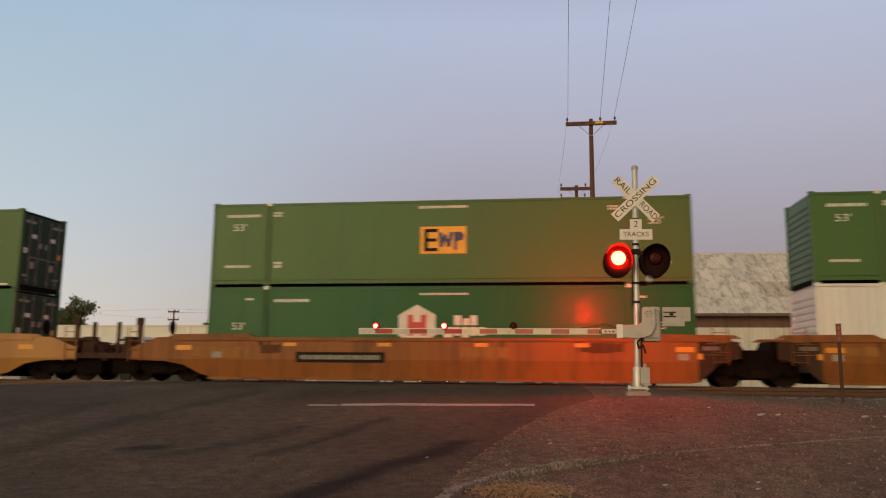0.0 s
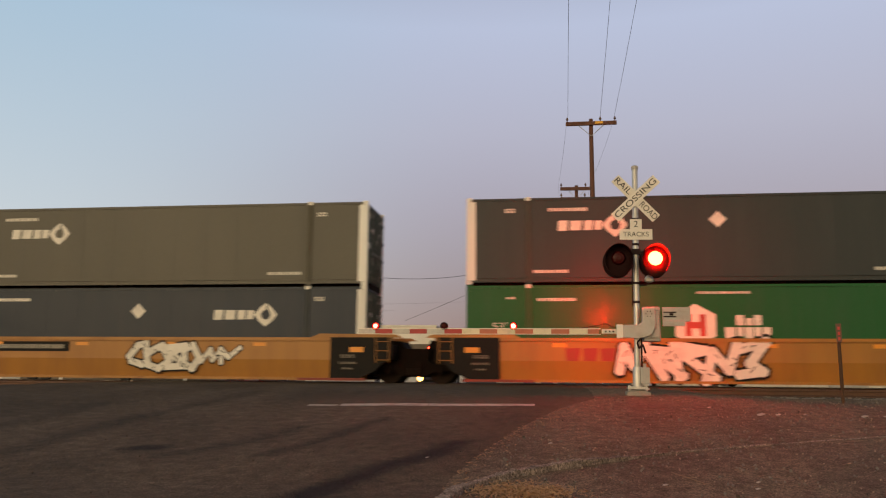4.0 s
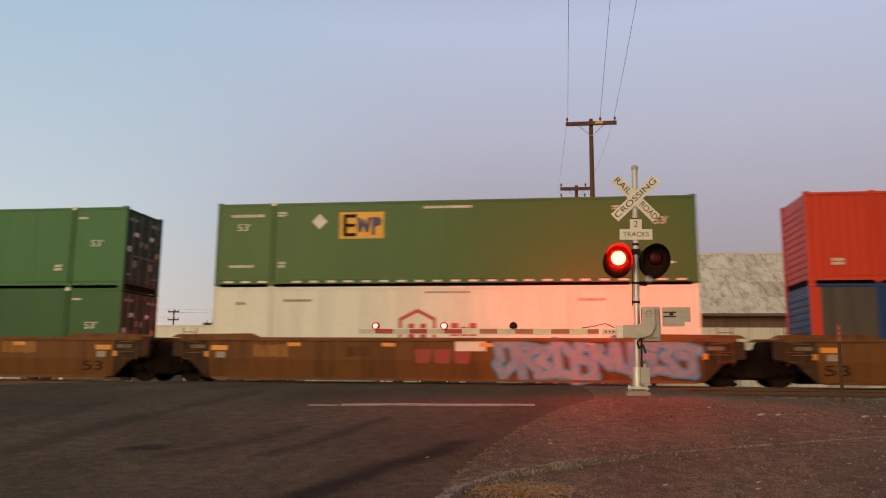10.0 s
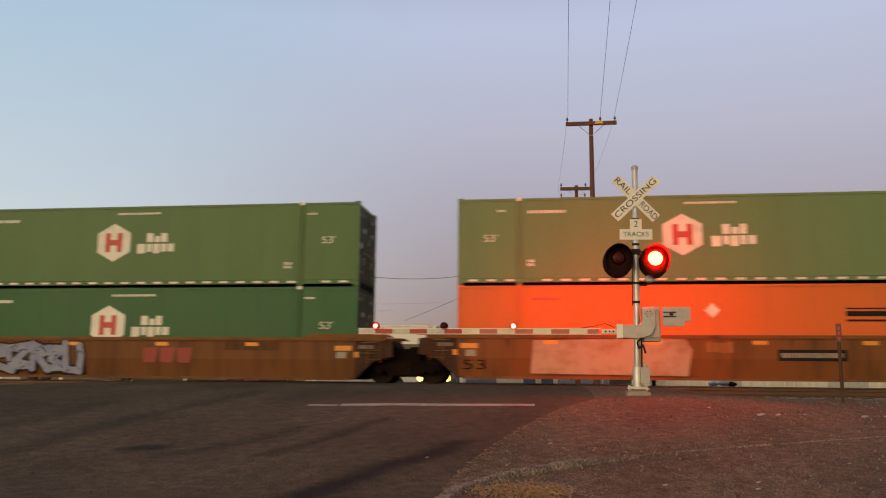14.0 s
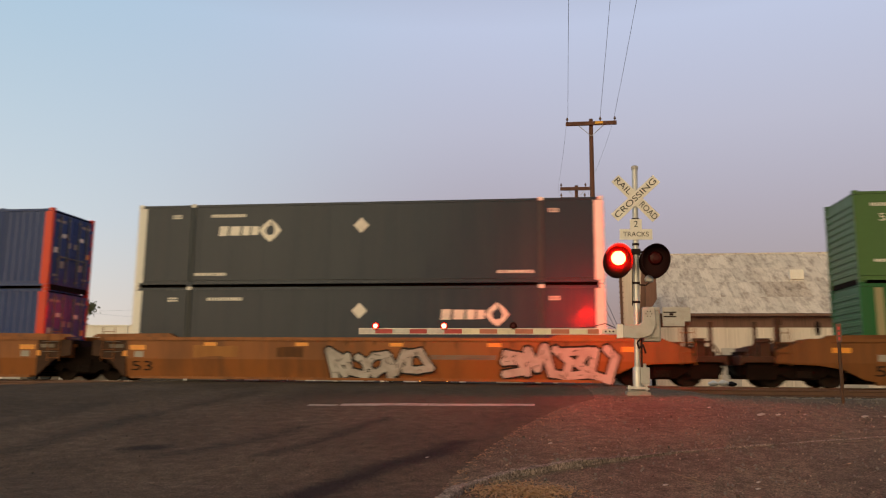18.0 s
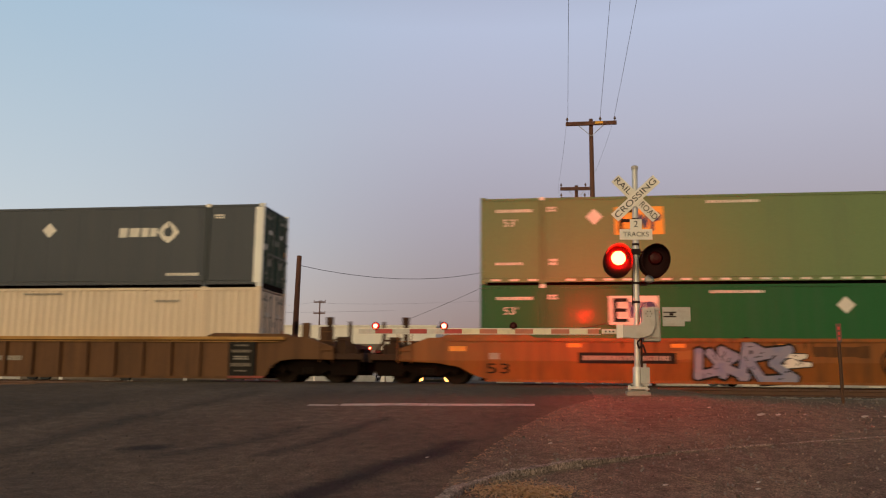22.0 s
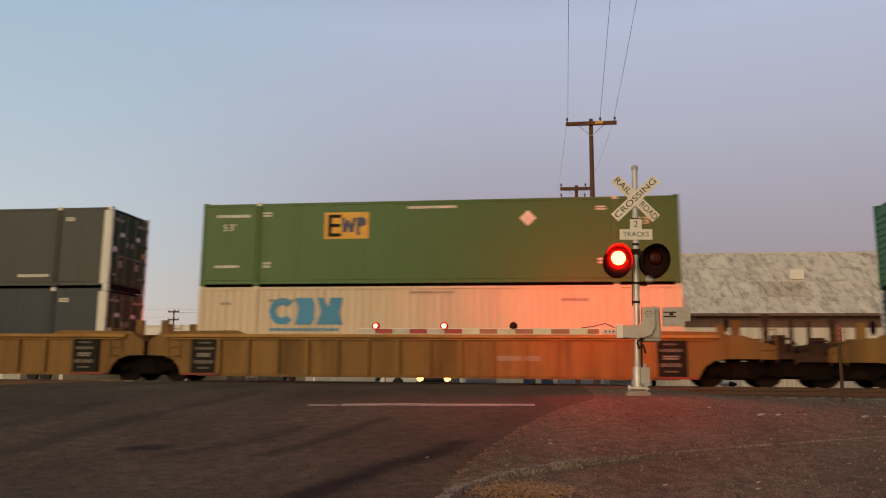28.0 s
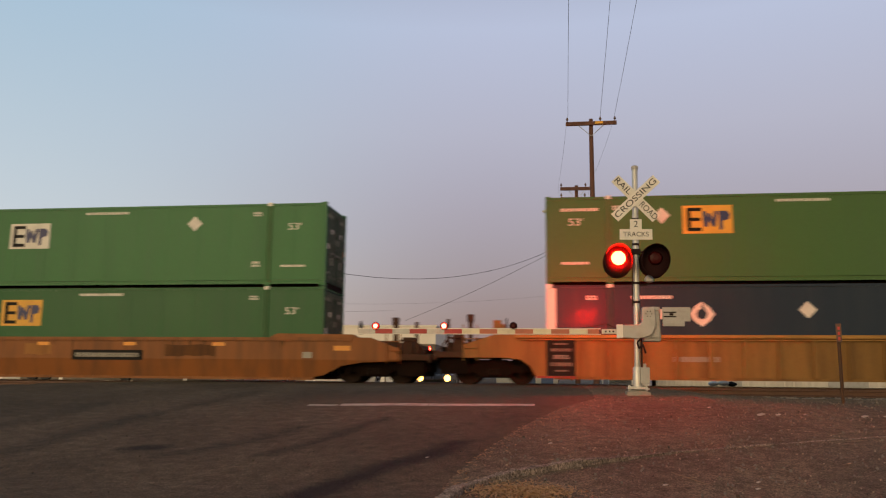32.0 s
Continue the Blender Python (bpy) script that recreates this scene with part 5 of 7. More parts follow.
    side_mark(cars[14], 4.62, 0.91, 3.0), graffiti(cars[14], 8.07, 0.8, 2.7, 1.1, 4, "mark_lilac", "black", 61), graffiti(cars[14], 9.68, 0.87, 0.55, 0.5, 1, "mark_white", "black", 62), number_53(cars[14])
    g = Geo()
    for k in range(20):
        a, b = 2 * math.pi * k / 20, 2 * math.pi * (k + 1) / 20
        g.plate([(0.5 * math.cos(a), 0.5 * math.sin(a)), (0.5 * math.cos(b), 0.5 * math.sin(b)), (0.44 * math.cos(b), 0.44 * math.sin(b)), (0.44 * math.cos(a), 0.44 * math.sin(a))], -0.006, 0.004)
    rs = random.Random(5)
    px, pz = -0.3, 0.2
    for k in range(26):
        nx, nz = (rs.uniform(-0.38, 0.38), rs.uniform(-0.36, 0.36)) if k < 16 else (0.55 + 0.06 * (k - 16), rs.uniform(-0.32, 0.1))
        if abs(nx - px) < 0.6:
            g.plate([(px, pz - 0.02), (nx, nz - 0.02), (nx + 0.01, nz + 0.025), (px + 0.01, pz + 0.025)], -0.006, 0.004)
        px, pz = nx, nz
    part("scrawl", g, M["black"], cars[14], "thin black ring scrawl", at=Matrix.Translation((12.6, SIDE_Y, 0.81)))
    for u, x in ((5, 13.0), (15, 7.0), (16, 5.0), (18, 11.0), (20, 4.6)):
        marking(cars[u], x, 0.78, 1.4, 0.22, "mark_grey", y=SIDE_Y - 0.018)
    red_mark(cars[19], 10.05, 0.82, 1.9, 0.5, 0.014)
    for u, x in ((15, 4.2), (15, 5.4)):
        part("stencil", Geo().plate([(-0.28, 0.4), (0.28, 0.4), (0.16, -0.4), (-0.16, -0.4)], -0.006, 0.004), M["mark_grey"], cars[u], at=Matrix.Translation((x, SIDE_Y - 0.014, 0.75)))
    hang = [(6.14 + 0.105 * k, SIDE_Y - 0.14, 1.3 - 0.48 * math.sin(math.pi * k / 10) ** 0.8) for k in range(11)]
    part("hanging_hose", Geo().path(hang, 0.05), M["tyre"], cars[19])
    side_mark(cars[21], 8.6, 0.92, 2.6), graffiti(cars[21], 3.0, 0.85, 2.3, 0.9, 4, "mark_grey", "mark_grey", 71)


build_containers()
build_cars()


def run(t):
    """How far the train has gone at t seconds; it slows a little."""
    return 12.9577 * t + 0.0087902 * t ** 2 - 0.000717067 * t ** 3 + 0.0000110659 * t ** 4
# ---- ground, road, tracks ----
def ground_z(x, y):
    """Height of the ground: it climbs to the tracks and falls away behind them."""
    ys = [-400, 0, 8, 14.5, 16.5, 19, 30, 33, 40, 60, 4000]
    zs = [-1.6, -1.15, -0.80, -0.22, -0.10, 0.008, 0.008, -0.05, -0.55, -0.62, -0.9]
    z = float(np.interp(y, ys, zs))
    # beside the road the ground lies lower than the rails
    k = max(0.0, min(1.0, (x - 2.6) / 2.5)) + max(0.0, min(1.0, (-13.5 - x) / 3.0))
    if 15 < y < 32:
        z -= 0.17 * k * min(1.0, (y - 15) / 4, (32 - y) / 2)
    return z


def sheet(name, xs, ys, mat, lift, label, kind="structure", rough=0.0, keep=None):
    v, f, idx = [], [], {}
    for j, y in enumerate(ys):
        for i, x in enumerate(xs):
            idx[i, j] = len(v)
            v.append((x, y, ground_z(x, y) + lift + rough * noise.noise((x * 0.7, y * 0.7, 3.1))))
    for j in range(len(ys) - 1):
        for i in range(len(xs) - 1):
            if keep is None or keep((xs[i] + xs[i + 1]) / 2, (ys[j] + ys[j + 1]) / 2):
                f.append((idx[i, j], idx[i + 1, j], idx[i + 1, j + 1], idx[i, j + 1]))
    me = bpy.data.meshes.new(name)
    me.from_pydata(v, [], f)
    me.polygons.foreach_set("use_smooth", [True] * len(f))
    me.materials.append(mat)
    ob = new(name, me)
    return tagged(ob, label, "ground", kind=kind)


def ladder(a, b, step):
    return [a + step * k for k in range(int(round((b - a) / step)) + 1)]


def edge_x(y):
    """The road's near edge, east side."""
    return float(np.interp(y, [-30, 5, 7.8, 8.5, 9.8, 11.2, 12.85, 13.8, 16, 60], [-1.0, -1.0, -1.06, -1.04, -0.85, -0.58, -0.21, 0.11, 0.9, 0.9]))


FAR_XS = [-2500, -900, -400, -200, -120, -80, -60, -45, -35, -28] + ladder(-24, 24, 1.0) + [28, 35, 45, 60, 80, 120, 200, 400, 900, 2500]
FAR_YS = [-1500, -600, -200, -80, -40, -20, -10, -4] + ladder(0, 44, 0.5) + [50, 60, 80, 120, 200, 400, 900, 2000, 4500]
sheet("ground", FAR_XS, FAR_YS, M["earth"], -0.03, "dry brown earth running out to the horizon")


def strip(name, y_list, left, right, n, mat, lift, label, rough=0.0):
    """A paved strip between two edges that are functions of y."""
    v, f = [], []
    for y in y_list:
        a, b = left(y), right(y)
        for i in range(n + 1):
            x = a + (b - a) * i / n
            v.append((x, y, ground_z(x, y) + lift + rough * noise.noise((x * 0.9, y * 0.9, 1.7)) * (0.0 if i in (0, n) else 1.0)))
    for j in range(len(y_list) - 1):
        for i in range(n):
            k = j * (n + 1) + i
            f.append((k, k + 1, k + n + 2, k + n + 1))
    me = bpy.data.meshes.new(name)
    me.from_pydata(v, [], f)
    me.polygons.foreach_set("use_smooth", [True] * len(f))
    me.materials.append(mat)
    return tagged(new(name, me), label, "paving", kind="structure")


def smooth_line(pts, n):
    out = []
    for i in range(len(pts) - 1):
        p0, p1, p2, p3 = pts[max(0, i - 1)], pts[i], pts[i + 1], pts[min(len(pts) - 1, i + 2)]
        for k in range(n):
            t = k / n
            out.append(tuple(0.5 * (2 * b + (c - a) * t + (2 * a - 5 * b + 4 * c - d) * t * t + (3 * b - a - 3 * c + d) * t ** 3) for a, b, c, d in zip(p0, p1, p2, p3)))
    return out + [pts[-1]]


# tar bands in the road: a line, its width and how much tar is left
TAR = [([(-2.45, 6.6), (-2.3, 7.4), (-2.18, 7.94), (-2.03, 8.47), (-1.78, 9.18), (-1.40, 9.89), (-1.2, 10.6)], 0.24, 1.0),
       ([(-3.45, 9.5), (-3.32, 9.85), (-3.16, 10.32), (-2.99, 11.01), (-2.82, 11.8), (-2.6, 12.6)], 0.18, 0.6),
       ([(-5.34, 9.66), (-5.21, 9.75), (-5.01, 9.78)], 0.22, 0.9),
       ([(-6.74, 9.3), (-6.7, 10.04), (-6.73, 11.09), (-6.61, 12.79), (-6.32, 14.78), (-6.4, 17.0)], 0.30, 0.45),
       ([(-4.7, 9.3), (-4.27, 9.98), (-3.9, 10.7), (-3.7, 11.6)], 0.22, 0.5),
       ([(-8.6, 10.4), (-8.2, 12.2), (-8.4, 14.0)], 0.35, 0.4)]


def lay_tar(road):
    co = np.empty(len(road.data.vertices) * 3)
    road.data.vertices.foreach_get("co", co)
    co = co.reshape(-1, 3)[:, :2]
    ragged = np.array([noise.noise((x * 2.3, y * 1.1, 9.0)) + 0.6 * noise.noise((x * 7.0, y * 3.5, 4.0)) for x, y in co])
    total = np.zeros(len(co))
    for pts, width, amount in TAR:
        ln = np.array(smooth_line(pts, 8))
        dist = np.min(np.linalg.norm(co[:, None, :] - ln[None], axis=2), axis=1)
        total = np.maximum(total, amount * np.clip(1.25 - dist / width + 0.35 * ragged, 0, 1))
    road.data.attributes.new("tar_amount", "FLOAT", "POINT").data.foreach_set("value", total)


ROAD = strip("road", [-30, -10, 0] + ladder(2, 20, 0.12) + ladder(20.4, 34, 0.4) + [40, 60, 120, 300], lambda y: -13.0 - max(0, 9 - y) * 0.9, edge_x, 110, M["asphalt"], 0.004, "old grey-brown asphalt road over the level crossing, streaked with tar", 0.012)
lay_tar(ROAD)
strip("pavement", ladder(2, 18.4, 0.4), edge_x, lambda y: 22.0, 40, M["lot"], 0.012, "dusty worn asphalt lot beside the crossing", 0.03)
strip("road_shoulder", ladder(2, 18.4, 0.4), lambda y: -30.0, lambda y: -13.0 - max(0, 9 - y) * 0.9, 20, M["asphalt"], 0.008, "worn asphalt shoulder on the far lane's side", 0.02)

strip("crossing_pavement", ladder(18.4, 31.0, 0.6), edge_x, lambda y: 3.4, 8, M["lot"], 0.006, "dusty worn asphalt beside the rails at the crossing", 0.015)
strip("warehouse_apron", ladder(34, 57.4, 1.8), lambda y: 4.0, lambda y: 90.0, 40, M["apron"], 0.006, "pale concrete apron in front of the warehouse", 0.02)

# stop line, in worn lengths
line = thing("stop_line", "worn white stop line painted across the lane", "road marking", kind="structure")
rnd = random.Random(4)
for a, b in ((-4.38, -3.85), (-3.80, -2.2), (-2.19, -0.27)):
    v, f, k = [], [], 24
    w = 0.32 if a > -4 else 0.18
    for i in range(k + 1):
        x = a + (b - a) * i / k
        y = 14.0 + (x + 4.38) * 0.09
        j = rnd.uniform(-0.02, 0.02)
        v += [(x, y + j, ground_z(x, y) + 0.010 + 0.012 * noise.noise((x * 0.9, y * 0.9, 1.7))), (x, y + w + j, ground_z(x, y + w) + 0.010 + 0.012 * noise.noise((x * 0.9, (y + w) * 0.9, 1.7)))]
        if i:
            f.append((2 * i - 2, 2 * i, 2 * i + 1, 2 * i - 1))
    me = bpy.data.meshes.new("paint_length")
    me.from_pydata(v, [], f)
    part("paint_length", me, M["line"], line)

# kerb that curves away from the road's edge
KERB = [(-1.0, 5.2), (-1.0, 6.4), (-0.95, 7.3), (-0.85, 7.9), (-0.44, 8.55), (0.16, 9.16), (0.76, 9.65), (1.55, 10.16), (2.72, 10.79), (3.95, 11.36), (4.6, 11.65), (7.0, 12.5)]


kl = smooth_line(KERB, 40)
rings = []
for i, (x, y) in enumerate(kl):
    a, b = kl[max(0, i - 1)], kl[min(len(kl) - 1, i + 1)]
    d = Vector((b[0] - a[0], b[1] - a[1], 0)).normalized()
    nrm = Vector((-d.y, d.x, 0))
    wear = 0.5 + 0.5 * noise.noise((x * 1.3, y * 1.3, 0))
    top = float(np.interp(i / 4 - 20, [0, 30, 45, 70, 90], [0.095, 0.08, 0.035, 0.026, 0.024])) * (0.62 + 0.5 * wear + 0.22 * noise.noise((x * 14, y * 14, 2)))
    z = ground_z(x, y)
    wd = float(np.interp(i / 4 - 20, [0, 32, 45, 90], [0.85, 0.75, 0.4, 0.3])) * (0.8 + 0.4 * noise.noise((x * 4, y * 4, 5)) + 0.25 * noise.noise((x * 17, y * 17, 8)))
    p = Vector((x, y, z))
    rings.append([p - nrm * 0.10 * wd + Vector((0, 0, -0.05)), p - nrm * 0.085 * wd + Vector((0, 0, top * 0.85)), p - nrm * 0.06 * wd + Vector((0, 0, top)), p + nrm * 0.06 * wd + Vector((0, 0, top)), p + nrm * 0.09 * wd + Vector((0, 0, top * 0.7)), p + nrm * 0.10 * wd + Vector((0, 0, -0.05))])
g = Geo()
g.quad_strip(rings)
solid("kerb", g, M["kerb"], "low crumbling concrete kerb curving out of the road edge", "kerb", kind="structure", smooth=True)

# tracks
TRACKS = (22.47, 26.74)


def in_road(x):
    return -13.6 < x < 3.3


def rail_bar(y, a, b):
    prof = [(-0.07, -0.17), (0.07, -0.17), (0.07, -0.155), (0.012, -0.13), (0.012, -0.045), (0.036, -0.03), (0.036, -0.004), (0.028, 0.0), (-0.028, 0.0), (-0.036, -0.004), (-0.036, -0.03), (-0.012, -0.045), (-0.012, -0.13), (-0.07, -0.155)]
    gg = Geo()
    bb, k = gg.quad_strip([[(x, y + py, pz) for py, pz in prof] for x in (a, b)])
    return gg


for cy in TRACKS:
    track = thing("railway_track", "rusty steel rails on dark timber ties in ballast", "railway track", "railway tracks", kind="structure")
    for sy in (-0.755, 0.755):
        part("rail", rail_bar(cy + sy, -260, 260), M["rail_steel"], track)
        part("rail_head", Geo().box(-260, 260, cy + sy - 0.024, cy + sy + 0.024, 0.0, 0.003), M["rail_top" if cy > 25 else "rail_dull"], track, "bright worn running surface" if cy > 25 else "dull rusted rail head")
    tie = Geo().box(-0.11, 0.11, -1.28, 1.28, -0.33, -0.172).mesh("tie", 0.012)
    for k in range(-62, 62):
        x = k * 0.53
        if not in_road(x):
            part("tie", tie, M["tie"], track, at=pose(x, cy, 0, 0, 0, rnd.uniform(-1, 1)))
for x0, x1, nm in ((3.4, 260, "ballast"), (-260, -13.7, "ballast")):
    v, f = [], []
    ys = [17.0, 18.2, 19.3, 20.4, 22.47, 24.6, 26.74, 28.8, 30.2, 31.6]
    zs = [-0.33, -0.31, -0.25, -0.23, -0.23, -0.25, -0.23, -0.23, -0.40, -0.62]
    xs = [x0 + (x1 - x0) * (k / 80) ** (2.0 if x0 > 0 else 0.5) for k in range(81)]
    for x in xs:
        for y, z in zip(ys, zs):
            v.append((x, y, z + 0.03 * noise.noise((x * 1.9, y * 1.9, 0))))
    for i in range(80):
        for j in range(len(ys) - 1):
            k = i * len(ys) + j
            f.append((k, k + len(ys), k + len(ys) + 1, k + 1))
    me = bpy.data.meshes.new("ballast_bed")
    me.from_pydata(v, [], f)
    me.materials.append(M["ballast"])
    tagged(new("ballast_bed", me), "bed of grey-brown crushed stone under the tracks", "ballast", kind="structure")


def stones(name, count, box, size, mat, seed, label, inside=None):
    """Loose angular stones, many in one mesh."""
    r = random.Random(seed)
    gg = Geo()
    made = 0
    while made < count:
        x, y = r.uniform(box[0], box[1]), r.uniform(box[2], box[3])
        if inside and not inside(x, y):
            continue
        s = size * r.uniform(0.5, 1.3)
        m = Matrix.Translation((x, y, (inside_z(x, y)) + s * 0.25)) @ Euler((r.uniform(0, 6), r.uniform(0, 6), r.uniform(0, 6))).to_matrix().to_4x4()
        gg.block(m, s, s * r.uniform(0.6, 1), s * r.uniform(0.4, 0.8))
        made += 1
    return solid(name, gg, mat, label, "stones", kind="stuff")


def inside_z(x, y):
    if 17 < y < 31 and not in_road(x):
        return float(np.interp(y, [17.0, 18.2, 19.3, 20.4, 30, 31], [-0.33, -0.31, -0.25, -0.22, -0.22, -0.5]))
    return ground_z(x, y) + 0.02


stones("ballast_stones", 2600, (3.4, 16, 17.2, 23.0), 0.055, M["stone"], 11, "loose crushed stones beside the rails")
stones("ballast_stones", 1200, (-24, -13.8, 18.5, 23.0), 0.06, M["stone"], 12, "loose crushed stones beside the rails")
stones("loose_gravel", 1500, (-0.6, 12, 7.0, 17.0), 0.022, M["stone"], 13, "fine loose gravel scattered over the lot", lambda x, y: x > edge_x(y) + 0.05)
stones("pale_chips", 650, (-0.8, 9, 7.0, 16.5), 0.016, M["chips"], 15, "small pale stone chips and crumbs scattered over the lot", lambda x, y: x > edge_x(y) - 0.05)
stones("dark_chips", 70, (-1.2, 9, 7.0, 16.5), 0.022, M["tie"], 16, "small dark clods and stones scattered over the lot", lambda x, y: x > edge_x(y) - 0.4)
stones("road_grit", 90, (-9, -0.4, 7.0, 16.0), 0.014, M["tie"], 14, "fine grit scattered over the road", lambda x, y: x < edge_x(y))

# dry leaves in the corner of the kerb, and pale litter
r = random.Random(7)
g = Geo()
for k in range(1500):
    x, y = r.gauss(-0.25, 0.24), r.gauss(7.75, 0.20)
    if x < edge_x(y) + 0.12:
        continue
    m = Matrix.Translation((x, y, ground_z(x, y) + 0.03 + r.uniform(0, 0.035))) @ Euler((r.uniform(-0.6, 0.6), r.uniform(-0.6, 0.6), r.uniform(0, 6))).to_matrix().to_4x4()
    g.block(m, r.uniform(0.018, 0.065), r.uniform(0.004, 0.016), 0.002)
solid("dry_leaves", g, M["leaf_litter"], "drift of dry yellow leaves behind the kerb", "leaves", kind="stuff")
g = Geo()
for k in range(230):
    y = r.uniform(7.8, 14)
    x = edge_x(y) + abs(r.gauss(0.04, 0.10))
    if 12.0 < y < 13.4:
        x += r.uniform(0, 0.25)
    m = Matrix.Translation((x, y, ground_z(x, y) + 0.03)) @ Euler((r.uniform(-0.4, 0.4), r.uniform(-0.4, 0.4), r.uniform(0, 6))).to_matrix().to_4x4()
    g.block(m, r.uniform(0.015, 0.06), r.uniform(0.006, 0.018), 0.002)
solid("dry_leaves", g, M["leaf_litter"], "thin line of dry leaves along the pavement edge", "leaves", kind="stuff")
twig = Geo().path([(1.28, 8.80, ground_z(1.28, 8.8) + 0.05), (1.40, 8.66, ground_z(1.4, 8.66) + 0.035), (1.55, 8.40, ground_z(1.55, 8.4) + 0.03)], 0.005)
twig.path([(1.40, 8.66, ground_z(1.4, 8.66) + 0.035), (1.52, 8.62, ground_z(1.5, 8.6) + 0.04)], 0.003)
solid("twig", twig, M["twig"], "thin dry forked twig lying on the lot", "twig")
for x, y, s in ((0.61, 8.54, 0.07), (3.33, 9.57, 0.11), (2.9, 10.4, 0.05)):
    out = [(0, -0.5), (0.28, -0.2), (0.3, 0.1), (0, 0.55), (-0.26, 0.15), (-0.3, -0.2)]
    gg = Geo()
    gg.v = [(0, 0, 0.1 * s)] + [(px * s, py * s, 0.22 * s * abs(px)) for px, py in out]
    gg.f = [(0, k + 1, (k + 1) % 6 + 1) for k in range(6)]
    solid("fallen_leaf", gg, M["leaf_litter"], "single curled yellow leaf on the lot", "leaf", "fallen leaves", at=pose(x, y, ground_z(x, y) + 0.035, 8, 5, 50 * x))
for x, y, s in ((3.38, 13.45, 0.12), (3.66, 13.5, 0.08), (2.08, 8.52, 0.04), (2.0, 8.22, 0.045), (1.13, 8.28, 0.05), (-1.45, 9.4, 0.035), (4.1, 13.6, 0.04), (2.74, 14.32, 0.06), (0.0, 10.5, 0.05), (4.95, 13.43, 0.10), (5.3, 13.5, 0.08)):
    g = Geo().block(pose(0, 0, s * 0.12, 12, -8, 30), s, s * 0.45, s * 0.2).block(pose(s * 0.4, s * 0.1, s * 0.15, -20, 10, 70), s * 0.6, s * 0.4, s * 0.12)
    solid("litter", g, M["paper"], "crumpled scrap of pale paper on the ground", "litter", "scraps of litter", bevel=s * 0.05, at=pose(x, y, ground_z(x, y) + 0.03))

# ---- crossing signals ----
LAMPS = []
PERIOD = 1.2239


def lens_disc(r, depth=0.03):
    """A turning lens: one face glows, the other is dark glass."""
    n = 24
    rows = [(0.35, -depth / 2 - 0.52 * r), (0.78, -depth / 2 - 0.38 * r), (1.0, -depth / 2), (1.0, depth / 2), (0.78, depth / 2 + 0.38 * r), (0.35, depth / 2 + 0.52 * r)]
    gg = Geo()
    b, k = gg.quad_strip([[(r * q * math.cos(2 * math.pi * i / n), y, r * q * math.sin(2 * math.pi * i / n)) for i in range(n)] for q, y in rows])
    gg.f += [tuple(range(n)), tuple(6 * n - 1 - i for i in range(n))]
    return gg.mesh("lens", smooth=True)


def lens(parent, at, r, lit, phase, name="lens"):
    me = lens_disc(r)
    me.materials.append(M[lit]), me.materials.append(M["lens_dark"]), me.materials.append(M["lens_rim"])
    for p in me.polygons:
        p.material_index = 0 if p.center.y < -0.001 and abs(p.normal.y) > 0.05 else 1
        if lit == "lens_small" and p.material_index == 0 and math.hypot(p.center.x, p.center.z) > r * 0.62:
            p.material_index = 2
    ob = new(name, me)
    ob.parent = parent
    ob.matrix_basis = at
    LAMPS.append((ob, at, phase))
    return ob


def light_head(mast, x, z, facing, phase, lit):
    """Round background, deep hood and lens of one flashing light; facing -1 looks to -y."""
    turn = Matrix.Translation((x, facing * 0.16, z)) @ (Matrix() if facing < 0 else Matrix.Rotation(math.pi, 4, "Z"))
    n = 28
    ring = Geo().lathe(turn @ Matrix.Translation((0, 0, -0.045)) @ Matrix.Diagonal((1, 1, 1.13, 1)) @ Matrix.Rotation(radians(90), 4, "X"), [(0.14, 0.0), (0.305, 0.0), (0.31, 0.012), (0.30, 0.02), (0.14, 0.02)], 32)
    head = part("background_disc", ring, M["hood_disc"], mast, smooth=True)
    # hood: open below, longest on top
    rings = []
    for k in range(n + 1):
        a = radians(-55 + 290 * k / n)
        c, s = math.cos(a), math.sin(a)
        reach = 0.06 + 0.22 * max(0.0, 0.5 + 0.5 * s)
        rings.append([turn @ Vector((q * c, -0.02 - d * reach, q * s * 1.1 - 0.045)) for q, d in ((0.282, 0.0), (0.288, 1.0), (0.294, 1.0), (0.29, 0.0))])
    g = Geo()
    g.quad_strip(rings)
    part("hood", g, M["hood_disc"], mast, smooth=True)
    # tube added out of sight, so the rear lens's red wash stays narrow
    if facing > 0:
        tube = [[turn @ Vector((q * math.cos(2 * math.pi * k / n), -d, q * math.sin(2 * math.pi * k / n))) for k in range(n)] for q, d in ((0.19, -0.02), (0.20, 0.36), (0.206, 0.36), (0.196, -0.02))]
        g = Geo()
        g.quad_strip(tube)
        part("visor", g, M["hood"], mast, "unseen black tube added round the rear lens to narrow its beam", smooth=True)
    part("lamp_case", Geo().lathe(turn @ Matrix.Rotation(radians(-90), 4, "X"), [(0.17, 0.0), (0.16, 0.08), (0.08, 0.13)], 20), M["hood"], mast, smooth=True)
    lens(mast, turn @ Matrix.Translation((0, -0.018, 0)), 0.15, lit, phase)


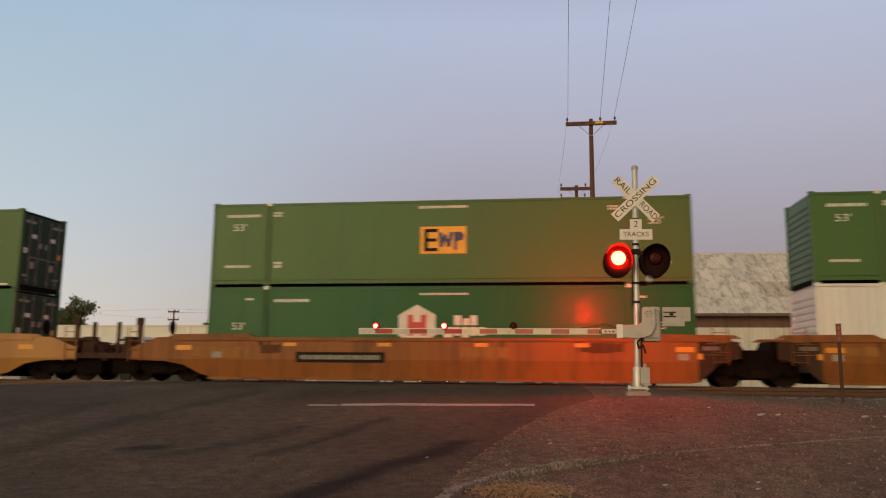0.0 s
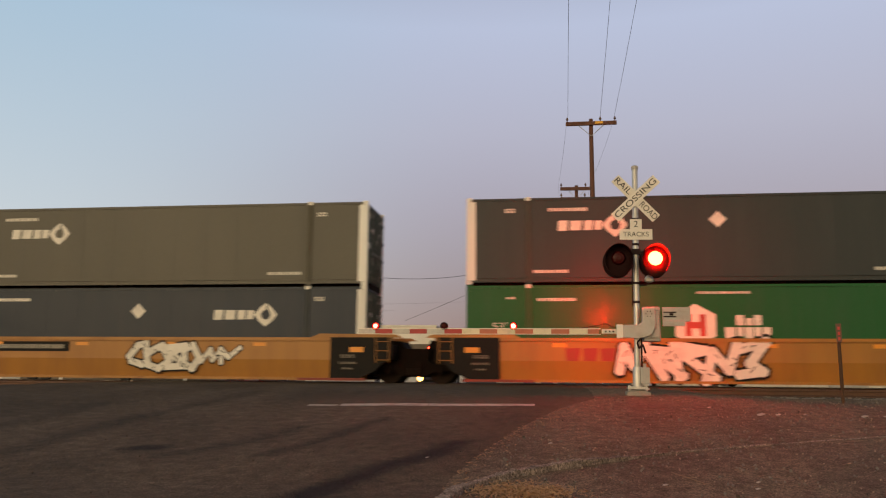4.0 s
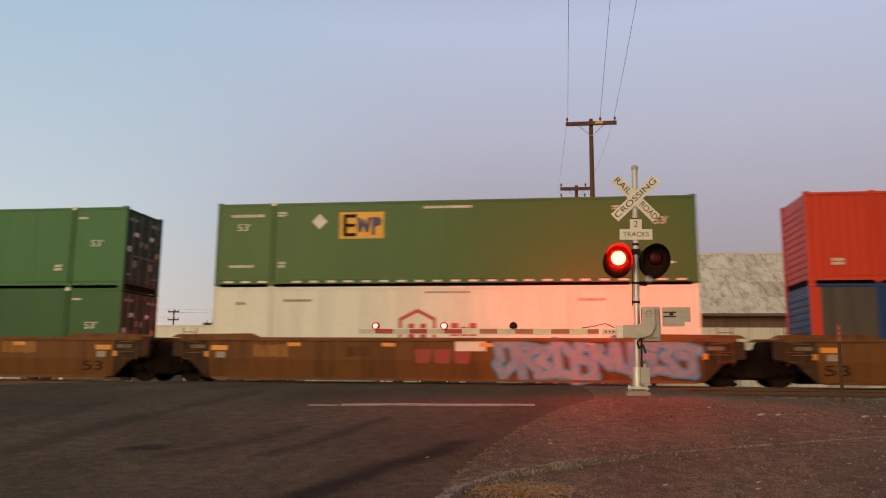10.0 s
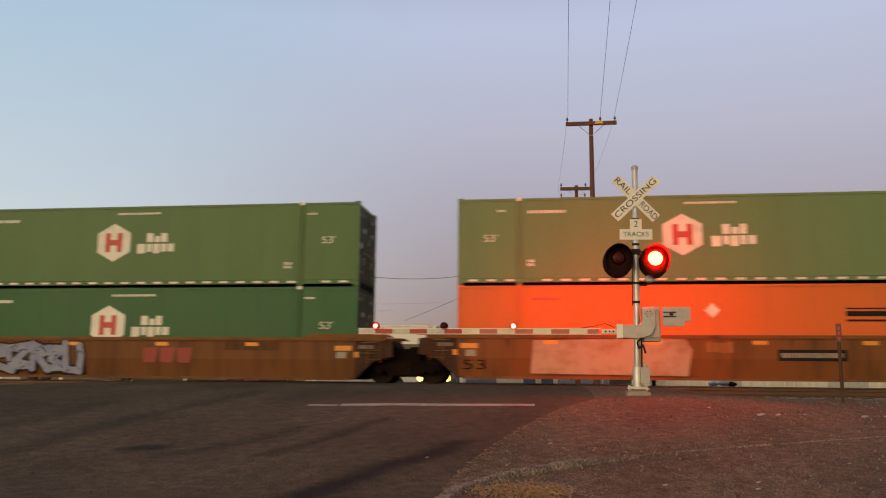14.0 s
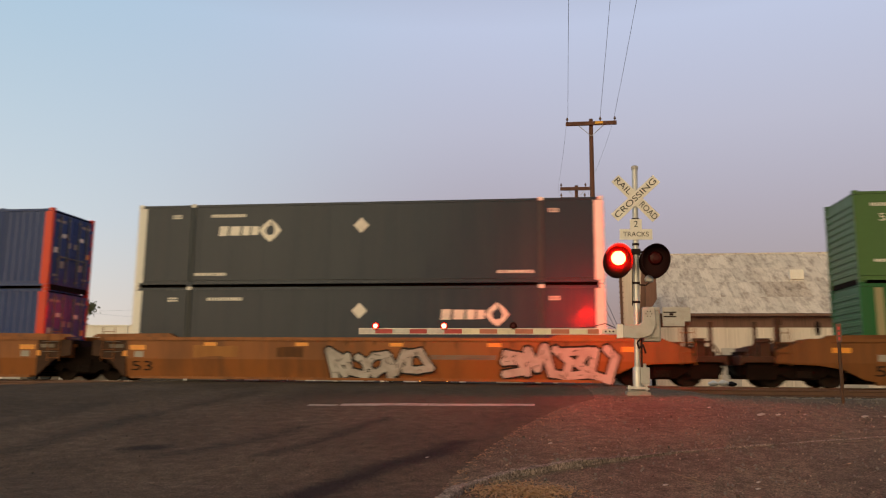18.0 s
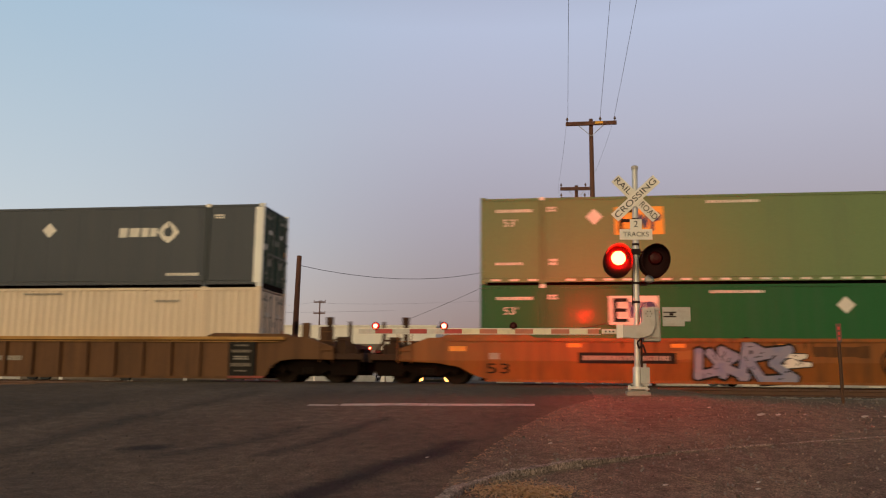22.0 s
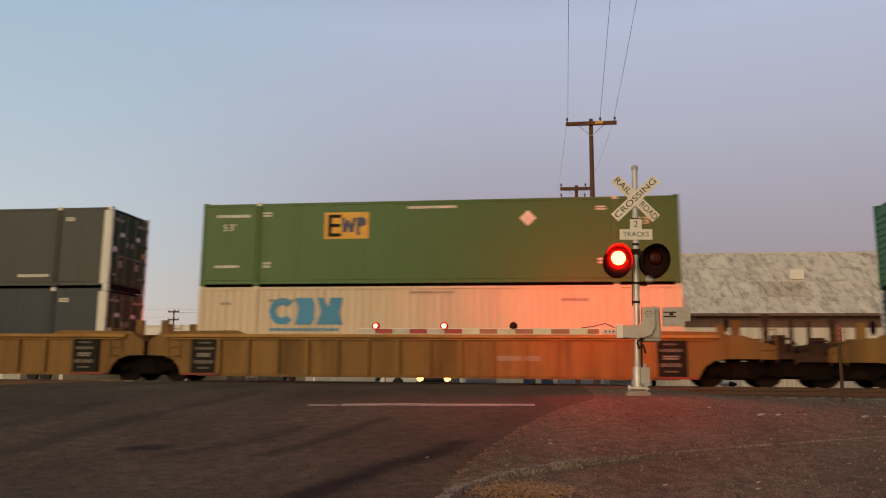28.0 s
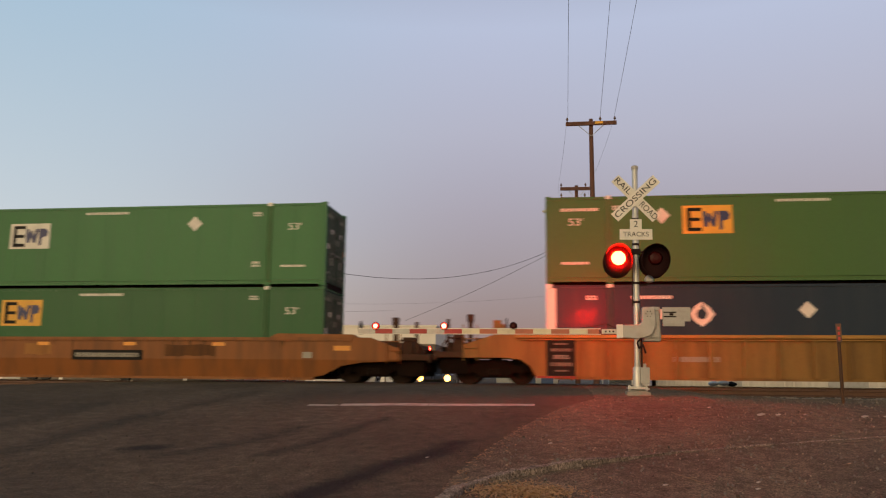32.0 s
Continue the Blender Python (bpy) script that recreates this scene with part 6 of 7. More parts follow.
def crossbuck(mast, z, y, facing, text=True):
    turn = Matrix() if facing < 0 else Matrix.Rotation(math.pi, 4, "Z")
    for k, (ang, words) in enumerate(((-46, "RAIL ROAD"), (44, "CROSSING"))):
        m = turn @ Matrix.Translation((0, y - 0.012 * k, z)) @ Matrix.Rotation(radians(-ang), 4, "Y")
        b = part("crossbuck_blade", Geo().box(-0.625, 0.625, -0.006, 0.0, -0.112, 0.112), M["sign_white" if mast.location.y < 30 else "sign_old"], mast, at=m, bevel=0.004)
        if text and k == 0:
            lettering("sign_lettering", "RAIL", 0.185, M["sign_black"], b, pose(-0.385, -0.010, 0), 0.44)
            lettering("sign_lettering", "ROAD", 0.185, M["sign_black"], b, pose(0.385, -0.010, 0), 0.46)
        elif text:
            lettering("sign_lettering", words, 0.185, M["sign_black"], b, pose(0, -0.010, 0), 1.16)


def signal(x, y, z, facing, name_label, gate):
    s = thing("crossing_signal", name_label, "crossing signal", "signals of the crossing", at=pose(x, y, z, 0, 0.9 if facing < 0 else 0.3, 0))
    top, buck = (4.90, 4.23) if facing < 0 else (5.6, 4.62)
    part("foundation", Geo().box(-0.24, 0.24, -0.24, 0.24, -0.12, 0.09).box(-0.19, 0.19, -0.19, 0.19, 0.09, 0.12), M["concrete"], s, bevel=0.015)
    part("base_flange", Geo().box(-0.22, 0.22, -0.2, 0.2, 0.14, 0.17).box(-0.17, 0.17, -0.15, 0.15, 0.17, 0.20), M["galvanized"], s, bevel=0.008)
    for bx in (-0.17, 0.17):
        for by in (-0.15, 0.15):
            part("anchor_bolt", Geo().tube((bx, by, 0.1), (bx, by, 0.22), 0.016, seg=8), M["galvanized"], s)
    part("base_sleeve", Geo().lathe(Matrix(), [(0.10, 0.20), (0.10, 0.58), (0.085, 0.61)], 20), M["galvanized"], s, smooth=True)
    part("mast", Geo().lathe(Matrix(), [(0.064, 0.2), (0.064, top), (0.058, top + 0.02)], 20), M["galvanized"], s, smooth=True)
    part("mast_cap", Geo().lathe(Matrix(), [(0.075, top), (0.075, top + 0.06), (0.05, top + 0.08)], 20), M["grey_box"], s, smooth=True)
    part("junction_box", Geo().box(0.06, 0.24, -0.13, 0.10, 0.26, 0.60), M["grey_box"], s, bevel=0.015)
    part("cable_gland", Geo().tube((0.15, 0, 0.60), (0.15, 0, 0.68), 0.035, seg=10), M["grey_box"], s)
    crossbuck(s, buck, -0.085 if facing < 0 else 0.09, -1)
    turn = Matrix() if facing < 0 else Matrix.Rotation(math.pi, 4, "Z")
    plate = part("tracks_sign", Geo().plate([(-0.345, -0.21), (0.345, -0.21), (0.345, 0.02), (0.125, 0.02), (0.125, 0.24), (-0.125, 0.24), (-0.125, 0.02), (-0.345, 0.02)], -0.006, 0.0), M["sign_white"], s, at=turn @ Matrix.Translation((0, -0.075, buck - 0.70)))
    if facing < 0:
        lettering("sign_lettering", "2", 0.20, M["sign_black"], plate, pose(0, -0.009, 0.125))
        lettering("sign_lettering", "TRACKS", 0.145, M["sign_black"], plate, pose(0, -0.009, -0.095), 0.54)
    part("cross_arm", Geo().tube((-0.42, 0, 3.06), (0.42, 0, 3.06), 0.028, seg=10).box(-0.09, 0.09, -0.09, 0.09, 3.0, 3.12), M["hood"], s)
    for sx in (-0.38, 0.38):
        part("lamp_bracket", Geo().tube((sx, 0, 3.06), (sx, 0, 2.86), 0.024, seg=8), M["hood"], s)
    ph = (0, 1) if facing < 0 else (1, 0)
    lx = (-0.385, 0.385) if facing < 0 else (-0.60, 0.27)
    light_head(s, lx[0], 2.90 if facing < 0 else 2.96, -1, ph[0], "lens_lit" if facing < 0 else "lens_far")
    light_head(s, lx[1], 2.90 if facing < 0 else 2.96, -1, ph[1], "lens_lit" if facing < 0 else "lens_far")
    if facing < 0:
        light_head(s, -0.385, 2.90, 1, ph[0], "lens_back")
        light_head(s, 0.385, 2.90, 1, ph[1], "lens_back")
    part("bell", Geo().lathe(Matrix.Translation((0.27, 0, 2.40)), [(0.03, 0.0), (0.09, 0.02), (0.10, 0.08), (0.06, 0.14), (0.03, 0.16)], 18), M["galvanized"], s, smooth=True)
    part("bell_arm", Geo().path([(0.0, 0, 2.36), (0.2, 0, 2.34), (0.27, 0, 2.40)], 0.018), M["hood"], s)
    for zz in (1.95, 2.36, 3.2, 3.75):
        part("clamp", Geo().lathe(Matrix.Translation((0, 0, zz)), [(0.076, 0.0), (0.076, 0.05)], 16), M["hood"], s)
    part("conduit", Geo().path([(0.085, -0.05, 0.6), (0.085, -0.05, 1.2)], 0.018).path([(-0.09, -0.04, 1.9), (-0.085, -0.05, 2.9)], 0.012), M["hood"], s)
    return s


near_signal = signal(1.835, 17.06, -0.09, -1, "galvanized crossing mast with crossbuck and red flashing lights", True)
far_signal = signal(-12.85, 33.0, -0.06, 1, "crossing mast beyond the tracks with red flashing lights", False)

# the lowered gate of the near signal
GZ = 1.25
gate = thing("crossing_gate", "lowered red and white striped gate arm with red lamps", "crossing gate", at=pose(1.89, 17.06, 0))
part("gate_case", Geo().box(0.09, 0.45, -0.10, 0.28, 1.05, 1.78).box(0.11, 0.43, -0.12, -0.10, 1.12, 1.70), M["grey_box"], gate, "grey gate mechanism case", bevel=0.03)
curve = [(-0.34, 1.12), (-0.34, 1.39), (0.0, 1.40), (0.06, 1.46), (0.06, 1.74), (0.32, 1.78), (0.34, 1.40), (0.26, 1.20), (0.12, 1.13), (-0.05, 1.10)]
part("gate_crank", Geo().plate(curve, -0.20, -0.13), M["grey_box"], gate, "curved grey arm bracket", bevel=0.02)
for k in range(6):
    a = math.pi * 2 * k / 6
    part("bracket_bolt", Geo().tube((0.20 + 0.06 * math.cos(a), -0.215, 1.62 + 0.06 * math.sin(a)), (0.20 + 0.06 * math.cos(a), -0.20, 1.62 + 0.06 * math.sin(a)), 0.012, seg=6), M["grime"], gate)
part("arm_collar", Geo().box(-0.47, -0.34, -0.21, -0.12, 1.11, 1.40), M["sign_white"], gate, bevel=0.012)
part("counterweight", Geo().box(0.48, 1.05, -0.20, -0.16, 1.46, 1.76).box(0.48, 0.92, -0.24, -0.15, 1.36, 1.47), M["grey_box"], gate, "pale grey counterweight plates", bevel=0.008)
part("counterweight_slot", Geo().box(0.50, 0.76, -0.208, -0.199, 1.55, 1.575).box(0.50, 0.76, -0.208, -0.199, 1.64, 1.665).box(0.62, 0.70, -0.212, -0.199, 1.585, 1.63), M["hood"], gate)
part("arm_adapter", Geo().box(-0.78, -0.46, -0.19, -0.14, GZ - 0.05, GZ + 0.05), M["galvanized"], gate, bevel=0.008)
for k, (a, b) in enumerate(((-0.62, -0.60), (-0.70, -0.68), (-0.54, -0.52))):
    part("adapter_bolt", Geo().tube((a, -0.20, GZ), (a, -0.19, GZ), 0.02, seg=6), M["grime"], gate)
TIP = -6.05
edges = [TIP] + [TIP + 0.3755 + 0.3833 * k for k in range(13)] + [-0.84]
for k, (a, b) in enumerate(zip(edges, edges[1:])):
    hgt = 0.066 - 0.016 * (-b / 6)
    mat = ("arm_grey" if k < 5 else "arm_cream") if k % 2 == 0 else ("arm_red" if k < 7 else "arm_faded")
    part("arm_band", Geo().box(a, b, -0.185, -0.145, GZ - hgt + 0.012 * (b + 6) / 6, GZ + hgt), M[mat], gate, bevel=0.004)
part("arm_edge", Geo().box(TIP, -0.8, -0.19, -0.14, GZ + 0.05, GZ + 0.066), M["sign_white"], gate)
part("arm_edge", Geo().box(TIP, -0.8, -0.19, -0.14, GZ - 0.064, GZ - 0.052), M["sign_white"], gate)
part("slack_cable", Geo().path([(0.05, -0.17, 1.13), (-0.06, -0.21, 1.02), (-0.02, -0.2, 0.90), (0.06, -0.16, 0.98), (0.12, -0.12, 0.80)], 0.020), M["hood"], gate)
part("gate_cable", Geo().path([(-0.5, -0.16, 1.33), (-0.7, -0.16, 1.42), (-0.95, -0.16, 1.36), (-1.2, -0.16, 1.325)], 0.010), M["hood"], gate)
for lx, ph in ((-5.67, None), (-4.15, 0), (-2.645, 1)):
    lamp_z = GZ + 0.115
    part("lamp_body", Geo().lathe(Matrix.Translation((lx, -0.11, lamp_z)) @ Matrix.Rotation(radians(90), 4, "X"), [(0.05, 0.0), (0.085, 0.01), (0.085, 0.09), (0.078, 0.092), (0.074, 0.05)], 20), M["lens_dark"], gate, smooth=True)
    part("lamp_foot", Geo().box(lx - 0.03, lx + 0.03, -0.19, -0.13, GZ + 0.05, lamp_z - 0.04), M["hood"], gate)
    if ph is None:
        me = lens_disc(0.062)
        me.materials.append(M["lens_small"]), me.materials.append(M["lens_rim"])
        for p in me.polygons:
            p.material_index = 1 if math.hypot(p.center.x, p.center.z) > 0.040 else 0
        ob = new("lens", me)
        ob.parent, ob.matrix_basis = gate, pose(lx, -0.168, lamp_z)
    else:
        lens(gate, pose(lx, -0.168, lamp_z), 0.066, "lens_small", ph)

# the lowered gate of the far signal
far_gate = thing("crossing_gate", "lowered striped gate arm across the far lane with red lamps", "crossing gate", at=pose(-12.6, 33.3, -0.06))
part("gate_case", Geo().box(-0.42, -0.06, -0.10, 0.28, 1.00, 1.70), M["grey_box"], far_gate, "grey gate mechanism case", bevel=0.03)
part("gate_crank", Geo().plate([(0.40, 1.18), (0.40, 1.44), (0.02, 1.46), (-0.04, 1.72), (-0.30, 1.74), (-0.32, 1.36), (-0.10, 1.16)], -0.20, -0.13), M["grey_box"], far_gate, bevel=0.02)
part("counterweight", Geo().box(-1.0, -0.44, -0.20, -0.16, 1.40, 1.70), M["grey_box"], far_gate, bevel=0.008)
for k in range(19):
    a = 0.40 + 0.40 * k
    part("arm_band", Geo().box(a, a + 0.40, -0.185, -0.145, 1.25, 1.37), M["arm_grey" if k % 2 else "arm_red"], far_gate)
for lx, ph in ((4.95, 0), (7.55, None)):
    part("lamp_body", Geo().lathe(Matrix.Translation((lx, -0.11, 1.46)) @ Matrix.Rotation(radians(90), 4, "X"), [(0.05, 0.0), (0.085, 0.01), (0.085, 0.09), (0.078, 0.092), (0.074, 0.05)], 20), M["lens_dark"], far_gate, smooth=True)
    if ph is None:
        me = lens_disc(0.066)
        me.materials.append(M["lens_small"])
        ob = new("lens", me)
        ob.parent, ob.matrix_basis = far_gate, pose(lx, -0.168, 1.46)
    else:
        lens(far_gate, pose(lx, -0.168, 1.46), 0.066, "lens_small", ph)

# bags of rubbish beyond the tracks
for k, (bx, by, sx, sz, mat) in enumerate(((6.55, 33.1, 0.45, 0.22, "sign_white"), (6.92, 33.0, 0.4, 0.26, "sign_white"), (7.28, 33.2, 0.36, 0.2, "black"))):
    rings = []
    for j in range(7):
        t = j / 6
        rings.append([(sx / 2 * math.sin(math.pi * (0.12 + 0.86 * t)) * (1 + 0.25 * noise.noise((c * 2, t * 4, k))) * math.cos(c), 0.22 * math.sin(math.pi * (0.12 + 0.86 * t)) * math.sin(c), sz * t * (1 + 0.12 * noise.noise((c, t * 3, k + 5)))) for c in [2 * math.pi * i / 14 for i in range(14)]])
    g = Geo()
    b0, kk = g.quad_strip(rings)
    g.f += [tuple(b0 + kk - 1 - i for i in range(kk)), tuple(b0 + 6 * kk + i for i in range(kk))]
    solid("rubbish_bag", g, M[mat], "slumped %s plastic rubbish bag beside the far track" % ("black" if mat == "black" else "pale"), "rubbish bag", "rubbish bags", smooth=True, at=pose(bx, by, ground_z(bx, by) + 0.0, 0, 0, 40 * k))

# small marker post beside the track
mp = thing("marker_post", "rusty steel marker post with a narrow red plate", "marker post", at=pose(5.53, 16.0, -0.2))
part("post", Geo().box(-0.028, 0.028, -0.004, 0.004, -0.1, 1.30).box(-0.028, -0.02, -0.03, 0.004, -0.1, 1.20).box(0.02, 0.028, -0.03, 0.004, -0.1, 1.20), M["rail_steel"], mp)
part("plate", Geo().box(-0.05, 0.05, -0.042, -0.032, 1.20, 1.56), M["tin_rust"], mp, "faded red plate")
part("plate_print", Geo().box(-0.02, 0.02, -0.048, -0.040, 1.24, 1.30).box(-0.02, 0.02, -0.048, -0.040, 1.34, 1.40).box(-0.02, 0.02, -0.048, -0.040, 1.44, 1.50), M["mark_red"], mp)

# ---- behind the tracks ----


def arm_pole(name_label, x, y, base, height, r0, r1, lean=0.0):
    p = thing("utility_pole", name_label, "utility pole", "wooden utility poles", at=pose(x, y, base, 0, lean, 0))
    part("pole", Geo().lathe(Matrix(), [(r0, -0.3), (r0 * 0.8 + r1 * 0.2, height * 0.3), (r1, height)], 14), M["wood_pole"], p, smooth=True)
    return p


def cross_beam(p, z, half, y=-0.2, braces=True, insulators=(-0.95, 0.3, 0.95), off=0.0):
    part("crossarm", Geo().box(off - half, off + half, y - 0.06, y + 0.06, z - 0.13, z + 0.13), M["wood_pole"], p, bevel=0.015)
    if braces:
        g = Geo().path([(off - half * 0.5, y, z - 0.12), (0, y, z - 0.85)], 0.022).path([(off + half * 0.5, y, z - 0.12), (0, y, z - 0.85)], 0.022)
        part("brace", g, M["galvanized"], p)
    for u in insulators:
        part("insulator", Geo().lathe(Matrix.Translation((off + u * half, y, z + 0.13)), [(0.03, 0.0), (0.03, 0.10), (0.085, 0.13), (0.085, 0.2), (0.04, 0.24), (0.05, 0.30)], 12), M["ceramic"], p, smooth=True)


def wires(label, spans, radius=0.012, sag=0.6, n=14):
    for a, b in spans:
        a, b = Vector(a), Vector(b)
        pts = [a.lerp(b, k / n) - Vector((0, 0, sag * 4 * (k / n) * (1 - k / n))) for k in range(n + 1)]
        gg = Geo()
        q = (b - a).to_track_quat("Z", "Y")
        gg.quad_strip([[p + q @ Vector((radius * math.cos(c), radius * math.sin(c), 0)) for c in [1.257 * i for i in range(5)]] for p in pts])
        solid("overhead_wire", gg, M["wire"], label, "wire", "overhead wires")


p1 = arm_pole("tall dark timber utility pole with one crossarm", 2.87, 49.5, -0.7, 17.45, 0.20, 0.13)
cross_beam(p1, 17.1, 1.62, insulators=(-0.94, 0.36, 0.93))
part("yellow_tag", Geo().box(0.25, 0.75, -0.275, -0.262, 17.05, 17.2), M["mark_yellow"], p1)
p2 = arm_pole("timber utility pole with two crossarms and a transformer", 2.1, 60.0, -0.7, 15.6, 0.20, 0.13, 0.6)
cross_beam(p2, 15.3, 1.25, insulators=(-0.94, 0.55, 0.94))
cross_beam(p2, 14.5, 1.25, insulators=(-0.94, 0.5))
cross_beam(p2, 11.1, 0.9, braces=False, insulators=(-0.9, 0.9))
for sx, rr, zz in ((-0.62, 0.22, 12.45), (0.42, 0.30, 12.3)):
    part("transformer", Geo().lathe(Matrix.Translation((sx, -0.3, zz)), [(rr * 0.9, 0.0), (rr, 0.04), (rr, 1.0), (rr * 0.85, 1.08), (0.1, 1.12)], 18), M["zinc"], p2, smooth=True)
part("lamp_arm", Geo().path([(0, -0.15, 13.1), (-1.0, -0.5, 13.35), (-1.9, -0.8, 13.4)], 0.035), M["galvanized"], p2)
part("street_light", Geo().lathe(Matrix.Translation((-2.25, -0.9, 13.38)) @ Matrix.Rotation(radians(90), 4, "Y"), [(0.05, -0.4), (0.14, -0.2), (0.16, 0.1), (0.06, 0.35)], 12), M["galvanized"], p2, smooth=True)
for k in range(6):
    a = k * 0.9
    part("lead_wire", Geo().path([(0.3 * math.cos(a), -0.2, 14.2), (0.7 * math.cos(a), -0.4, 13.3 - 0.2 * k), (0.2, -0.25, 10.8 - 0.3 * k)], 0.014, 5), M["wire"], p2)
p3 = arm_pole("distant timber utility pole with two crossarms", 4.1, 150, -0.8, 17.4, 0.18, 0.12)
cross_beam(p3, 17.0, 1.3), cross_beam(p3, 15.6, 1.3, insulators=(-0.9, 0.9))
p4 = arm_pole("distant timber utility pole with one crossarm", 3.4, 185, -0.8, 18.6, 0.18, 0.12)
cross_beam(p4, 17.2, 1.5)
p5 = arm_pole("distant timber utility pole beyond the white building", -71, 141, -0.8, 12.8, 0.18, 0.12)
cross_beam(p5, 12.4, 1.1), cross_beam(p5, 10.9, 1.1)
p6 = arm_pole("distant timber utility pole near the trees", -84.3, 119.5, -0.8, 12.3, 0.18, 0.12)
cross_beam(p6, 11.9, 1.1), cross_beam(p6, 11.0, 1.1)
p7 = arm_pole("short dark timber pole carrying one cable", -12.75, 38.2, -0.6, 6.85, 0.16, 0.125, 1.0)
p8 = arm_pole("distant timber utility pole behind the long wall", -45, 150, -0.8, 15.3, 0.18, 0.12)
cross_beam(p8, 15.0, 1.2), cross_beam(p8, 12.8, 1.2)
# wires: from the tall pole over the tracks and the camera, and on between the poles
wires("thin overhead line wire running high over the tracks", [((1.39, 49.3, 16.9), (-0.10, -20, 16.5)), ((3.46, 49.3, 16.9), (0.70, -20, 16.5)), ((4.36, 49.3, 16.9), (2.45, -20, 16.5))], 0.010, 0.9)
wires("thin overhead line wire between two poles", [((1.35, 49.5, 16.85), (0.9, 59.8, 15.05)), ((4.38, 49.5, 16.85), (3.3, 59.8, 15.05)), ((0.9, 60, 15.05), (2.9, 150, 16.9)), ((3.3, 60, 15.05), (5.3, 150, 16.9))], 0.007, 0.3)
wires("dark service cable strung low between poles", [((-12.75, 38.1, 5.78), (1.3, 59.8, 10.35))], 0.015, 1.6)
wires("dark service cable strung low between poles", [((-13.0, 70.5, 5.15), (1.3, 59.8, 10.15))], 0.015, 0.25)
wires("slack guy wire running down from a pole", [((2.2, 59.8, 11.2), (5.6, 57, 2.2)), ((2.0, 59.8, 10.6), (5.2, 57, 2.6)), ((-71, 141, 11.5), (-30, 150, 12.5))], 0.016, 0.2)
wires("thin line wire far beyond the white building", [((-120, 120, 11.4), (-71, 141, 12.2)), ((-71, 141, 12.2), (-45, 150, 14.4)), ((-45, 150, 14.0), (4, 150, 15.6)), ((-84, 119, 11.4), (-71, 141, 10.6))], 0.011, 0.8)

# warehouse with a rusting tin roof
wh = thing("warehouse", "old warehouse with pale metal siding and a rusting tin roof", "building")
X0, X1, YF, YB, ZE, ZR = 6.9, 60.0, 57.5, 73.0, 5.05, 10.1
YR = (YF + YB) / 2
part("wall", Geo().box(X0 + 0.3, X1, YF, YF + 0.25, -1.2, 3.75), M["tin_wall"], wh)
# the top of the front wall is darker and browner than the siding below
part("upper_wall", Geo().box(X0 + 0.3, X1, YF + 0.15, YF + 0.35, 3.75, ZE + 0.1), M["tin_rust"], wh, "dark brown band under the eave")
part("rear_wall", Geo().box(X0 + 0.3, X1, YB - 0.25, YB, -1.2, ZE), M["tin_wall"], wh)
part("gable_wall", Geo().box(X0 + 0.3, X0 + 0.55, YF, YB, -1.2, ZE), M["tin_wall"], wh)
slope = math.atan2(ZR - ZE, YR - YF)
run_len = math.hypot(ZR - ZE, YR - YF + 0.6)
rr = random.Random(31)
prof = [(0.0, 0.0), (0.06, 0.02), (0.12, 0.0), (0.26, 0.0), (0.32, 0.02), (0.38, 0.0), (0.52, 0.0), (0.58, 0.02), (0.64, 0.0), (0.8, 0.0)]
sheet_mesh = []
for w in range(2):
    gg = Geo()
    gg.quad_strip([[(px, 0, pz) for px, pz in prof], [(px, 2.52, pz) for px, pz in prof]], close=False)
    sheet_mesh.append(gg.mesh("roof_sheet"))
for row in range(4):
    for k in range(int((X1 - X0) / 0.8)):
        d = row * run_len / 4
        at = Matrix.Translation((X0 + 0.8 * k, YF - 0.6, ZE - 0.35)) @ Matrix.Rotation(slope, 4, "X") @ Matrix.Translation((0, d, 0.012 * row + rr.uniform(0, 0.012))) @ Matrix.Rotation(radians(rr.uniform(-0.4, 0.4)), 4, "Z")
        rusty = rr.random() < 0.015 or (row == 1 and 15.4 < X0 + 0.8 * k < 18.4)
        part("roof_sheet", sheet_mesh[k % 2], M["tin_sheet_rusty" if rusty else "tin_roof"], wh, at=at)
part("rear_roof", Geo().block(Matrix.Translation(((X0 + X1) / 2, (YR + YB) / 2 + 0.1, (ZR + ZE) / 2 - 0.05)) @ Matrix.Rotation(-slope, 4, "X"), X1 - X0, run_len, 0.06), M["tin_roof"], wh)
part("ridge_cap", Geo().tube((X0, YR, ZR + 0.02), (X1, YR, ZR + 0.02), 0.13, seg=8), M["tin_roof"], wh)
part("fascia", Geo().box(X0, X1, YF - 0.62, YF - 0.55, ZE - 0.52, ZE - 0.36), M["tin_rust"], wh)
for k in range(int((X1 - X0 - 1) / 0.61)):
    part("siding_rib", cached("siding_rib", lambda: Geo().box(-0.05, 0.05, -0.035, 0.0, -1.2, 3.7)), M["tin_wall"], wh, at=Matrix.Translation((X0 + 0.7 + 0.61 * k, YF, 0)))
for bx, bw in ((12.0, 1.3), (19.0, 2.6), (26, 1.3)):
    dr = part("door", Geo().box(bx, bx + bw, YF - 0.05, YF - 0.012, -0.7, 2.3), M["grey_box"], wh)
part("roof_vent", Geo().block(pose(18.5, 61.4, 7.95), 1.0, 0.6, 0.75), M["sign_white"], wh, "small white roof vent", bevel=0.03)

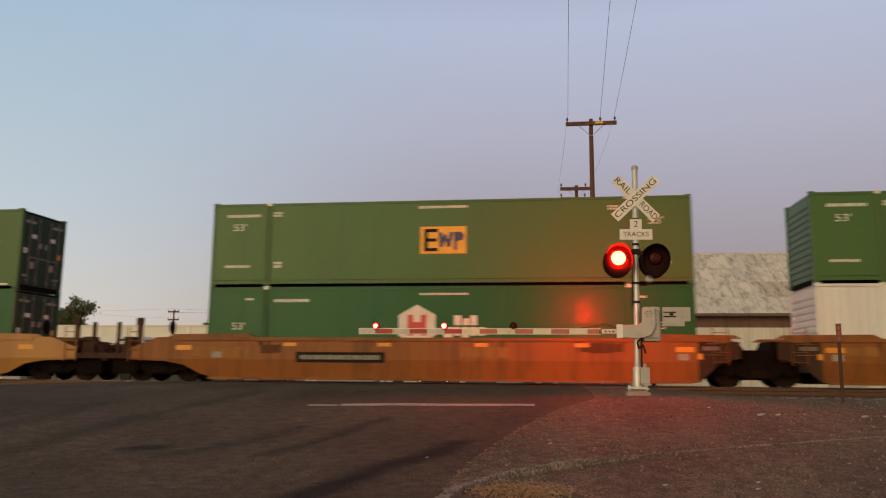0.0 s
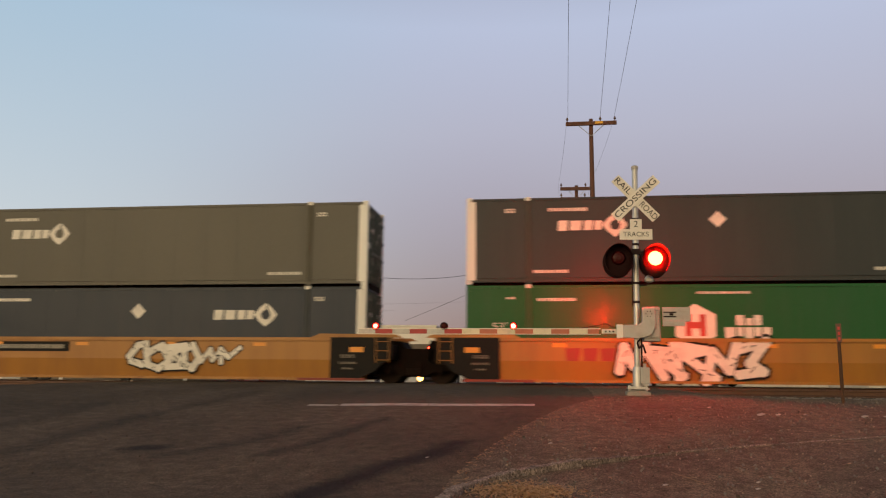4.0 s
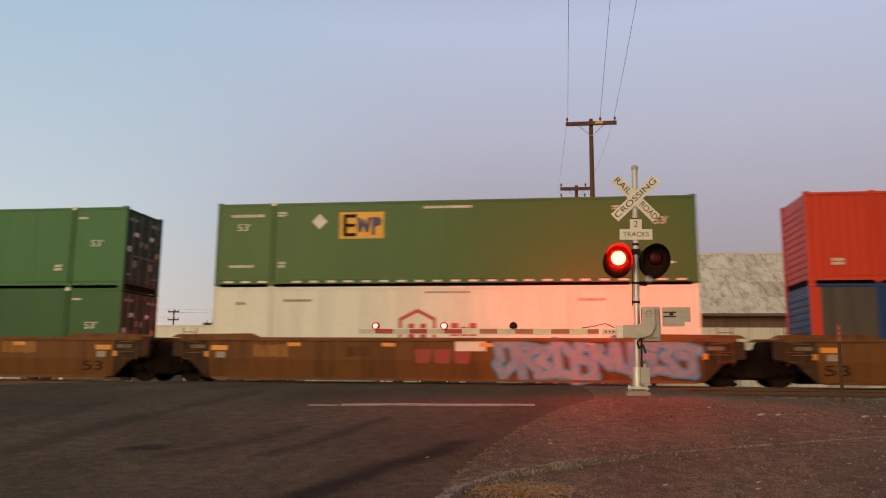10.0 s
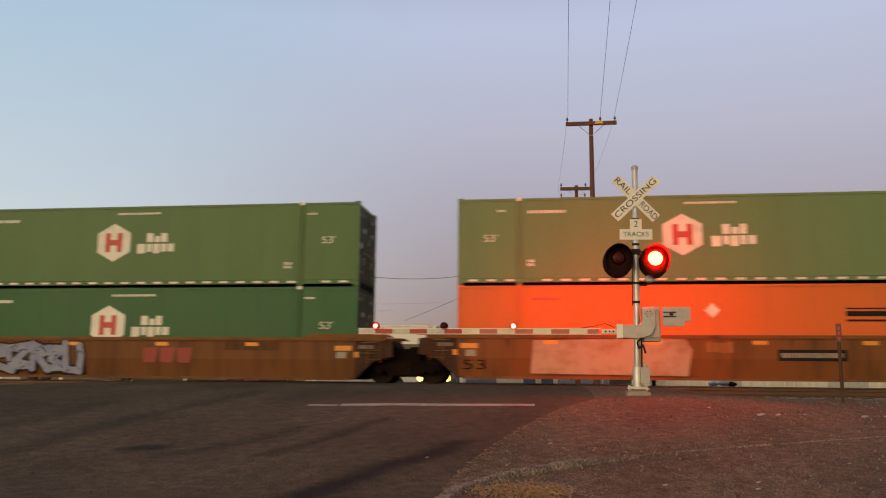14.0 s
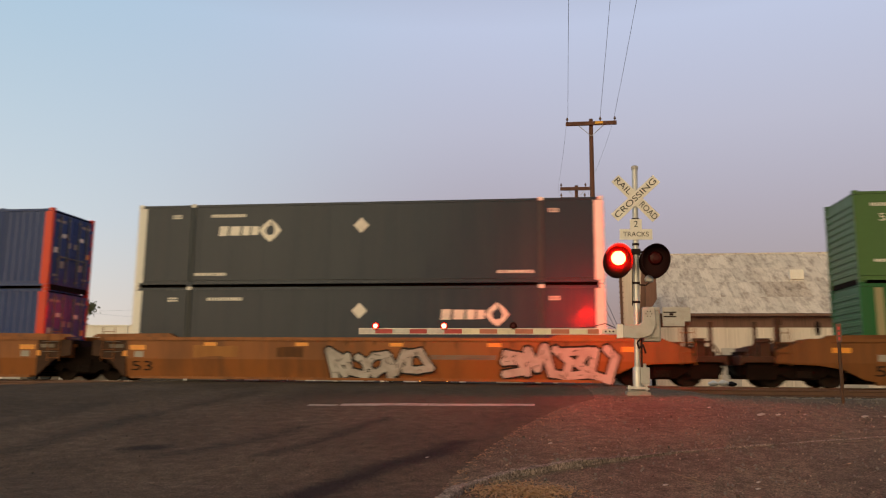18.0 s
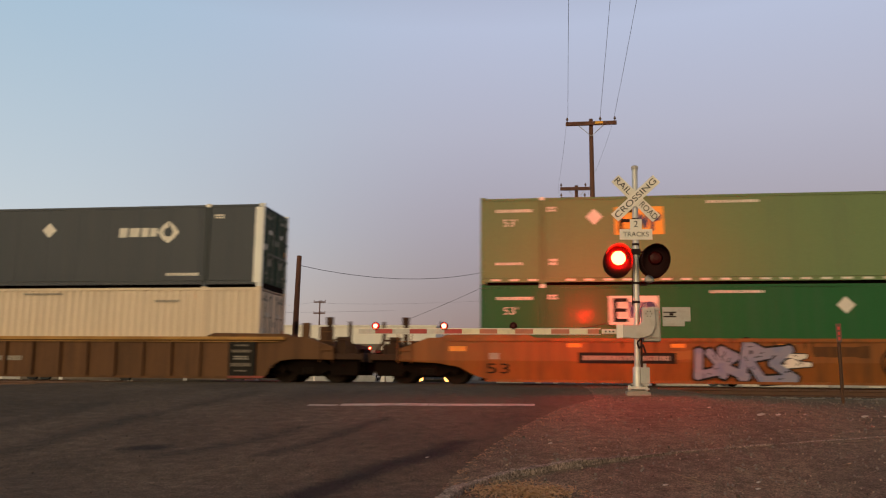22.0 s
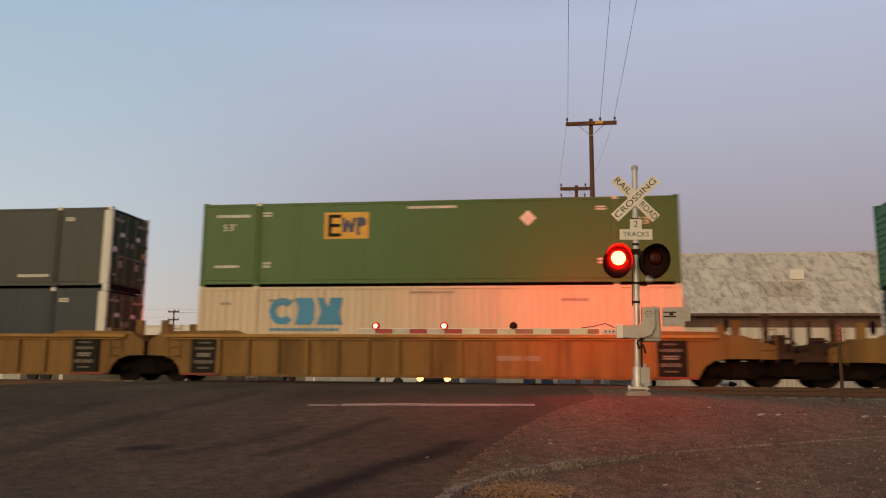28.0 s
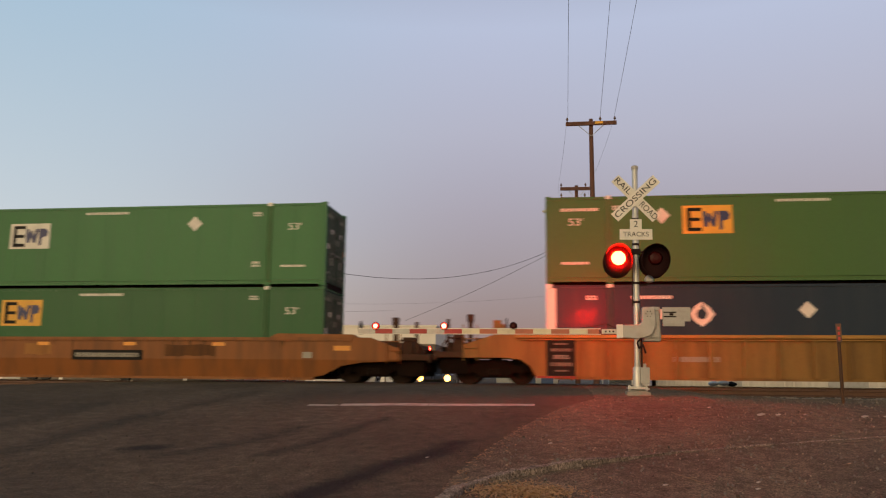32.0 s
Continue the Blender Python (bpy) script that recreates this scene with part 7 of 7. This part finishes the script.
# tapered tin-clad hopper beside the warehouse
hp = thing("loading_hopper", "tall tapered pale tin hopper with rusty edges", "hopper")
g = Geo()
g.quad_strip([[(5.05, 54.0, -1), (6.55, 54.0, -1), (6.55, 56, -1), (5.05, 56, -1)], [(4.95, 54.0, 7.6), (6.35, 54.0, 7.6), (6.35, 56, 7.6), (4.95, 56, 7.6)]])
part("shell", g, M["tin_wall"], hp)
part("edge_ladder", Geo().block(pose(4.92, 53.93, 3.4, 0, -0.7, 0), 0.16, 0.1, 8.4), M["tin_rust"], hp)
for k in range(22):
    part("rung", cached("hopper_rung", lambda: Geo().box(-0.22, 0.1, -0.03, 0.03, -0.025, 0.025)), M["tin_rust"], hp, at=pose(4.95, 53.86, -0.2 + k * 0.36))
part("rust_band", Geo().plate([(6.0, 3.0), (6.3, 3.0), (6.75, 7.6), (6.3, 7.6)], 53.90, 53.97), M["tin_rust"], hp)
part("chute", Geo().plate([(6.45, 4.2), (7.2, 5.4), (7.2, 7.9), (6.5, 6.8)], 53.6, 53.95), M["tin_rust"], hp, "rust-brown chute panel")
sg = thing("track_lamp", "small green lamp on a short post beyond the tracks", "signal lamp", at=pose(3.0, 46.0, -0.6))
part("post", Geo().tube((0, 0, 0), (0, 0, 2.5), 0.05, seg=8), M["grey_box"], sg)
part("lamp_case", Geo().box(-0.16, 0.16, -0.02, 0.2, 2.4, 2.8), M["hood"], sg, bevel=0.02)
part("lens", Geo().tube((0, -0.05, 2.6), (0, -0.02, 2.6), 0.09, seg=14), M["green_lamp"], sg)
eq = thing("equipment_cabinet", "pale grey trackside equipment cabinet with louvres", "cabinet", at=pose(2.9, 33.4, -0.35))
part("body", Geo().box(-0.45, 0.45, 0, 0.5, 0, 0.95), M["grey_box"], eq, bevel=0.02)
for k in range(6):
    part("louvre", cached("louvre", lambda: Geo().box(-0.3, 0.3, -0.03, 0.01, -0.02, 0.02)), M["galvanized"], eq, at=pose(0, 0, 0.2 + 0.11 * k, 20, 0, 0))

# long cream building
cb = thing("long_building", "long low cream-painted building with a flat roof", "building")
part("wall", Geo().box(-130, -11.0, 76.0, 90.0, 3.2, 4.9), M["cream_wall"], cb)
part("lower_wall", Geo().box(-130, -11.0, 75.96, 90.0, -1.2, 3.2), M["stucco"], cb, "dingy grey-brown lower wall")
part("roof_edge", Geo().box(-130.1, -10.9, 75.9, 90.1, 4.9, 5.05), M["cream_wall"], cb, "pale parapet cap")
for k in range(17):
    part("pilaster", cached("pilaster", lambda: Geo().box(-0.2, 0.2, -0.12, 0.0, -1.2, 4.88)), M["cream_wall"], cb, at=pose(-125 + 6.8 * k, 76, 0))
for bx in (-66, -58, -31, -24):
    part("loading_door", Geo().box(bx, bx + 3.2, 75.93, 75.99, -0.7, 3.0), M["grey_box"], cb)
tr = thing("box_trailer", "white box trailer parked along the building", "trailer")
part("box", Geo().box(-48, -36, 66.0, 68.5, 0.5, 3.4), M["white"], tr, bevel=0.05)
part("side_blocks", Geo().box(-46.2, -45.5, 65.97, 66.0, 1.9, 2.7).box(-45.3, -44.6, 65.97, 66.0, 1.9, 2.7).box(-44.4, -43.7, 65.97, 66.0, 1.9, 2.7), M["black"], tr)
for wx in (-46.5, -45.2, -37.5):
    part("wheel", Geo().tube((wx, 66.0, -0.1), (wx, 66.3, -0.1), 0.5, seg=16), M["tyre"], tr)
vn = thing("delivery_van", "white delivery van parked beyond the crossing", "van", at=pose(-7.9, 50.2, -0.62))
part("body", Geo().plate([(-2.4, 0.4), (-2.45, 1.1), (-1.9, 1.35), (-1.2, 2.3), (2.5, 2.4), (2.55, 0.4)], -0.95, 0.95), M["white"], vn, bevel=0.08)
part("windscreen", Geo().plate([(-1.86, 1.42), (-1.30, 2.18), (-1.26, 2.18), (-1.80, 1.42)], -0.97, 0.97), M["glass"], vn)
for wx in (-1.6, 1.6):
    for wy in (-0.96, 0.78):
        part("wheel", Geo().tube((wx, wy, 0.36), (wx, wy + 0.18, 0.36), 0.36, seg=18), M["tyre"], vn)


def tree(x, y, z, height, spread, seed, label):
    t = thing("tree", label, "tree", "trees beyond the building", at=pose(x, y, z))
    r = random.Random(seed)
    g = Geo().tube((0, 0, -0.2), (0.15, 0, height * 0.42), 0.32, 0.2, 10)
    tips = []
    for k in range(9):
        a, b = r.uniform(0, 6.28), r.uniform(0.3, 1.0)
        e = Vector((math.cos(a) * spread * b * 0.7, math.sin(a) * spread * b * 0.7, height * r.uniform(0.55, 0.92)))
        s = Vector((0.1, 0, height * r.uniform(0.25, 0.42)))
        mid = s.lerp(e, 0.5) + Vector((0, 0, 0.4))
        g.tube(s, mid, 0.12, 0.08, 7), g.tube(mid, e, 0.08, 0.03, 7)
        tips += [e, mid]
    part("trunk", g, M["bark"], t)
    leaves = Geo()
    for c in tips:
        for q in range(9):
            cc = c + Vector((r.gauss(0, spread * 0.22), r.gauss(0, spread * 0.22), r.gauss(0, height * 0.10)))
            rad = r.uniform(0.5, 1.1) * spread * 0.22
            for k in range(95):
                p = cc + Vector((r.gauss(0, 1), r.gauss(0, 1), r.gauss(0, 0.7))) * rad * 0.6
                if p.z < height * 0.25:
                    continue
                m = Matrix.Translation(p) @ Euler((r.uniform(0, 6), r.uniform(0, 6), r.uniform(0, 6))).to_matrix().to_4x4()
                s = r.uniform(0.2, 0.42)
                b = len(leaves.v)
                leaves.v += [tuple(m @ Vector(v)) for v in ((-s / 2, 0, 0), (0, -s / 3, 0.05), (s / 2, 0, 0), (0, s / 3, 0.05))]
                leaves.f.append((b, b + 1, b + 2, b + 3))
    part("crown", leaves, M["leaf"], t, "uneven dusty green crown")


tree(-68.0, 102, -0.8, 10.2, 3.7, 1, "broad dusty green tree behind the long building")
tree(-71.8, 104, -0.8, 8.9, 2.6, 2, "rounded green tree behind the long building")
tree(-58.6, 130, -0.8, 9.8, 2.2, 4, "small green tree behind the long building")


def parked_car(x, y, z, paint, label, turn=0.0, lights=None):
    c = thing("car", label, "car", "cars beyond the crossing", at=pose(x, y, z, 0, 0, turn))
    body = [(-2.2, 0.35), (-2.25, 0.75), (-2.0, 0.95), (-1.0, 1.02), (2.0, 1.05), (2.25, 0.8), (2.2, 0.35)]
    cabin = [(-1.1, 1.0), (-0.45, 1.52), (1.3, 1.55), (2.0, 1.04)]
    rot = Matrix.Rotation(radians(90), 4, "Z")
    part("body", Geo().plate(body, -0.9, 0.9), M[paint], c, bevel=0.06, at=rot)
    part("cabin", Geo().plate(cabin, -0.74, 0.74), M["glass"], c, bevel=0.05, at=rot)
    part("roof", Geo().box(-0.4, 1.25, -0.70, 0.70, 1.54, 1.585), M[paint], c, bevel=0.02, at=rot)
    for wx in (-1.4, 1.4):
        for wy in (-0.86, 0.70):
            part("wheel", Geo().tube((wx, wy, 0.33), (wx, wy + 0.18, 0.33), 0.33, seg=18), M["tyre"], c, at=rot)
    for sx in (-0.74, 0.74):
        m = Matrix.Translation((sx, -2.26, 0.79)) @ Matrix.Rotation(radians(90), 4, "X")
        part("headlight", Geo().lathe(m, [(0.16, -0.02), (0.18, 0.0), (0.10, 0.03)], 16), M["headlight"] if lights else M["glass"], c, smooth=True)
        part("tail_light", Geo().box(sx - 0.12, sx + 0.12, 2.2, 2.27, 0.75, 0.9), M["mark_red"], c)
    part("windscreen_frame", Geo().box(-0.75, 0.75, -1.0, -0.9, 1.0, 1.04), M["black"], c)
    part("grille", Geo().box(-0.5, 0.5, -2.29, -2.23, 0.45, 0.7), M["black"], c)
    part("number_plate", Geo().box(-0.16, 0.16, -2.30, -2.285, 0.42, 0.52), M["mark_white"], c)
    return c


parked_car(-6.18, 44.4, -0.68, "suv_paint", "dark car waiting at the crossing with headlights on", lights=True)
parked_car(-14.5, 56, -0.65, "silver_paint", "pale car parked beside the road", 90)
parked_car(-1.6, 58, -0.65, "silver_paint", "pale car parked beside the road", 90)
parked_car(-22, 58, -0.65, "suv_paint", "dark car parked beside the road", 90)
for bx, by in ((-0.9, 36.0), (-0.1, 36.2)):
    b = thing("wheeled_bin", "grey-blue plastic wheeled bin", "bin", "bins by the road", at=pose(bx, by, -0.32))
    part("body", Geo().box(-0.27, 0.27, -0.3, 0.3, 0.05, 1.0), M["bin_blue"], b, bevel=0.03)
    part("lid", Geo().box(-0.3, 0.3, -0.34, 0.32, 1.0, 1.06), M["bin_blue"], b, bevel=0.015)


# ---- what moves ----
def motions():
    times = [float(k) for k in range(33)]
    for ob, x, y, z in MOVING:
        walk(ob, [(t, pose(x + run(t), y, z)) for t in times])
    # wheels turn with the way that the train has gone
    for ob, x in ROLLING:
        walk(ob, [(k / 30, Matrix.Translation((x, 0, 0.455)) @ Matrix.Rotation(run(k / 30) / 0.455, 4, "Y")) for k in range(0, 961)])
    # flashing lenses turn their bright or their dark face out
    for ob, at, phase in LAMPS:
        half = PERIOD / 2
        lag = 0.07
        t = 0.82 - 2 * PERIOD + (half + lag if phase else 0.0)
        changes = []
        while t < 33:
            changes += [(t, 1), (t + half + (-lag if phase else lag), 0)]
            t += PERIOD
        on_now = [s for tt, s in changes if tt <= 0.001][-1]
        angle = 0.0 if on_now else 180.0
        rows = [(0.0, angle)]
        for tt, s in changes:
            if 0.12 < tt < 31.8:
                f0 = math.floor(tt * 30 - 1.3)
                if f0 / 30 > rows[-1][0] + 0.001:
                    rows.append((f0 / 30, angle))
                for q in range(1, 4):
                    rows.append(((f0 + q) / 30, angle + 60.0 * q))
                angle += 180.0
        rows.append((32.0, angle))
        walk(ob, [(t, at @ Matrix.Rotation(radians(a), 4, "Z")) for t, a in rows])


motions()
